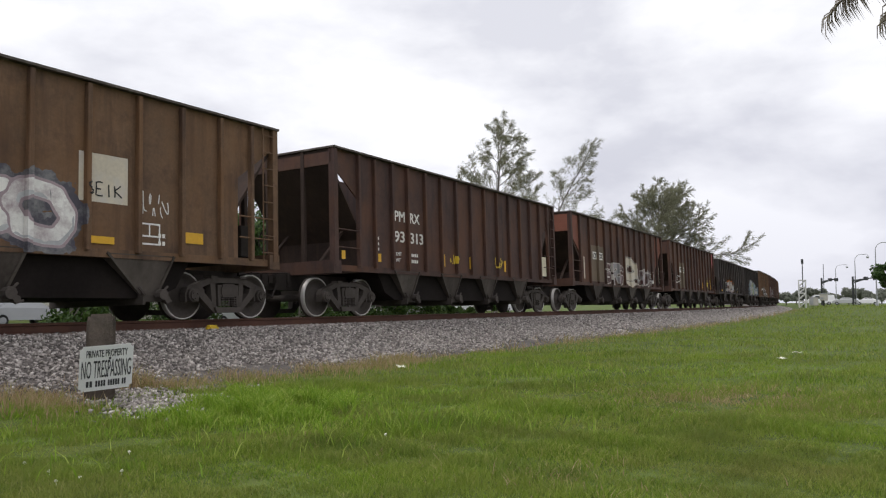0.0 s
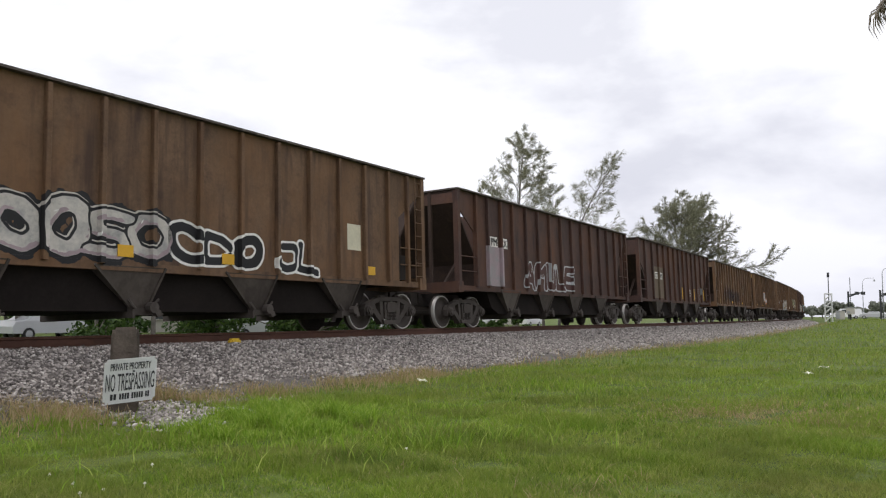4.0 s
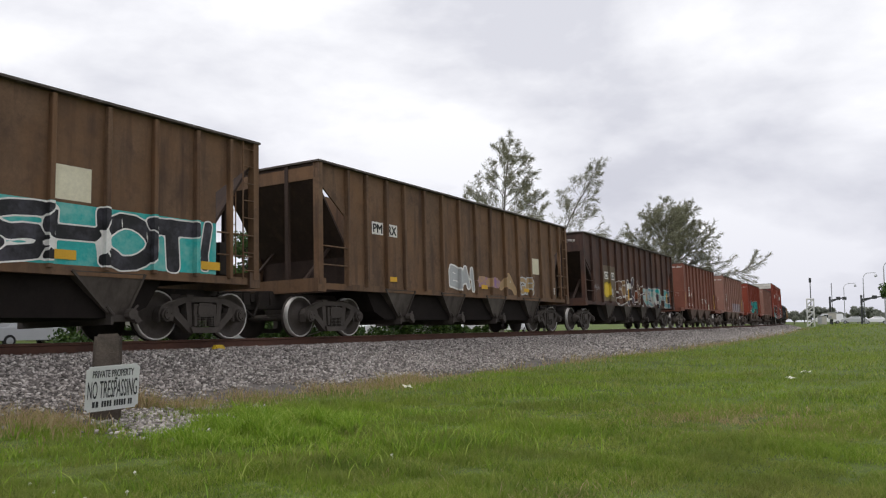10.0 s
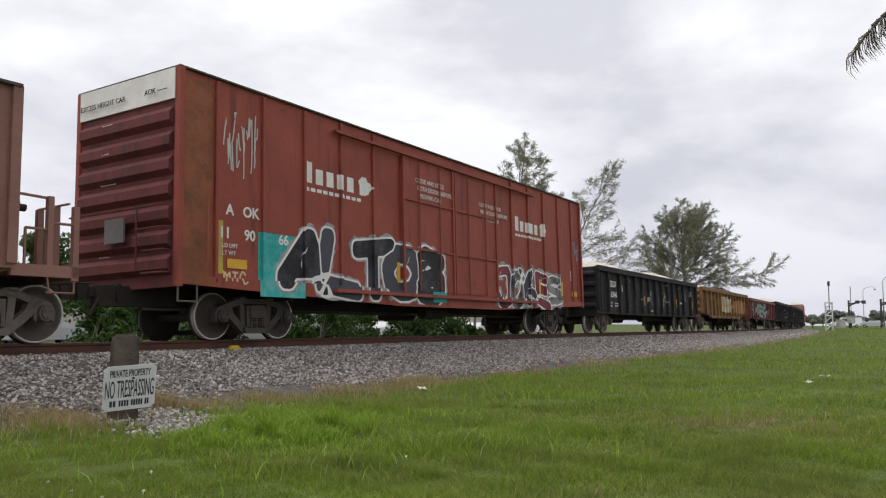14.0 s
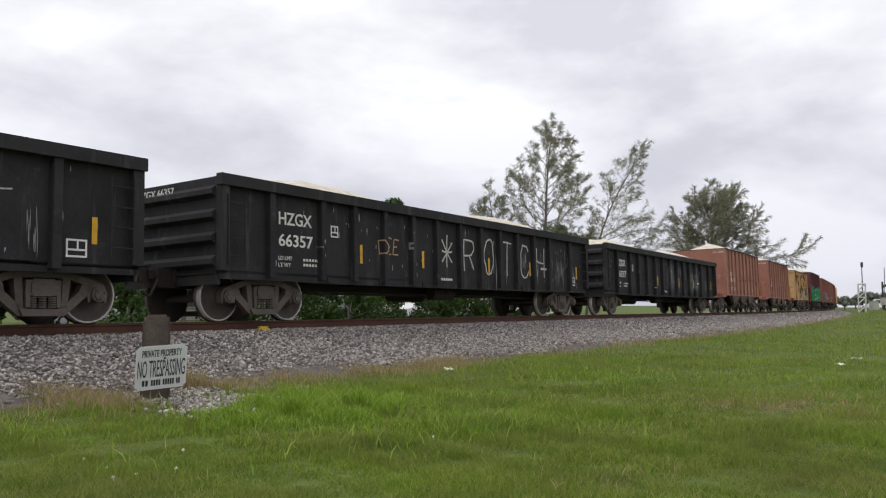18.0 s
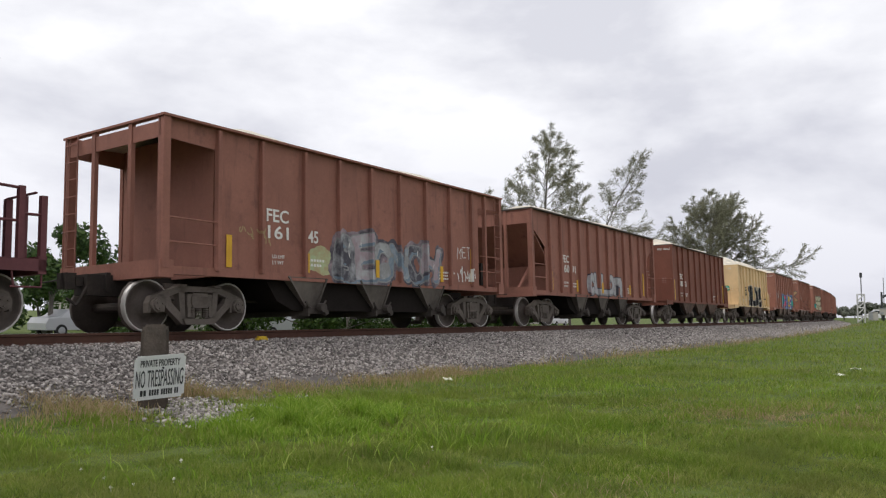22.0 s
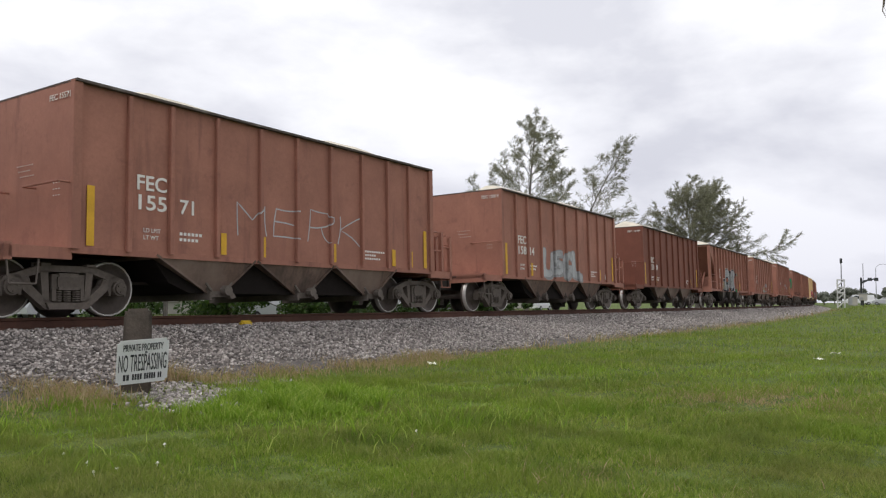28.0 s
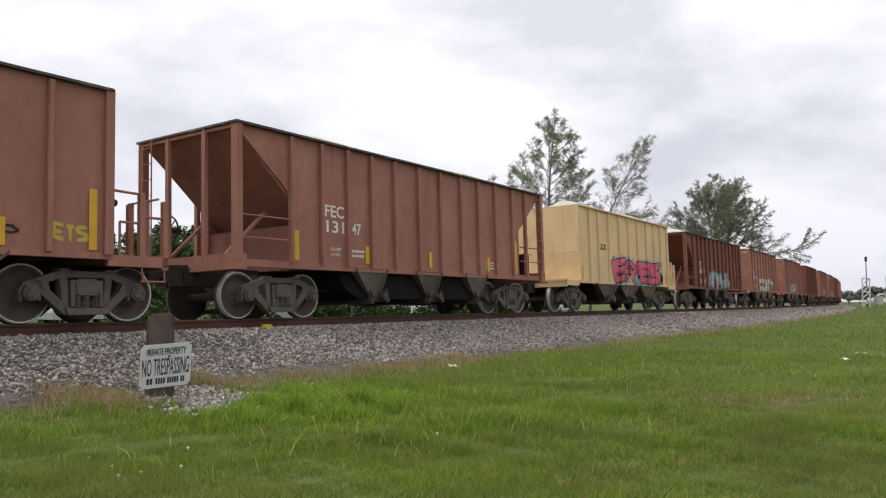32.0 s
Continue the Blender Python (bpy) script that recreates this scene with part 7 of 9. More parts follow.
def lawn():
    bm = bmesh.new()
    rings = [0.0, 1.5, 3, 4, 5, 6, 7, 8, 9, 10, 11, 12, 13.5, 15, 17, 19, 22, 25, 29, 34, 40, 47, 55, 65, 78, 92, 110, 130, 160, 200, 260, 350, 500, 800, 1400, 2600]
    count = 120
    grid = []
    for r in rings:
        row = []
        for k in range(count):
            a = 2 * math.pi * k / count
            x, y = r * math.sin(a), r * math.cos(a)
            row.append(bm.verts.new((x, y, height(x, y))))
        grid.append(row)
    for p, q in zip(grid, grid[1:]):
        for k in range(count):
            j = (k + 1) % count
            if p is grid[0]:
                if k % 1 == 0:
                    bm.faces.new((p[k], q[k], q[j]))
            else:
                bm.faces.new((p[k], q[k], q[j], p[j]))
    bmesh.ops.remove_doubles(bm, verts=grid[0], dist=0.001)
    return bm


ground = part("ground", lawn(), M_LAWN, smooth=True)
tagged(ground, "green lawn with gently uneven soil reaching to the horizon", "ground", kind="structure")
bed = part("ballast_bed", sweep([(4.9, -0.12), (4.15, 0.03), (1.75, 0.55), (1.5, 0.58), (-1.5, 0.58), (-1.75, 0.55), (-4.6, -0.4)], -160, 420, 4), M_BALLAST)
tagged(bed, "raised bed of grey crushed stone under the track", "ballast", kind="structure")
track = thing("railway_track", pose(0, 0, 0), "single railway track of rusty rails on weathered ties", "railway track", kind="structure")
for off, top in ((0.755, RAIL_TOP), (-0.755, RAIL_TOP - 1.51 * math.sin(radians(CANT)))):
    part("rail", sweep([(off - 0.036, top), (off + 0.036, top), (off + 0.036, top - 0.04), (off + 0.01, top - 0.05), (off + 0.01, top - 0.15), (off + 0.07, top - 0.175), (off - 0.07, top - 0.175), (off - 0.01, top - 0.15), (off - 0.01, top - 0.05), (off - 0.036, top - 0.04)], -160, 420, 4, True), M_RAIL, track)
    part("rail_head", sweep([(off - 0.030, top + 0.001), (off + 0.030, top + 0.001)], -160, 420, 4), M_TREAD, track, "bright worn running surface")


def tie_mesh():
    bm = boxes((-0.115, 0.115, -1.30, 1.30, -0.17, 0.0))
    bmesh.ops.bevel(bm, geom=bm.edges[:], offset=0.012, segments=1, affect="EDGES")
    return bm


def lay_ties():
    rnd = random.Random(4)
    for i in range(230):
        s = -12 + i * 0.53 + rnd.uniform(-0.04, 0.04)
        m = track_pose(s, rnd.uniform(-0.05, 0.05), RAIL_TOP - 0.178 - 0.755 * math.sin(radians(CANT)))
        t = m.translation
        piece("tie", "tie", tie_mesh, M_TIE, track, (t.x, t.y, t.z), (-CANT, 0, 90 - math.degrees(HEAD) + math.degrees(s / RADIUS) + rnd.uniform(-1, 1)))


def loose(name, verts, faces, mat, label, category, smooth=False):
    """Very many small pieces as one object."""
    me = bpy.data.meshes.new(name)
    verts, faces = np.asarray(verts, np.float32), np.asarray(faces, np.int32)
    me.vertices.add(len(verts)), me.loops.add(faces.size), me.polygons.add(len(faces))
    me.vertices.foreach_set("co", verts.ravel())
    me.loops.foreach_set("vertex_index", faces.ravel())
    me.polygons.foreach_set("loop_start", np.arange(0, faces.size, faces.shape[1], dtype=np.int32))
    me.update(calc_edges=True)
    me.materials.append(mat)
    return tagged(new(name, me), label, category, kind="stuff")


def scatter_stones(places, sizes, rng):
    """Angular stones: squashed, turned octahedra."""
    n = len(places)
    base = np.array([(1, 0, 0), (-1, 0, 0), (0, 1, 0), (0, -1, 0), (0, 0, 1), (0, 0, -1)], float)
    tri = np.array([(0, 2, 4), (2, 1, 4), (1, 3, 4), (3, 0, 4), (2, 0, 5), (1, 2, 5), (3, 1, 5), (0, 3, 5)])
    v = base[None] * rng.uniform(0.55, 1.25, (n, 6, 1)) + rng.normal(0, 0.22, (n, 6, 3))
    q = rng.normal(size=(n, 4))
    q /= np.linalg.norm(q, axis=1, keepdims=True)
    w, x, y, z = q.T
    rot = np.stack([1 - 2 * (y * y + z * z), 2 * (x * y - z * w), 2 * (x * z + y * w), 2 * (x * y + z * w), 1 - 2 * (x * x + z * z), 2 * (y * z - x * w), 2 * (x * z - y * w), 2 * (y * z + x * w), 1 - 2 * (x * x + y * y)], 1).reshape(n, 3, 3)
    v = np.einsum("nij,nkj->nki", rot, v) * sizes[:, None, None] * np.array((1, 1, 0.8)) + places[:, None, :]
    faces = (tri[None] + 6 * np.arange(n)[:, None, None]).reshape(-1, 3)
    return v.reshape(-1, 3), faces


def along_track(s, o, z):
    a = s / RADIUS
    c = np.array(CENTRE)
    al, aw = np.array(ALONG), np.array(AWAY)
    p = c[None] + (RADIUS + o)[:, None] * (np.sin(a)[:, None] * al[None] - np.cos(a)[:, None] * aw[None])
    p[:, 2] = z
    return p


def bank(o):
    """The bank's height at an offset."""
    return np.interp(o, (0, 1.5, 1.75, 4.15, 4.9, 6), (0.58, 0.58, 0.55, 0.03, -0.03, -0.03))


def ballast_stones():
    rng = np.random.default_rng(5)
    ps, ss = [], []
    for s0, s1, o0, o1, per, size in ((-3, 26, 0.85, 4.5, 420, 0.026), (26, 60, 1.0, 4.4, 170, 0.036), (60, 150, 1.0, 4.3, 48, 0.062)):
        n = int((s1 - s0) * (o1 - o0) * per)
        s, o = rng.uniform(s0, s1, n), rng.uniform(o0, o1, n)
        keep = o < 4.05 + 0.35 * np.sin(s * 0.9) * np.sin(s * 0.37 + 1) + rng.normal(0, 0.12, n)
        s, o = s[keep], o[keep]
        ps.append(along_track(s, o, bank(o) + rng.uniform(0, 0.02, len(s)))), ss.append(size * rng.uniform(0.6, 1.5, len(s)))
    for cx, cy, rx, ry, n in ((-2.95, 8.75, 0.75, 0.5, 600), (-2.6, 9.15, 0.65, 0.6, 480), (-2.65, 8.1, 0.42, 0.55, 260), (-3.3, 9.7, 0.7, 0.6, 400), (-2.9, 10.3, 0.8, 0.5, 300), (-3.5, 8.95, 0.5, 0.4, 220), (-0.83, 8.9, 0.25, 0.18, 40), (-4.1, 9.3, 0.6, 0.35, 120)):
        a, r = rng.uniform(0, 6.28, n), np.abs(rng.normal(0, 0.6, n))
        x, y = cx + rx * r * np.cos(a), cy + ry * r * np.sin(a)
        ps.append(np.c_[x, y, np.full(n, 0.012) + rng.uniform(0, 0.02, n)]), ss.append(0.026 * rng.uniform(0.6, 1.5, n))
    v, f = scatter_stones(np.concatenate(ps), np.concatenate(ss), rng)
    loose("ballast_stones", v, f, M_STONES, "angular grey crushed stones covering the bank", "gravel")


def blades(x, y, z, tall, wide, rng, lean=0.5):
    """Grass blades of two bent segments each."""
    n = len(x)
    a = rng.uniform(0, 6.28, n)
    d = np.c_[np.cos(a), np.sin(a), np.zeros(n)]
    b = rng.uniform(0, 6.28, n)
    out = np.c_[np.cos(b), np.sin(b), np.zeros(n)] * (rng.uniform(0.1, 1.0, n) * lean * tall)[:, None]
    p = np.c_[x, y, z]
    up = np.zeros((n, 3))
    up[:, 2] = tall
    w = (d * wide[:, None]) / 2
    mid = p + up * 0.6 + out * 0.35
    v = np.stack([p - w, p + w, mid + w * 0.7, mid - w * 0.7, p + up + out], 1)
    k = 5 * np.arange(n)[:, None]
    f = np.concatenate([k + np.array([[0, 1, 2]]), k + np.array([[0, 2, 3]]), k + np.array([[3, 2, 4]])], 0)
    return v.reshape(-1, 3), f


def grass_field(name, rng, areas, mat, label, tall, wide, keep=None, lean=0.5):
    xs, ys, ts, ws = [], [], [], []
    for r0, r1, b0, b1, n, k in areas:
        r = np.sqrt(rng.uniform(r0 * r0, r1 * r1, n))
        b = np.radians(rng.uniform(b0, b1, n))
        xs.append(r * np.sin(b)), ys.append(r * np.cos(b)), ts.append(tall * k ** 0.65 * rng.uniform(0.5, 1.4, n)), ws.append(wide * k * rng.uniform(0.6, 1.3, n))
    x, y, t, w = (np.concatenate(q) for q in (xs, ys, ts, ws))
    dx, dy = x - CENTRE.x, y - CENTRE.y
    o = np.hypot(dx, dy) - RADIUS
    s = RADIUS * np.arctan2(dx * ALONG.x + dy * ALONG.y, -(dx * AWAY.x + dy * AWAY.y))
    ok = keep(x, y, s, o, rng)
    x, y, t, w = x[ok], y[ok], t[ok], w[ok]
    t = t * np.clip(1 + 0.5 * clumpy(x, y, 2.3, 4.0) + 0.35 * clumpy(x, y, 6.1, 2.0) + 0.3 * clumpy(x, y, 0.7, 1.0), 0.3, 2.3)
    z = np.array([height(a, c) for a, c in zip(x, y)]) - 0.01
    v, f = blades(x, y, z, t, w, rng, lean)
    return loose(name, v, f, mat, label, "grass")


def clumpy(x, y, k, seed):
    return np.sin(x * k + seed) * np.sin(y * k * 1.3 + seed * 2.1) + 0.6 * np.sin(x * k * 2.7 - seed) * np.sin(y * k * 2.2 + seed * 0.7)


def bare(x, y):
    """Thin or stony spots in the lawn."""
    hit = np.zeros(len(x), bool)
    for cx, cy, rx, ry in ((-2.95, 8.75, 0.78, 0.48), (-2.6, 9.15, 0.7, 0.5), (-2.65, 8.15, 0.36, 0.55), (-3.25, 9.65, 0.6, 0.55), (-0.83, 8.9, 0.2, 0.13)):
        hit |= ((x - cx) / rx) ** 2 + ((y - cy) / ry) ** 2 < 0.8 + 0.5 * np.sin(x * 7) * np.sin(y * 9)
    return hit


def lawns():
    rng = np.random.default_rng(8)
    view = (-31, 34)

    def green(x, y, s, o, r):
        return (o > 4.95 + 0.3 * np.sin(s * 0.7) + 0.25 * np.exp(-((s - 3.0) / 3.0) ** 2) + r.normal(0, 0.3, len(x))) & (~bare(x, y) | (r.random(len(x)) < 0.15)) & (r.random(len(x)) > 1.1 * (np.exp(-(((x - 3.8) / 1.5) ** 2 + ((y - 9.2) / 1.0) ** 2)) + 0.7 * np.exp(-(((x - 1.15) / 0.5) ** 2 + ((y - 5.0) / 0.5) ** 2))) * (0.75 + 0.4 * clumpy(x, y, 3.1, 0.4)))

    grass_field("lawn_grass", rng, ((0.2, 3, 34, 329, 6000, 0.8), (0.2, 2.2, *view, 4000, 0.6), (3, 12, 34, 329, 9000, 1.5), (2.2, 4, *view, 30000, 0.6), (4, 7, *view, 115000, 0.75), (7, 11, *view, 120000, 1.0), (11, 18, *view, 65000, 1.25), (18, 32, *view, 45000, 1.9), (32, 60, -5, 34, 22000, 2.8), (60, 130, 10, 34, 15000, 4.5)), M_GRASS, "mown green lawn grass with a few longer tufts", 0.058, 0.0085, green, 1.25)

    def lush(x, y, s, o, r):
        near = np.zeros(len(x))
        for cx, cy, rx, ry, k in ((-1.65, 8.3, 0.8, 0.75, 2.6), (-0.6, 9.3, 0.8, 0.5, 0.9), (0.8, 9.6, 1.0, 0.7, 0.4), (-4.4, 7.6, 0.9, 0.6, 0.5), (1.6, 12, 0.9, 0.9, 0.35), (3.2, 12.5, 1.5, 0.8, 0.25), (0.4, 7.4, 1.4, 0.7, 0.4), (5.2, 12.0, 1.6, 0.9, 0.15), (4.0, 8.2, 1.0, 0.6, 0.12), (-2.9, 6.7, 1.4, 0.6, 0.4), (-0.9, 6.9, 1.3, 0.6, 0.45), (-1.8, 5.6, 1.0, 0.5, 0.16)):
            near += k * np.exp(-(((x - cx) / rx) ** 2 + ((y - cy) / ry) ** 2))
        return (o > 4.9) & (r.random(len(x)) < near * (0.45 + 0.55 * clumpy(x, y, 5.0, 1.0))) & ~bare(x, y)

    grass_field("lush_grass", rng, ((5, 16, -31, 34, 130000, 1.0), (7.4, 9.8, -20, -4, 24000, 1.15)), M_BRIGHT, "taller bright green tufts in the lawn", 0.115, 0.011, lush, 1.3)

    def dry(x, y, s, o, r):
        left = 1 + 0.9 * np.exp(-((s - 2.0) / 4.5) ** 2)
        thick = np.exp(-((o - 4.55) / (0.55 * left)) ** 2) * (0.55 + 0.45 * clumpy(s, o * 0.5, 1.3, 3.0)) * left
        return (r.random(len(x)) < thick * np.clip(0.5 + 0.5 * clumpy(x, y, 2.6, 1.0), 0.12, 1)) & ~bare(x, y)

    grass_field("dry_grass", rng, ((7.5, 16, -31, 15, 190000, 1.0), (16, 45, -2, 26, 90000, 1.5), (45, 120, 12, 28, 50000, 3.0)), M_DRY, "dry brown weeds along the foot of the bank", 0.12, 0.011, dry, 1.0)

    def straw(x, y, s, o, r):
        worn = 1.4 * np.exp(-(((x - 3.8) / 1.5) ** 2 + ((y - 9.2) / 1.0) ** 2)) + 0.5 * np.exp(-(((x - 3.4) / 0.9) ** 2 + ((y - 7.9) / 0.5) ** 2)) + np.exp(-(((x - 1.15) / 0.55) ** 2 + ((y - 5.0) / 0.55) ** 2)) + 0.4 * np.clip(clumpy(x, y, 0.9, 5.0) - 0.4, 0, 1)
        return (o > 5) & (r.random(len(x)) < 0.55 * worn * (0.6 + 0.5 * clumpy(x, y, 4.0, 2.0)))

    grass_field("straw_grass", rng, ((8, 11.5, 13, 33, 14000, 0.9), (4, 11, *view, 60000, 0.8), (11, 22, *view, 30000, 1.2)), M_DRY, "thin dry straw in worn parts of the lawn", 0.06, 0.010, straw, 1.5)


def clover_flowers():
    """Small white flower heads in the near lawn."""
    rnd = random.Random(12)
    spots = [(-2.32, 5.23), (-2.05, 5.05), (-2.03, 5.84), (-1.85, 5.2), (-2.15, 4.95), (-0.2, 6.6), (-2.6, 5.5)]
    for x, y in spots:
        ob = piece("clover_flower", "flower", blossom, M_FLOWER, None, (x, y, height(x, y)), (rnd.uniform(-15, 15), rnd.uniform(-15, 15), rnd.uniform(0, 360)))
        tagged(ob, "small white clover flower in the lawn", "flower", "clover flowers")
    for x, y in ((8.39, 16.89), (-0.17, 13.41), (7.2, 15.1)):
        ob = piece("litter_scrap", "scrap", scrap, M_FLOWER, None, (x, y, height(x, y) + 0.05), (10, 5, rnd.uniform(0, 360)))
        tagged(ob, "white scrap of litter lying in the grass", "litter", "litter scraps")


def blossom():
    bm = rods(0.003, ((0, 0, 0), (0, 0, 0.035)), sides=4)
    for k in range(5):
        a = 2 * math.pi * k / 5
        c = bmesh.ops.create_icosphere(bm, subdivisions=1, radius=0.006)
        bmesh.ops.translate(bm, verts=c["verts"], vec=(0.006 * math.cos(a), 0.006 * math.sin(a), 0.036 + 0.006 * (k % 2)))
    return bm


def scrap():
    bm = bmesh.new()
    vs = [[bm.verts.new((x * 0.05, y * 0.04, 0.02 * math.sin(x * 1.7 + y))) for y in range(-1, 2)] for x in range(-2, 3)]
    for a, c in zip(vs, vs[1:]):
        for j in range(2):
            bm.faces.new((a[j], c[j], c[j + 1], a[j + 1]))
    r = bmesh.ops.extrude_face_region(bm, geom=bm.faces[:])
    bmesh.ops.translate(bm, verts=[v for v in r["geom"] if isinstance(v, bmesh.types.BMVert)], vec=(0, 0, 0.006))
    return bm

# ---- the notice and its post ----
M_CONCRETE = material("weathered_concrete", (0.105, 0.085, 0.070), 0.95, vary=0.3, scale=7, second=(0.05, 0.045, 0.04), amount=0.5, streak=0.4, bump=0.8, bump_scale=30)
M_SIGN = material("enamelled_white_sheet", (0.62, 0.63, 0.62), 0.45, vary=0.08, scale=10, second=(0.40, 0.38, 0.34), amount=0.15)
M_INK = material("black_sign_ink", (0.035, 0.037, 0.04), 0.6, vary=0.1)


def notice():
    post = thing("sign_post", pose(-3.49, 9.03, 0, 0, 0, 21), "old square concrete post standing in gravel", "post")
    bm = bmesh.new()
    ring = [(-0.17, -0.1), (0.17, -0.1), (0.17, 0.1), (-0.17, 0.1)]
    levels = [(-0.2, 1.0), (0.3, 0.96), (0.7, 0.9), (0.93, 0.86), (0.985, 0.78)]
    rows = [[bm.verts.new((x * k + 0.012 * noise.noise((x * 9, y * 9, z * 4)), y * k, z + (0.015 * noise.noise((x * 20, y * 20, 5)) if z > 0.9 else 0))) for x, y in ring] for z, k in levels]
    for a, c in zip(rows, rows[1:]):
        for i in range(4):
            bm.faces.new((a[i], a[(i + 1) % 4], c[(i + 1) % 4], c[i]))
    bm.faces.new(rows[-1]), bm.faces.new(rows[0][::-1])
    bmesh.ops.bevel(bm, geom=bm.edges[:], offset=0.03, segments=2, affect="EDGES")
    part("shaft", bm, M_CONCRETE, post)
    part("worn_plate", boxes((0.02, 0.085, -0.104, -0.085, 0.70, 0.775)), M_CONCRETE, post, "small pale painted square")
    b = radians(-20.736)
    sign = thing("warning_sign", pose(9.3 * math.sin(b), 9.3 * math.cos(b), 1.13 - 0.7196, 98.4, -2.6, 45.3), "white metal sign with black lettering fixed to a concrete post", "sign")
    w, h = 0.583, 0.486
    bm = boxes((-w / 2, w / 2, -h / 2, h / 2, -0.004, 0.004))
    bmesh.ops.bevel(bm, geom=[e for e in bm.edges if abs(e.verts[0].co.z - e.verts[1].co.z) > 0.005], offset=0.03, segments=3, affect="EDGES")
    part("plate", bm, M_SIGN, sign)

    def line(text, x0, x1, y0, tall, fat):
        me = text_mesh(text, 0.1, fat)
        co = np.array([v.co[:2] for v in me.vertices])
        ob = new("lettering", me)
        ob.material_slots[0].link, ob.material_slots[0].material = "OBJECT", M_INK
        ob.parent = sign
        sx, sy = (x1 - x0) / (co[:, 0].max() - co[:, 0].min()), tall / (co[:, 1].max() - co[:, 1].min())
        ob.matrix_basis = Matrix.LocRotScale((x0 - co[:, 0].min() * sx, y0 - co[:, 1].min() * sy, 0.006), None, (sx, sy, 0.5))
        tagged(ob, "black printed lettering")

    line("PRIVATE PROPERTY", -0.225, 0.225, 0.12, 0.078, 0.001)
    line("NO TRESPASSING", -0.27, 0.27, -0.105, 0.19, 0.0)
    bars_ = [(-0.215 + a, -0.215 + a + w_) for a, w_ in ((0, 0.075), (0.10, 0.115), (0.235, 0.135), (0.39, 0.05))]
    for a, c in bars_:
        n = max(2, round((c - a) / 0.03))
        for i in range(n):
            x = a + (c - a) * i / n
            part("letter_bar", boxes((x, x + (c - a) / n * 0.74, -0.20, -0.135, 0.0045, 0.006)), M_INK, sign)
    part("bolt", lathe([(-0.004, 0.012), (0.006, 0.012), (0.01, 0.006)], 10), M_INK, sign, at=(0.03, 0.10, 0.008), turn=(90, 0, 0))
    part("bolt", lathe([(-0.004, 0.009), (0.006, 0.009), (0.01, 0.005)], 10), M_INK, sign, at=(0.01, -0.09, 0.008), turn=(90, 0, 0))
    part("bracket", boxes((-0.05, 0.05, -0.18, 0.18, -0.16, -0.004)), M_CONCRETE, sign, "dark timber packing behind the plate")

    lub = thing("rail_marker", track_pose(10.5, 1.32, 0.555), "yellow painted marker block beside the rail", "marker")
    bm = boxes((-0.13, 0.13, -0.07, 0.07, 0.0, 0.12))
    bmesh.ops.bevel(bm, geom=bm.edges[:], offset=0.035, segments=2, affect="EDGES")
    part("block", bm, material("chipped_yellow_paint", (0.58, 0.40, 0.03), 0.7, vary=0.2, scale=12, second=(0.12, 0.09, 0.05), amount=0.35), lub)
    part("foot", boxes((-0.2, 0.2, -0.05, 0.05, -0.06, 0.02)), M_RAIL, lub)


# ---- trees ----
M_BARK = material("grey_brown_bark", (0.15, 0.135, 0.12), 0.95, vary=0.3, scale=4, bump=0.6)
M_PINE = island("grey_green_needles", [(0.17, 0.172, 0.115), (0.22, 0.222, 0.15), (0.27, 0.268, 0.185), (0.33, 0.325, 0.235)], 0.8, 0.2, through_=0.55)
M_LEAF = island("dark_green_leaves", [(0.020, 0.045, 0.010), (0.035, 0.075, 0.015), (0.055, 0.105, 0.022), (0.085, 0.14, 0.03)], 0.55, 0.35, through_=0.2)
M_HEDGE = island("hedge_leaves", [(0.018, 0.035, 0.008), (0.03, 0.062, 0.012), (0.05, 0.095, 0.018), (0.08, 0.125, 0.026)], 0.6, 0.25, through_=0.25)
# leaf green lightened and greyed: distance haze mixed into the colour
M_DISTANT = island("haze_paled_foliage", [(0.20, 0.215, 0.175), (0.235, 0.25, 0.205), (0.27, 0.285, 0.235), (0.30, 0.315, 0.27)], 0.8, 0.1, through_=0.45)


def needles(points, dirs, rng, per, length, wide):
    """Slim drooping needle sprays along twigs, each a bent blade."""
    p, d = np.repeat(points, per, 0), np.repeat(dirs, per, 0)
    n = len(p)
    p = p + rng.normal(0, 0.05, (n, 3))
    d = d + rng.normal(0, 0.34, (n, 3)) + np.array((0.12, 0, -0.12))
    d /= np.linalg.norm(d, axis=1, keepdims=True)
    side = np.cross(d, rng.normal(size=(n, 3)))
    side /= np.linalg.norm(side, axis=1, keepdims=True)
    ln = length * rng.uniform(0.5, 1.3, n)[:, None]
    w = side * (wide * rng.uniform(0.6, 1.3, n))[:, None]
    tip = p + d * ln + np.array((0, 0, -0.10)) * ln
    v = np.stack([p - w / 2, p + w / 2, p + d * ln * 0.55 + w * 0.4, p + d * ln * 0.55 - w * 0.4, tip], 1).reshape(-1, 3)
    k = 5 * np.arange(n)[:, None]
    f = np.concatenate([k + np.array([[0, 1, 2]]), k + np.array([[0, 2, 3]]), k + np.array([[3, 2, 4]])], 0)
    return v, f


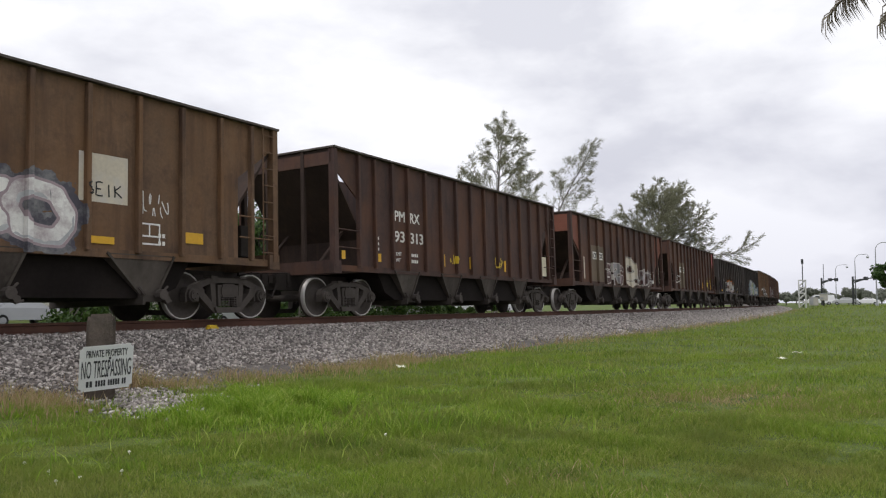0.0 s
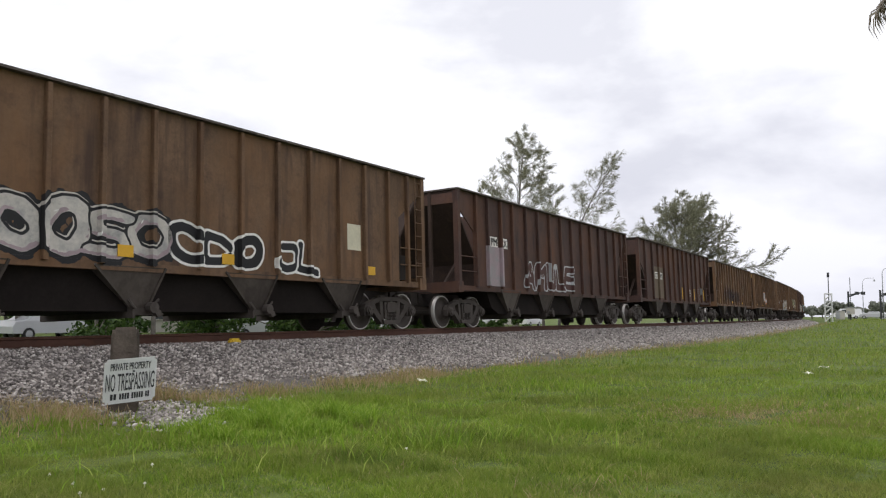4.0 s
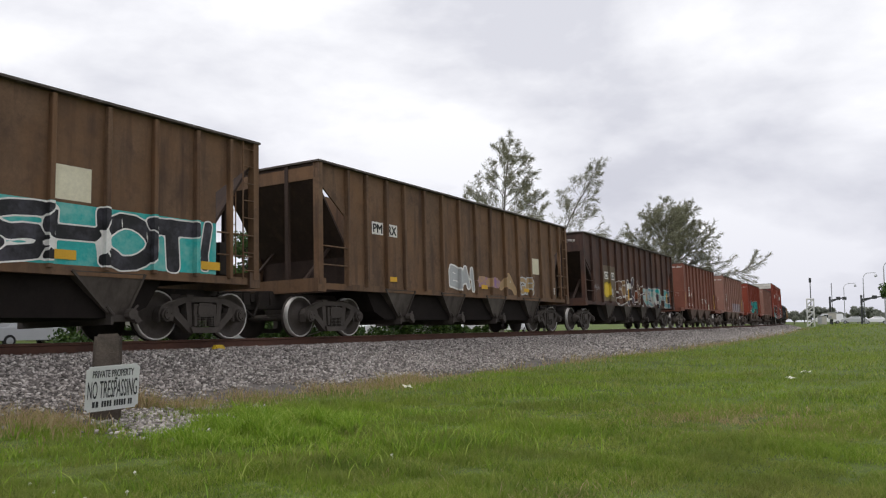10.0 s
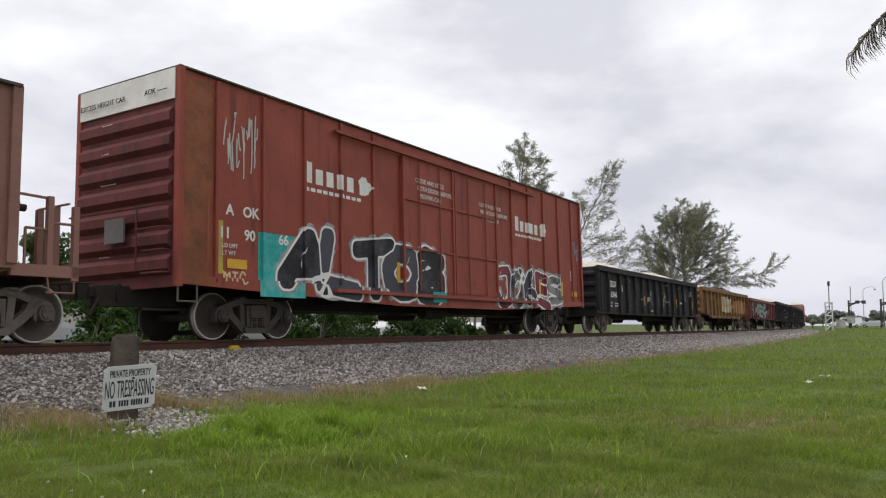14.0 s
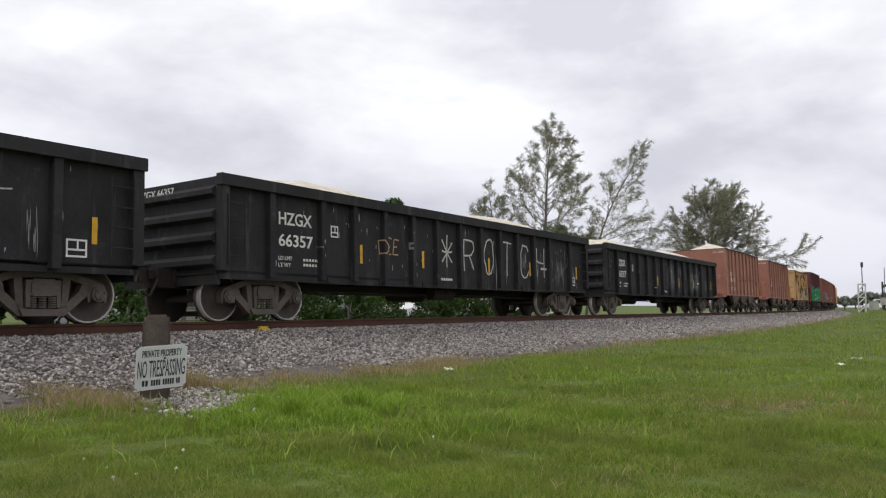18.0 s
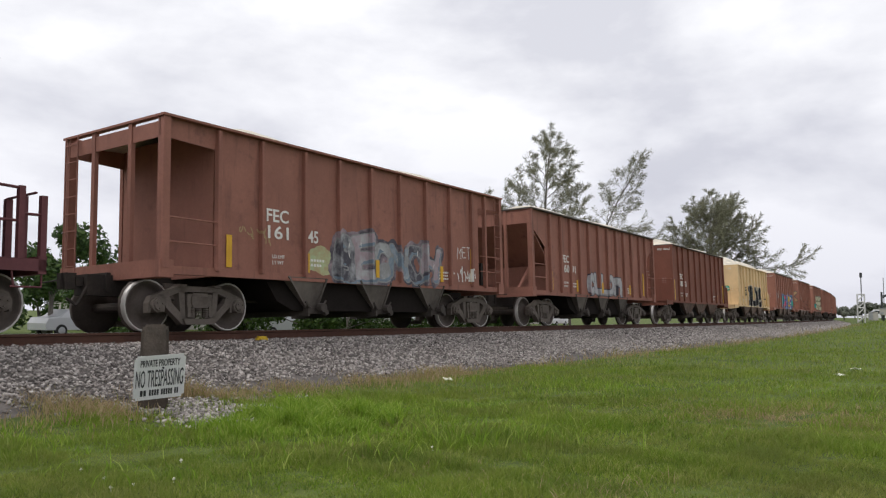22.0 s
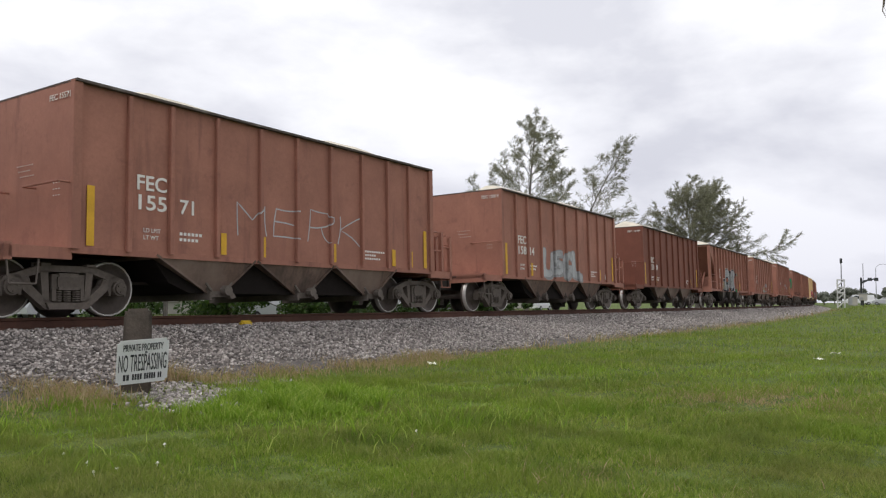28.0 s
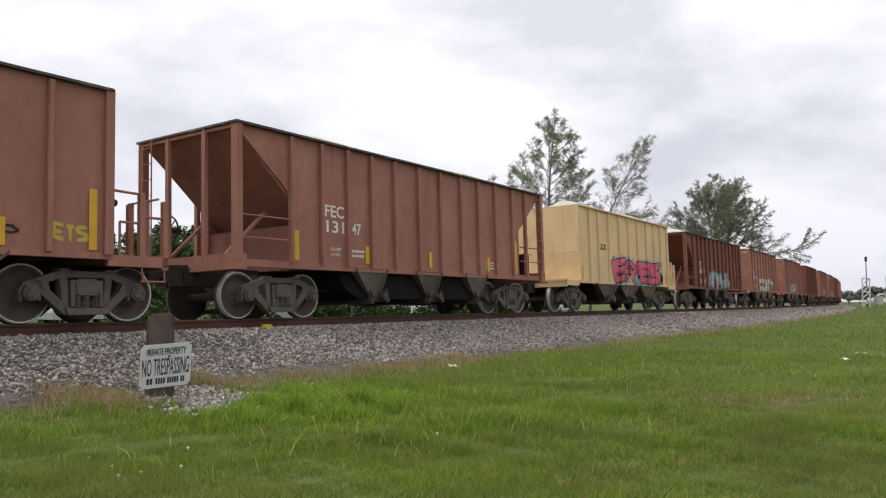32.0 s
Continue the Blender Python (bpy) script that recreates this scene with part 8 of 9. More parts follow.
def plume(bm, out, a, d, length, r, rng, wind, deep, bushy):
    """A feathery bough: a bending stem with side twigs that shorten towards its tip, and smaller boughs on it."""
    steps, r = max(5, int(length / 0.32)), float(r)
    q, d = np.array(a, float), np.array(d, float)
    for i in range(steps):
        t = (i + 1) / steps
        d = d + wind * (0.9 / steps) + np.array((0, 0, 0.25 / steps)) + rng.normal(0, 0.05, 3)
        d /= np.linalg.norm(d)
        e = q + d * length / steps
        rod(bm, q, e, max(0.006, r * (1 - 0.85 * (t - 1 / steps))), 4, max(0.005, r * (1 - 0.85 * t)))
        q = e
        if t < 0.22:
            continue
        for _ in range(bushy):
            side = np.cross(d, rng.normal(size=3))
            side /= np.linalg.norm(side)
            tw = d * rng.uniform(0.6, 1.0) + side * rng.uniform(0.3, 0.85) + wind * 0.4
            tw *= (0.22 + 0.16 * length * (1.1 - t) * 0.6) * rng.uniform(0.5, 1.25)
            for u in (0.25, 0.6, 1.0):
                out.append((q + tw * u, tw / np.linalg.norm(tw)))
        if deep and rng.random() < 0.7 and t < 0.9:
            side = np.cross(d, rng.normal(size=3))
            side /= np.linalg.norm(side)
            plume(bm, out, q, d * 0.75 + side * 0.7, max(0.5, length * 0.42 * (1.15 - 0.7 * t) * rng.uniform(0.6, 1.2)), r * 0.4, rng, wind, deep - 1, bushy)
    out.append((q, d))


def casuarina(bearing, far, tall, lean, crown, seed, boughs=40, arms=(), trunk_r=0.2, gust=0.25, bushy=3, per=3, needle=0.30, wide=0.03, rise=0.9, deep=1):
    """A feathery casuarina; crown rows are (share of the height, reach to one side, reach to the other, steepness)."""
    rng = np.random.default_rng(seed)
    b = radians(bearing)
    right, away = np.array((math.cos(b), -math.sin(b), 0)), np.array((math.sin(b), math.cos(b), 0))
    wind = right * gust
    x, y = far * math.sin(b), far * math.cos(b)
    tree = thing("casuarina_tree", pose(x, y, height(x, y) - 0.1), "tall feathery grey-green casuarina tree with ragged outline", "tree", "casuarina trees")
    bm = bmesh.new()

    def stem(h):
        return right * (lean * h * h + 0.10 * math.sin(h * 6)) + np.array((0, 0, tall * h))

    for i in range(12):
        rod(bm, stem(i / 12), stem((i + 1) / 12), trunk_r * (1 - 0.85 * i / 12), 7, trunk_r * (1 - 0.85 * (i + 1) / 12))
    out = []
    hs, left, rite, steep = (np.array(c) for c in zip(*crown))
    for i in range(boughs):
        h = hs[0] + (hs[-1] - hs[0]) * (i + rng.uniform(0, 1)) / boughs
        az = i * 2.39996 + rng.uniform(-0.4, 0.4)
        c, s_ = math.cos(az), math.sin(az)
        reach = np.interp(h, hs, rite if c > 0 else left) * rng.uniform(0.72, 1.08)
        up = np.interp(h, hs, steep) * rise
        d = right * c + away * s_ * 0.8 + np.array((0, 0, up + rng.uniform(-0.12, 0.12)))
        flat = math.hypot(c, s_ * 0.8)
        plume(bm, out, stem(h), d / np.linalg.norm(d), reach / flat * math.hypot(1, up) * 0.92, trunk_r * 0.3 * (1.1 - h * 0.7), rng, wind, deep, bushy)
    for h, side, up, into in arms:
        d = right * side + away * into + np.array((0, 0, up))
        n = np.linalg.norm(d)
        plume(bm, out, stem(h), d / n, n, trunk_r * 0.34 * (1.1 - h * 0.6), rng, wind * 0.6, deep, bushy)
    part("trunk", bm, M_BARK, tree)
    v, f = needles(np.array([o[0] for o in out]), np.array([o[1] for o in out]), rng, per, needle, wide)
    leaf = loose("crown", v, f, M_PINE, "", "")
    leaf.parent = tree
    return tree


def leaf_cloud(rng, lumps, n, size):
    """Leaves over a heap of uneven lumps."""
    lumps = np.array(lumps, float)
    pick = rng.integers(0, len(lumps), n)
    u = rng.normal(size=(n, 3))
    u /= np.linalg.norm(u, axis=1, keepdims=True)
    r = rng.uniform(0.55, 1.08, n)[:, None]
    p = lumps[pick, :3] + u * lumps[pick, 3:4] * r * np.array((1, 1, 0.85))
    nrm = u + rng.normal(0, 0.6, (n, 3))
    nrm /= np.linalg.norm(nrm, axis=1, keepdims=True)
    a = np.cross(nrm, rng.normal(size=(n, 3)))
    a /= np.linalg.norm(a, axis=1, keepdims=True)
    c = np.cross(nrm, a)
    s = (size * rng.uniform(0.6, 1.4, n))[:, None]
    v = np.stack([p - a * s, p + c * s * 0.45, p + a * s, p - c * s * 0.45], 1).reshape(-1, 3)
    f = (np.arange(n)[:, None] * 4 + np.array([[0, 1, 2, 3]]))
    return v, f


def leafy(name, x, y, tall, wide, seed, n, size, label, category, mat, group="", trunk=0.0):
    rng = np.random.default_rng(seed)
    z0 = height(x, y)
    tree = thing(name, pose(x, y, z0), label, category, group)
    low = tall * (0.35 if trunk else 0.0)
    lumps = []
    for _ in range(14):
        a, r = rng.uniform(0, 6.28), wide / 2 * math.sqrt(rng.uniform(0, 1)) * 0.75
        hgt = rng.uniform(low + 0.15 * (tall - low), tall * 0.86)
        rad = rng.uniform(0.16, 0.30) * min(wide, tall) * (1.05 - 0.35 * hgt / tall)
        lumps.append((r * math.cos(a), r * math.sin(a), min(hgt, tall - rad), rad))
    bm = bmesh.new()
    top = Vector((0, 0, tall * 0.6))
    rod(bm, (0, 0, -0.2), top, max(0.05, trunk), 7, max(0.03, trunk * 0.4))
    for l_ in lumps[:7]:
        rod(bm, (0, 0, tall * 0.3), Vector(l_[:3]), max(0.03, trunk * 0.4), 5, 0.02)
    part("trunk", bm, M_BARK, tree)
    v, f = leaf_cloud(rng, lumps, n, size)
    v[:, 2] = np.maximum(v[:, 2], 0.02)
    crown = loose("crown", v, f, mat, "", "")
    crown.parent = tree
    return tree


def place(bearing, far):
    b = radians(bearing)
    return far * math.sin(b), far * math.cos(b)


def plant_trees():
    casuarina(6.05, 62, 15.2, 0.75, ((0.36, 4.4, 4.9, 0.30), (0.48, 4.5, 5.2, 0.45), (0.62, 4.0, 4.3, 0.6), (0.76, 2.9, 3.2, 0.75), (0.88, 1.8, 2.0, 1.0), (0.97, 0.8, 0.9, 1.6)), 11, 34, (), 0.2, 0.25, 3, 3, 0.27, 0.026)
    casuarina(3.0, 64, 10.2, -0.9, ((0.45, 2.8, 2.6, 0.4), (0.7, 2.4, 2.2, 0.7), (0.95, 1.2, 1.2, 1.4)), 41, 16, ((0.62, -3.0, 2.2, 0.3), (0.55, -3.2, 1.2, -0.5)), 0.13, 0.25, 3, 3, 0.27, 0.026)
    casuarina(9.08, 66, 13.6, 4.4, ((0.38, 1.2, 5.4, 0.25), (0.52, 1.7, 4.4, 0.4), (0.68, 1.8, 3.0, 0.7), (0.84, 1.5, 2.0, 1.0), (0.98, 0.6, 1.0, 1.6)), 23, 26, ((0.42, 6.0, 1.4, 0.4), (0.36, 6.2, 0.5, -0.6), (0.48, 4.4, 2.0, -0.3), (0.58, -1.2, 1.4, 0.3)), 0.14, 0.4, 3, 2, 0.30, 0.024)
    casuarina(17.88, 97, 12.6, -0.3, ((0.36, 6.0, 6.2, 0.25), (0.48, 6.0, 6.2, 0.5), (0.60, 5.4, 5.8, 0.75), (0.74, 4.3, 4.8, 1.0), (0.86, 3.2, 3.6, 1.3), (0.97, 1.8, 2.2, 1.8)), 37, 46, ((0.44, 10.6, 2.6, 0.4), (0.54, 7.0, 3.6, 0.5), (0.6, -5.6, 4.4, 0.3), (0.84, -2.4, 4.4, 0.3), (0.86, 2.4, 4.0, -0.4)), 0.3, 0.2, 2, 3, 0.46, 0.038)
    for bearing, far, tall, wide, seed in ((-9.0, 60, 11.4, 5.6, 3), (-5.9, 58, 10.2, 4.6, 4), (8.0, 75, 10.3, 5.5, 5), (-27.6, 46, 6.6, 4.6, 6), (-23, 52, 6.4, 5.4, 7), (-19.4, 50, 6.9, 5.6, 8), (-12.0, 56, 8.2, 4.6, 9)):
        b = radians(bearing)
        leafy("broadleaf_tree", far * math.sin(b), far * math.cos(b), tall, wide, seed, 5200, 0.15, "dark green broadleaf tree with a dense rounded crown", "tree", M_LEAF, "broadleaf trees", 0.16)
    rnd = random.Random(5)
    for i in range(17):
        s = 4 + i * 2.7 + rnd.uniform(-0.6, 0.6) + (1.4 if i == 4 else 0)
        p = on_track(s, -(10.5 + rnd.uniform(-0.8, 2.2)))
        if i == 3:
            continue
        leafy("hedge_bush", p.x, p.y, rnd.uniform(2.0, 3.2) if i < 14 else rnd.uniform(0.9, 1.5), rnd.uniform(2.6, 3.6), 50 + i, 2600, 0.10, "leafy green bush in the hedge beyond the track", "bush", M_HEDGE, "hedge bushes")


    for i in range(13):
        x, y = place(-36 + i * 2.6 + rnd.uniform(-0.4, 0.4), 56 + 4 * math.sin(i * 1.9))
        leafy("street_bush", x, y, rnd.uniform(2.6, 3.6), rnd.uniform(2.4, 3.2), 90 + i, 700, 0.2, "dark green bush beyond the street", "bush", M_LEAF, "street bushes")


SWAY = []
PALM_REACH = (1.95, 1.55)
# seconds, turn and lift in degrees of two palm fronds in the gusty wind
GUSTS = (
    ((0, 182.9, -8.7), (0.5, 183.2, -10.3), (1, 182.5, -7.5), (2, 188.5, -4.9), (3, 190.3, -5.4), (3.5, 195, -8), (4.5, 191.8, -8.3), (5.5, 193, -5.8), (6, 181.4, -12.5), (6.5, 189.1, -8.3), (7, 185.9, -9.2), (8, 185.1, -9.9), (8.5, 196.3, -6.1), (9, 204.1, 0.4), (10.5, 208.9, 1.6), (11.5, 203.5, -0.4), (12, 189.1, -4.8), (12.5, 188.5, -6.3), (13, 184.7, -9), (13.5, 181.1, -9.2), (14, 178.9, -12.9), (14.5, 175.4, -9.9), (15.5, 192.3, -5.5), (16.5, 196.1, 0.5), (18, 193.7, -0.6), (19, 194.4, -0.2), (19.6, 194.8, -7.1), (20, 187, -5.7), (21, 201.4, 0.1), (23, 194, 0.8), (24.5, 197.6, -2.2), (25, 188, -4.9), (25.5, 188.4, -4.5), (26.5, 195.9, -3.7), (28, 192.2, -7.7), (29, 196.5, -2.3), (32, 191.3, -1.4)),
    ((0, 188.9, -14.4), (1, 191.9, -9.7), (2, 199.8, -4.3), (3, 191.8, -2.1), (5.5, 195.1, -5.6), (6, 195.4, -11.6), (7, 181.1, -11.8), (8, 197.2, -6.7), (9, 205.1, 6.5), (12, 199.4, 4.9), (13, 196, -6), (14, 196.7, -7.9), (15, 198.1, 6.7), (32, 185.6, 5.7)),
)


def frond_line(t, reach, up, drop):
    return reach * t, up * math.sin(t * 2.1) - drop * t * t


def palm():
    """A coconut palm whose drooping frond tips hang over the lawn."""
    b = radians(38.5)
    far, crown_z = 9.6, 4.75
    x, y = far * math.sin(b), far * math.cos(b)
    tree = thing("palm_tree", pose(x, y, height(x, y)), "palm with long drooping fronds and a ringed grey trunk", "palm")
    bm = bmesh.new()
    for i in range(18):
        z = crown_z * i / 18
        rod(bm, (0, 0, z - (0.2 if i == 0 else 0)), (0, 0, z + crown_z / 18), 0.17 - 0.003 * i, 10, 0.15 - 0.003 * i)
    part("trunk", bm, M_BARK, tree)
    m_frond = island("palm_leaflets", [(0.13, 0.11, 0.085), (0.19, 0.16, 0.125), (0.26, 0.215, 0.17), (0.13, 0.15, 0.08)], 0.6, 0.3, through_=0.35)
    rng = np.random.default_rng(3)
    for k in range(11):
        if k < 2:
            turn_, reach, up, drop = 0.0, PALM_REACH[k], 0.3, 0.75
        else:
            turn_, reach, up, drop = radians(-130 + 23 * (k - 2)), rng.uniform(1.8, 2.4), rng.uniform(0.5, 1.0), rng.uniform(0.4, 1.0)
        out = np.array((math.cos(turn_), math.sin(turn_), 0))
        frond = bmesh.new()
        vs, fs = [], []
        last = None
        for i in range(121):
            t = i / 120
            r, z = frond_line(t, reach, up, drop)
            p = out * r + np.array((0, 0, z))
            if last is not None:
                rod(frond, last, p, 0.022 * (1 - 0.85 * t), 5, 0.022 * (1 - 0.85 * t) + 0.0005)
            last = p
            if t > 0.12:
                for s in (-1, 1):
                    side = np.array((-out[1], out[0], 0)) * s
                    ln = (0.36 * math.sin(min(1, t * 1.02) * math.pi * 0.80 + 0.3) + 0.16) * rng.uniform(0.7, 1.15)
                    d = out * 0.75 + side * rng.uniform(0.1, 0.45) + np.array((0, 0, -0.5)) + rng.normal(0, 0.10, 3)
                    d /= np.linalg.norm(d)
                    w = np.cross(d, out)
                    w *= 0.0085 / max(0.2, np.linalg.norm(w))
                    down = np.array((0, 0, -1.0))
                    a = p + d * ln * 0.38
                    c = a + (d * 0.35 + down * 0.9 - out * 0.1) * ln * 0.35
                    e = c + (down - out * 0.45) * ln * 0.34
                    n0 = len(vs)
                    vs += [p - w, p + w, a + w, a - w, c + w * 0.8, c - w * 0.8, e]
                    fs += [(n0, n0 + 1, n0 + 2), (n0, n0 + 2, n0 + 3), (n0 + 3, n0 + 2, n0 + 4), (n0 + 3, n0 + 4, n0 + 5), (n0 + 5, n0 + 4, n0 + 6)]
        rib = part("frond", frond, M_BARK, tree, at=(0, 0, crown_z))
        if k < 2:
            SWAY.append((rib, crown_z, GUSTS[k]))
        leaf = loose("frond_blade", np.array(vs), np.array(fs), m_frond, "", "")
        leaf.parent = rib


# ---- beyond the track ----
M_ASPHALT = material("pale_worn_asphalt", (0.165, 0.160, 0.152), 0.9, vary=0.2, scale=1.0, bump=0.3)
M_METAL = material("galvanised_steel", (0.36, 0.37, 0.38), 0.45, metal=0.6, vary=0.12, scale=5)
M_MAST = material("whitewashed_steel", (0.58, 0.58, 0.57), 0.6, vary=0.12, scale=4)
M_DARK = material("dark_painted_steel", (0.045, 0.048, 0.05), 0.6, vary=0.15)
M_GLASS = material("tinted_car_glass", (0.02, 0.025, 0.028), 0.08, spec=0.6, vary=0.05)
M_TYRE = material("tyre_rubber", (0.022, 0.022, 0.022), 0.9, vary=0.1)
M_WALL = material("pale_stucco", (0.44, 0.42, 0.38), 0.9, vary=0.1, scale=1.2, second=(0.40, 0.38, 0.34), amount=0.2, bump=0.3)
M_ROOF = material("grey_shingle", (0.20, 0.19, 0.18), 0.9, vary=0.2)
CAR_PAINT = [material("car_" + n, c, 0.25, vary=0.04, spec=0.5) for n, c in (("white", (0.72, 0.73, 0.73)), ("silver", (0.42, 0.43, 0.44)), ("red", (0.30, 0.03, 0.03)), ("dark_blue", (0.03, 0.036, 0.05)))]


def car_body(van):
    """Side profile drawn out, with tumblehome in the cabin."""
    bm = bmesh.new()
    if van:
        prof = [(-2.4, 0.35), (-2.45, 0.9), (-2.4, 1.85), (-2.2, 1.98), (1.1, 1.98), (1.75, 1.2), (2.4, 1.0), (2.5, 0.6), (2.45, 0.35)]
    else:
        prof = [(-2.2, 0.35), (-2.25, 0.7), (-2.1, 0.98), (-1.5, 1.05), (-0.95, 1.42), (0.35, 1.44), (1.05, 1.03), (2.0, 0.88), (2.2, 0.62), (2.2, 0.35)]
    rows = []
    for y, k in ((-0.88, 0.9), (-0.80, 1.0), (0.80, 1.0), (0.88, 0.9)):
        rows.append([bm.verts.new((x, y if z < 1.1 else y * 0.84, 0.35 + (z - 0.35) * (1 if z > 1.1 else k))) for x, z in prof])
    for a, c in zip(rows, rows[1:]):
        for i in range(len(prof)):
            j = (i + 1) % len(prof)
            bm.faces.new((a[i], a[j], c[j], c[i]))
    bm.faces.new(rows[0][::-1]), bm.faces.new(rows[-1])
    return bm


def parked_car(m, paint, van=False, label="parked car"):
    car = thing("parked_van" if van else "parked_car", m, label, "van" if van else "car", "parked vehicles")
    piece("body", ("carbody", van), lambda: car_body(van), CAR_PAINT[paint], car, smooth=False)
    for s in (-1, 1):
        z0, z1 = (1.2, 1.75) if van else (1.05, 1.36)
        piece("side_window", ("carwin", van), lambda: prism([(-1.2, z0), (1.15 if van else 0.8, z0), (0.95 if van else 0.3, z1), (-0.85, z1)], -0.01, 0.01), M_GLASS, car, (0, s * 0.78, 0))
        for x in (-1.4, 1.42):
            wheel = piece("wheel", "tyre", lambda: lathe([(-0.11, 0.2), (-0.11, 0.29), (-0.08, 0.32), (0.08, 0.32), (0.11, 0.29), (0.11, 0.2)], 18), M_TYRE, car, (x, s * 0.80, 0.32))
            piece("rim", "carrim", lambda: lathe([(-0.118, 0.05), (-0.112, 0.19), (0.112, 0.19), (0.118, 0.05)], 14), M_METAL, wheel)
    piece("windscreen", ("screen", van), lambda: prism([(0.42, 1.40), (0.98, 1.06), (1.0, 1.08), (0.44, 1.42)] if not van else [(1.14, 1.9), (1.70, 1.26), (1.72, 1.28), (1.16, 1.92)], -0.66, 0.66), M_GLASS, car)
    return car


def street_lamp(bearing, far, tall, arm):
    b = radians(bearing)
    x, y = far * math.sin(b), far * math.cos(b)
    lamp = thing("street_lamp", pose(x, y, height(x, y), 0, 0, -bearing), "tall grey steel street lamp with a curved arm", "street lamp", "street lamps")
    part("base", lathe([(0, 0.25), (0.3, 0.22), (0.3, 0.14)], 10), M_METAL, lamp, turn=(90, 0, 0))
    bm = bmesh.new()
    rod(bm, (0, 0, 0), (0, 0, tall * 0.88), 0.11, 8, 0.06)
    part("pole", bm, M_METAL, lamp)
    bm = bmesh.new()
    last = (0, 0, tall * 0.88)
    for i in range(1, 9):
        a = i / 8 * math.pi / 2
        q = (arm * 0.5 * (1 - math.cos(a)), 0, tall * 0.88 + tall * 0.12 * math.sin(a))
        rod(bm, last, q, 0.05, 6)
        last = q
    rod(bm, last, (arm, 0, tall), 0.045, 6)
    part("arm", bm, M_METAL, lamp)
    head = part("lamp_head", lathe([(-0.24, 0.20), (-0.1, 0.24), (0.12, 0.15), (0.25, 0.07)], 12), M_METAL, lamp, at=(arm, 0, tall - 0.45), turn=(90, 0, 0))


def crossing():
    """Road crossing far along the line: signal mast, cantilevers, cabinets, lamps and traffic."""
    street_lamp(28.84, 190, 8.6, 2.2)
    street_lamp(29.97, 150, 8.6, 1.9)
    street_lamp(31.15, 122, 8.6, 1.9)
    x, y = place(26.83, 150)
    mast = thing("radio_mast", pose(x, y, height(x, y), 0, 0, -26.8), "grey steel lattice frame carrying a slim radio mast", "mast")
    for sx in (-0.9, 0.9):
        for sy in (-0.7, 0.7):
            part("leg", rods(0.12, ((sx * 0.6, sy * 0.6, 0), (sx * 0.6, sy * 0.6, 4.9)), sides=6), M_MAST, mast)
    for z in (1.2, 2.6, 3.6, 4.85):
        part("brace", rods(0.11, ((-0.54, -0.42, z), (0.54, -0.42, z)), ((-0.54, 0.42, z), (0.54, 0.42, z)), ((-0.54, -0.42, z), (-0.54, 0.42, z)), ((0.54, -0.42, z), (0.54, 0.42, z)), ((-0.54, -0.42, z - 1.1), (0.54, -0.42, z)), sides=5), M_MAST, mast)
    bm = bmesh.new()
    rod(bm, (0.1, 0, 0), (0.1, 0, 8.3), 0.09, 8, 0.07)
    part("pole", bm, M_DARK, mast)
    part("antenna", rods(0.2, ((0.1, 0, 7.7), (0.1, 0, 8.5)), sides=8), M_DARK, mast)
    for bearing, far, tall, arm, mast_up in ((28.0, 140, 4.4, 2.2, 6.6), (29.82, 128, 4.2, 3.0, 4.3)):
        x, y = place(bearing, far)
        c = thing("crossing_signal", pose(x, y, height(x, y), 0, 0, -bearing), "dark cantilever signal over the road crossing", "crossing signal", "crossing signals")
        part("pole", rods(0.14, ((0, 0, 0), (0, 0, tall)), sides=8), M_DARK, c)
        part("arm", rods(0.10, ((0, 0, tall - 0.6), (arm, 0, tall - 0.15)), ((0, 0, tall - 0.9), (arm * 0.5, 0, tall - 0.4)), sides=6), M_DARK, c)
        part("slim_pole", rods(0.05, ((0.3, 0, 0), (0.3, 0, mast_up)), sides=6), M_DARK, c)
        for k in (0.55, 0.95):
            part("signal_head", boxes((arm * k - 0.3, arm * k + 0.3, -0.12, 0.12, tall - 0.55, tall - 0.05)), M_DARK, c)
    for bearing, far, w, h, lab in ((27.5, 165, 1.6, 1.55, "white signal equipment cabinet beside the line"), (28.1, 118, 1.0, 1.3, "small pale equipment cabinet on a post")):
        x, y = place(bearing, far)
        c = thing("equipment_cabinet", pose(x, y, height(x, y), 0, 0, -bearing), lab, "cabinet", "equipment cabinets")
        z = 0 if h > 1.5 else 0.75
        bm = boxes((-w / 2, w / 2, -0.7, 0.7, z, h + (0 if z == 0 else 0.35)))
        bmesh.ops.bevel(bm, geom=bm.edges[:], offset=0.05, segments=1, affect="EDGES")
        part("box", bm, M_WALL, c)
        part("lid", boxes((-w / 2 - 0.06, w / 2 + 0.06, -0.76, 0.76, h + (0 if z == 0 else 0.35), h + 0.08 + (0 if z == 0 else 0.35))), M_METAL, c)
        part("door", boxes((-w / 2 + 0.1, -0.05, -0.73, -0.70, z + 0.15, h - 0.1)), M_METAL, c)
        if z:
            part("post", rods(0.1, ((0, 0, 0), (0, 0, z)), sides=6), M_DARK, c)
    x, y = place(27.9, 172)
    parked_car(pose(x, y, height(x, y), 0, 0, 160), 0, True, "white van waiting near the road crossing")
    for bearing, far, p, turn_ in ((29.35, 165, 1, 150), (30.6, 175, 0, 150), (28.5, 180, 1, 150)):
        x, y = place(bearing, far)
        parked_car(pose(x, y, height(x, y), 0, 0, turn_), p, False, ("white", "silver", "red", "dark blue")[p] + " car on the road by the crossing")
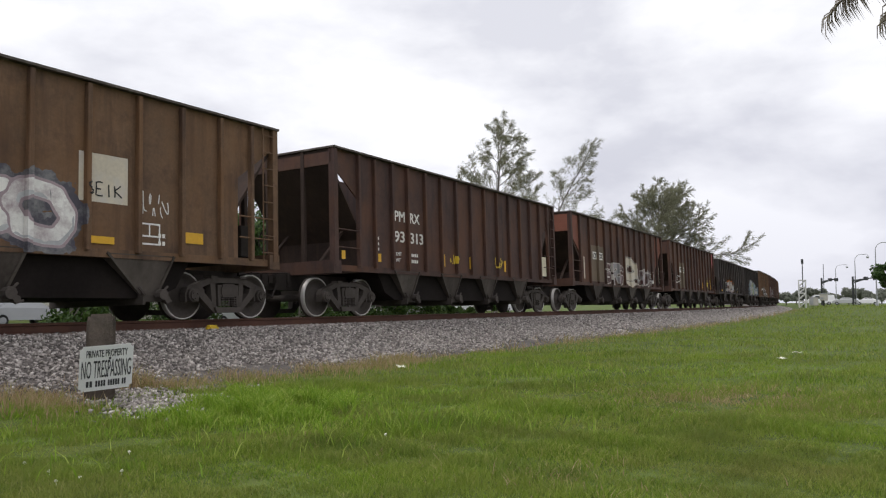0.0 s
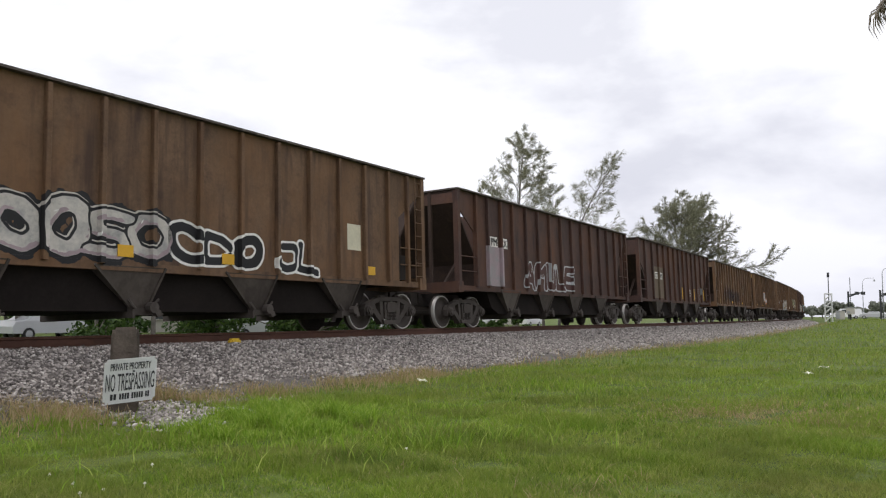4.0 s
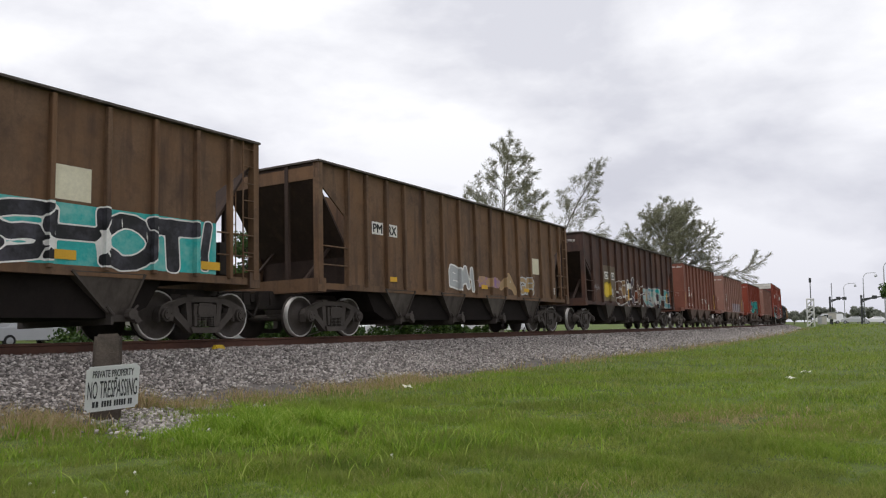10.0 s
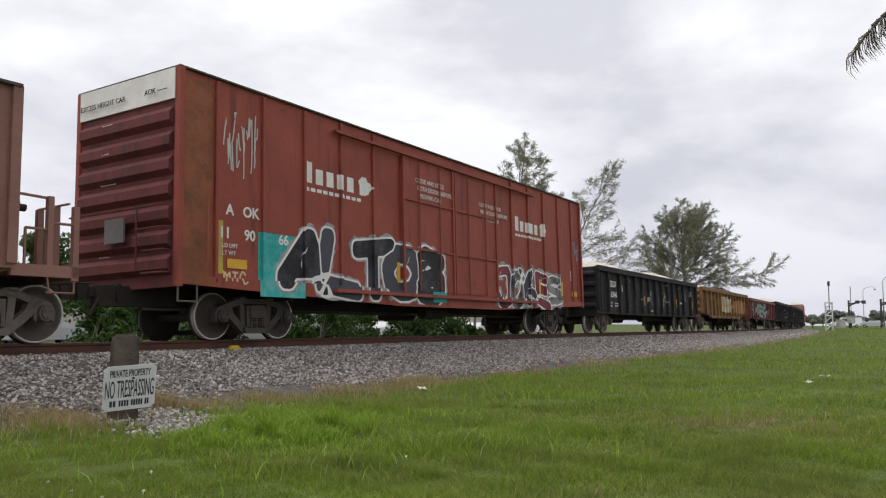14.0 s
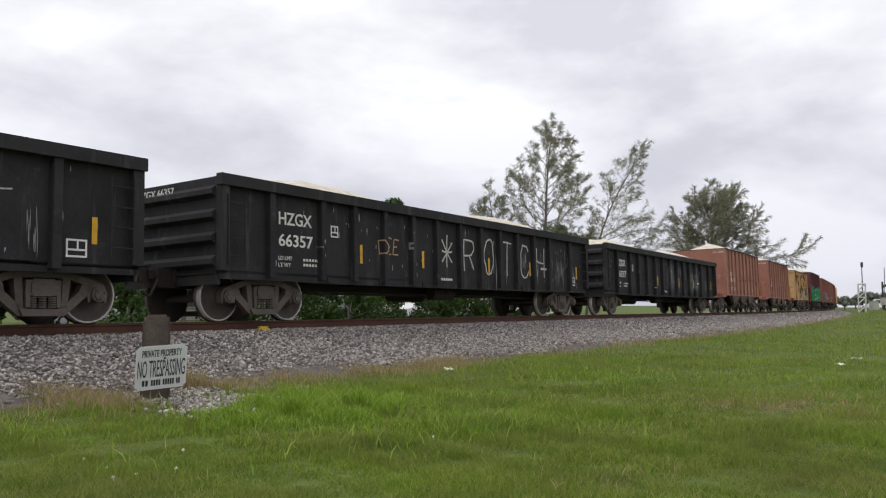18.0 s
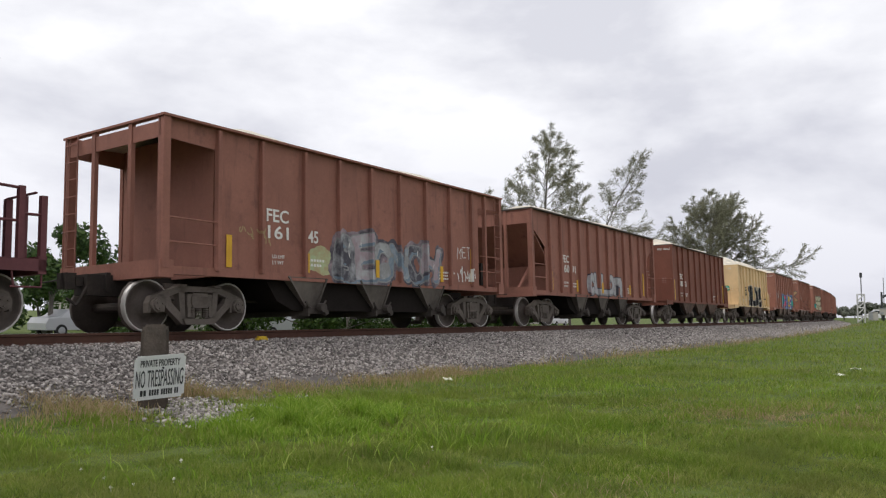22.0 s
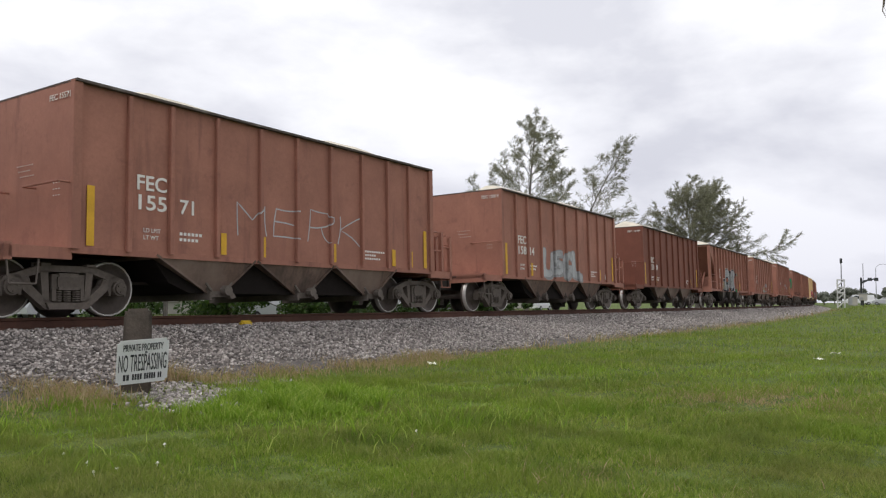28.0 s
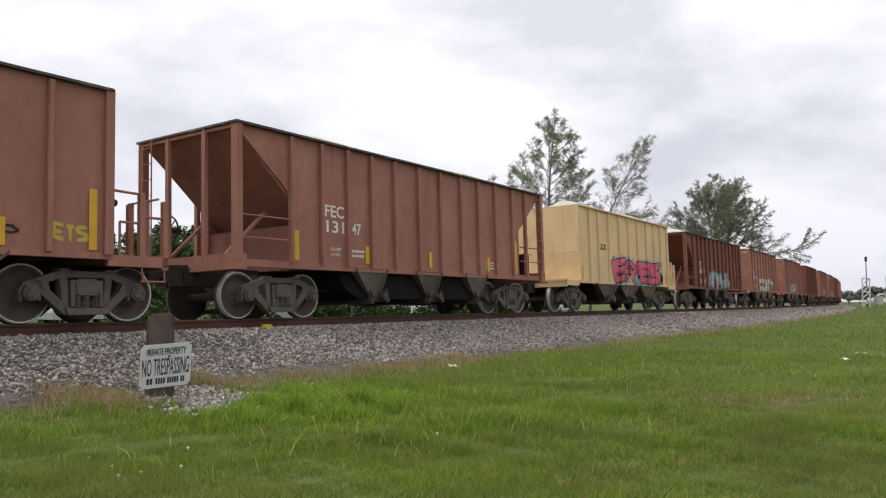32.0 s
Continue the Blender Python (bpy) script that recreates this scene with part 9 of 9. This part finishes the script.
    for i in range(16):
        bearing = 24.6 + i * 0.62
        far = 260 + 20 * math.sin(i * 2.3)
        x, y = place(bearing, far)
        leafy("broadleaf_tree", x, y, 3.9 + 1.1 * math.sin(i * 1.7), 9.5, 200 + i, 1500, 0.42, "distant tree beside the road with haze painted into its leaf colour", "tree", M_DISTANT, "distant trees", 0.2)
    x, y = place(31.9, 95)
    leafy("broadleaf_tree", x, y, 5.4, 3.4, 77, 3500, 0.16, "bushy green street tree beside the road", "tree", M_LEAF, "street trees", 0.14)
    road = part("road", boxes((0, 180, -5, 5, -0.02, 0.0)), M_ASPHALT, at=(*place(28.2, 168), height(*place(28.2, 168)) + 0.06), turn=(0, 0, -25))
    tagged(road, "grey asphalt road beyond the lawn", "road", kind="structure")


def far_side():
    """Street, parked vehicles and low buildings seen under and between the cars."""
    street = part("street", sweep([(-19.0, -0.19), (-25.5, -0.19)], -40, 200, 6), M_ASPHALT)
    tagged(street, "pale asphalt street running beside the track", "street", kind="structure")
    for s, off, p, van in ((24.2, -27.0, 1, False), (29.5, -17.2, 1, False), (47, -26.8, 0, True), (56, -26.8, 0, False), (63, -26.8, 1, False), (74, -26.8, 0, False), (88, -26.8, 0, True)):
        m = track_pose(s, off, -0.22)
        parked_car(m, p, van, ("white", "silver", "red", "dark blue")[p] + (" van" if van else " car") + " parked along the street beyond the track")
    for s, off, L, deep, h in ((46, -42, 22, 10, 3.0), (80, -44, 26, 10, 3.2), (112, -44, 18, 10, 3.0)):
        m = track_pose(s, off, -0.25)
        house = thing("low_building", m, "low pale stucco building with a shallow grey roof", "building", "low buildings")
        part("wall", boxes((-L / 2, L / 2, -deep / 2, deep / 2, 0, h)), M_WALL, house)
        part("roof", prism([(-L / 2 - 0.5, h), (-L / 2 + 2.0, h + 1.1), (L / 2 - 2.0, h + 1.1), (L / 2 + 0.5, h)], -deep / 2 - 0.5, deep / 2 + 0.5), M_ROOF, house)
        for i in range(int(L / 3.6)):
            x = -L / 2 + 1.8 + i * 3.6
            win = part("window", boxes((x - 0.6, x + 0.6, -deep / 2 - 0.03, -deep / 2 + 0.02, 1.0, 2.2)), M_GLASS, house)
            part("sill", boxes((x - 0.7, x + 0.7, -deep / 2 - 0.1, -deep / 2 - 0.002, 0.92, 0.998)), M_WALL, win)


notice()
plant_trees()
palm()
crossing()
far_side()
ballast_stones()
lawns()
clover_flowers()
lay_ties()


# ---- what moves ----
def motions():
    """The train rolls along the curve at about 23 m/s; palm fronds swing in the wind."""
    for car, middle in TRAIN:
        rows = []
        for i in range(33):
            drift = float(np.interp(i, (0, 4.5, 9, 13, 17.5, 21.5, 25.5, 28.5, 32), (-0.70, 0.24, 0.25, 0.09, 0.49, 0.21, -0.02, -0.57, -0.04)))
            rows.append((float(i), car_pose(middle + 0.12 - 23.0 * (i - 16) + drift)))
        walk(car, rows)
    for frond, z, gusts in SWAY:
        walk(frond, [(float(t), Matrix.Translation((0, 0, z)) @ Matrix.Rotation(radians(turn_), 4, "Z") @ Matrix.Rotation(radians(-lift), 4, "Y")) for t, turn_, lift in gusts])


motions()
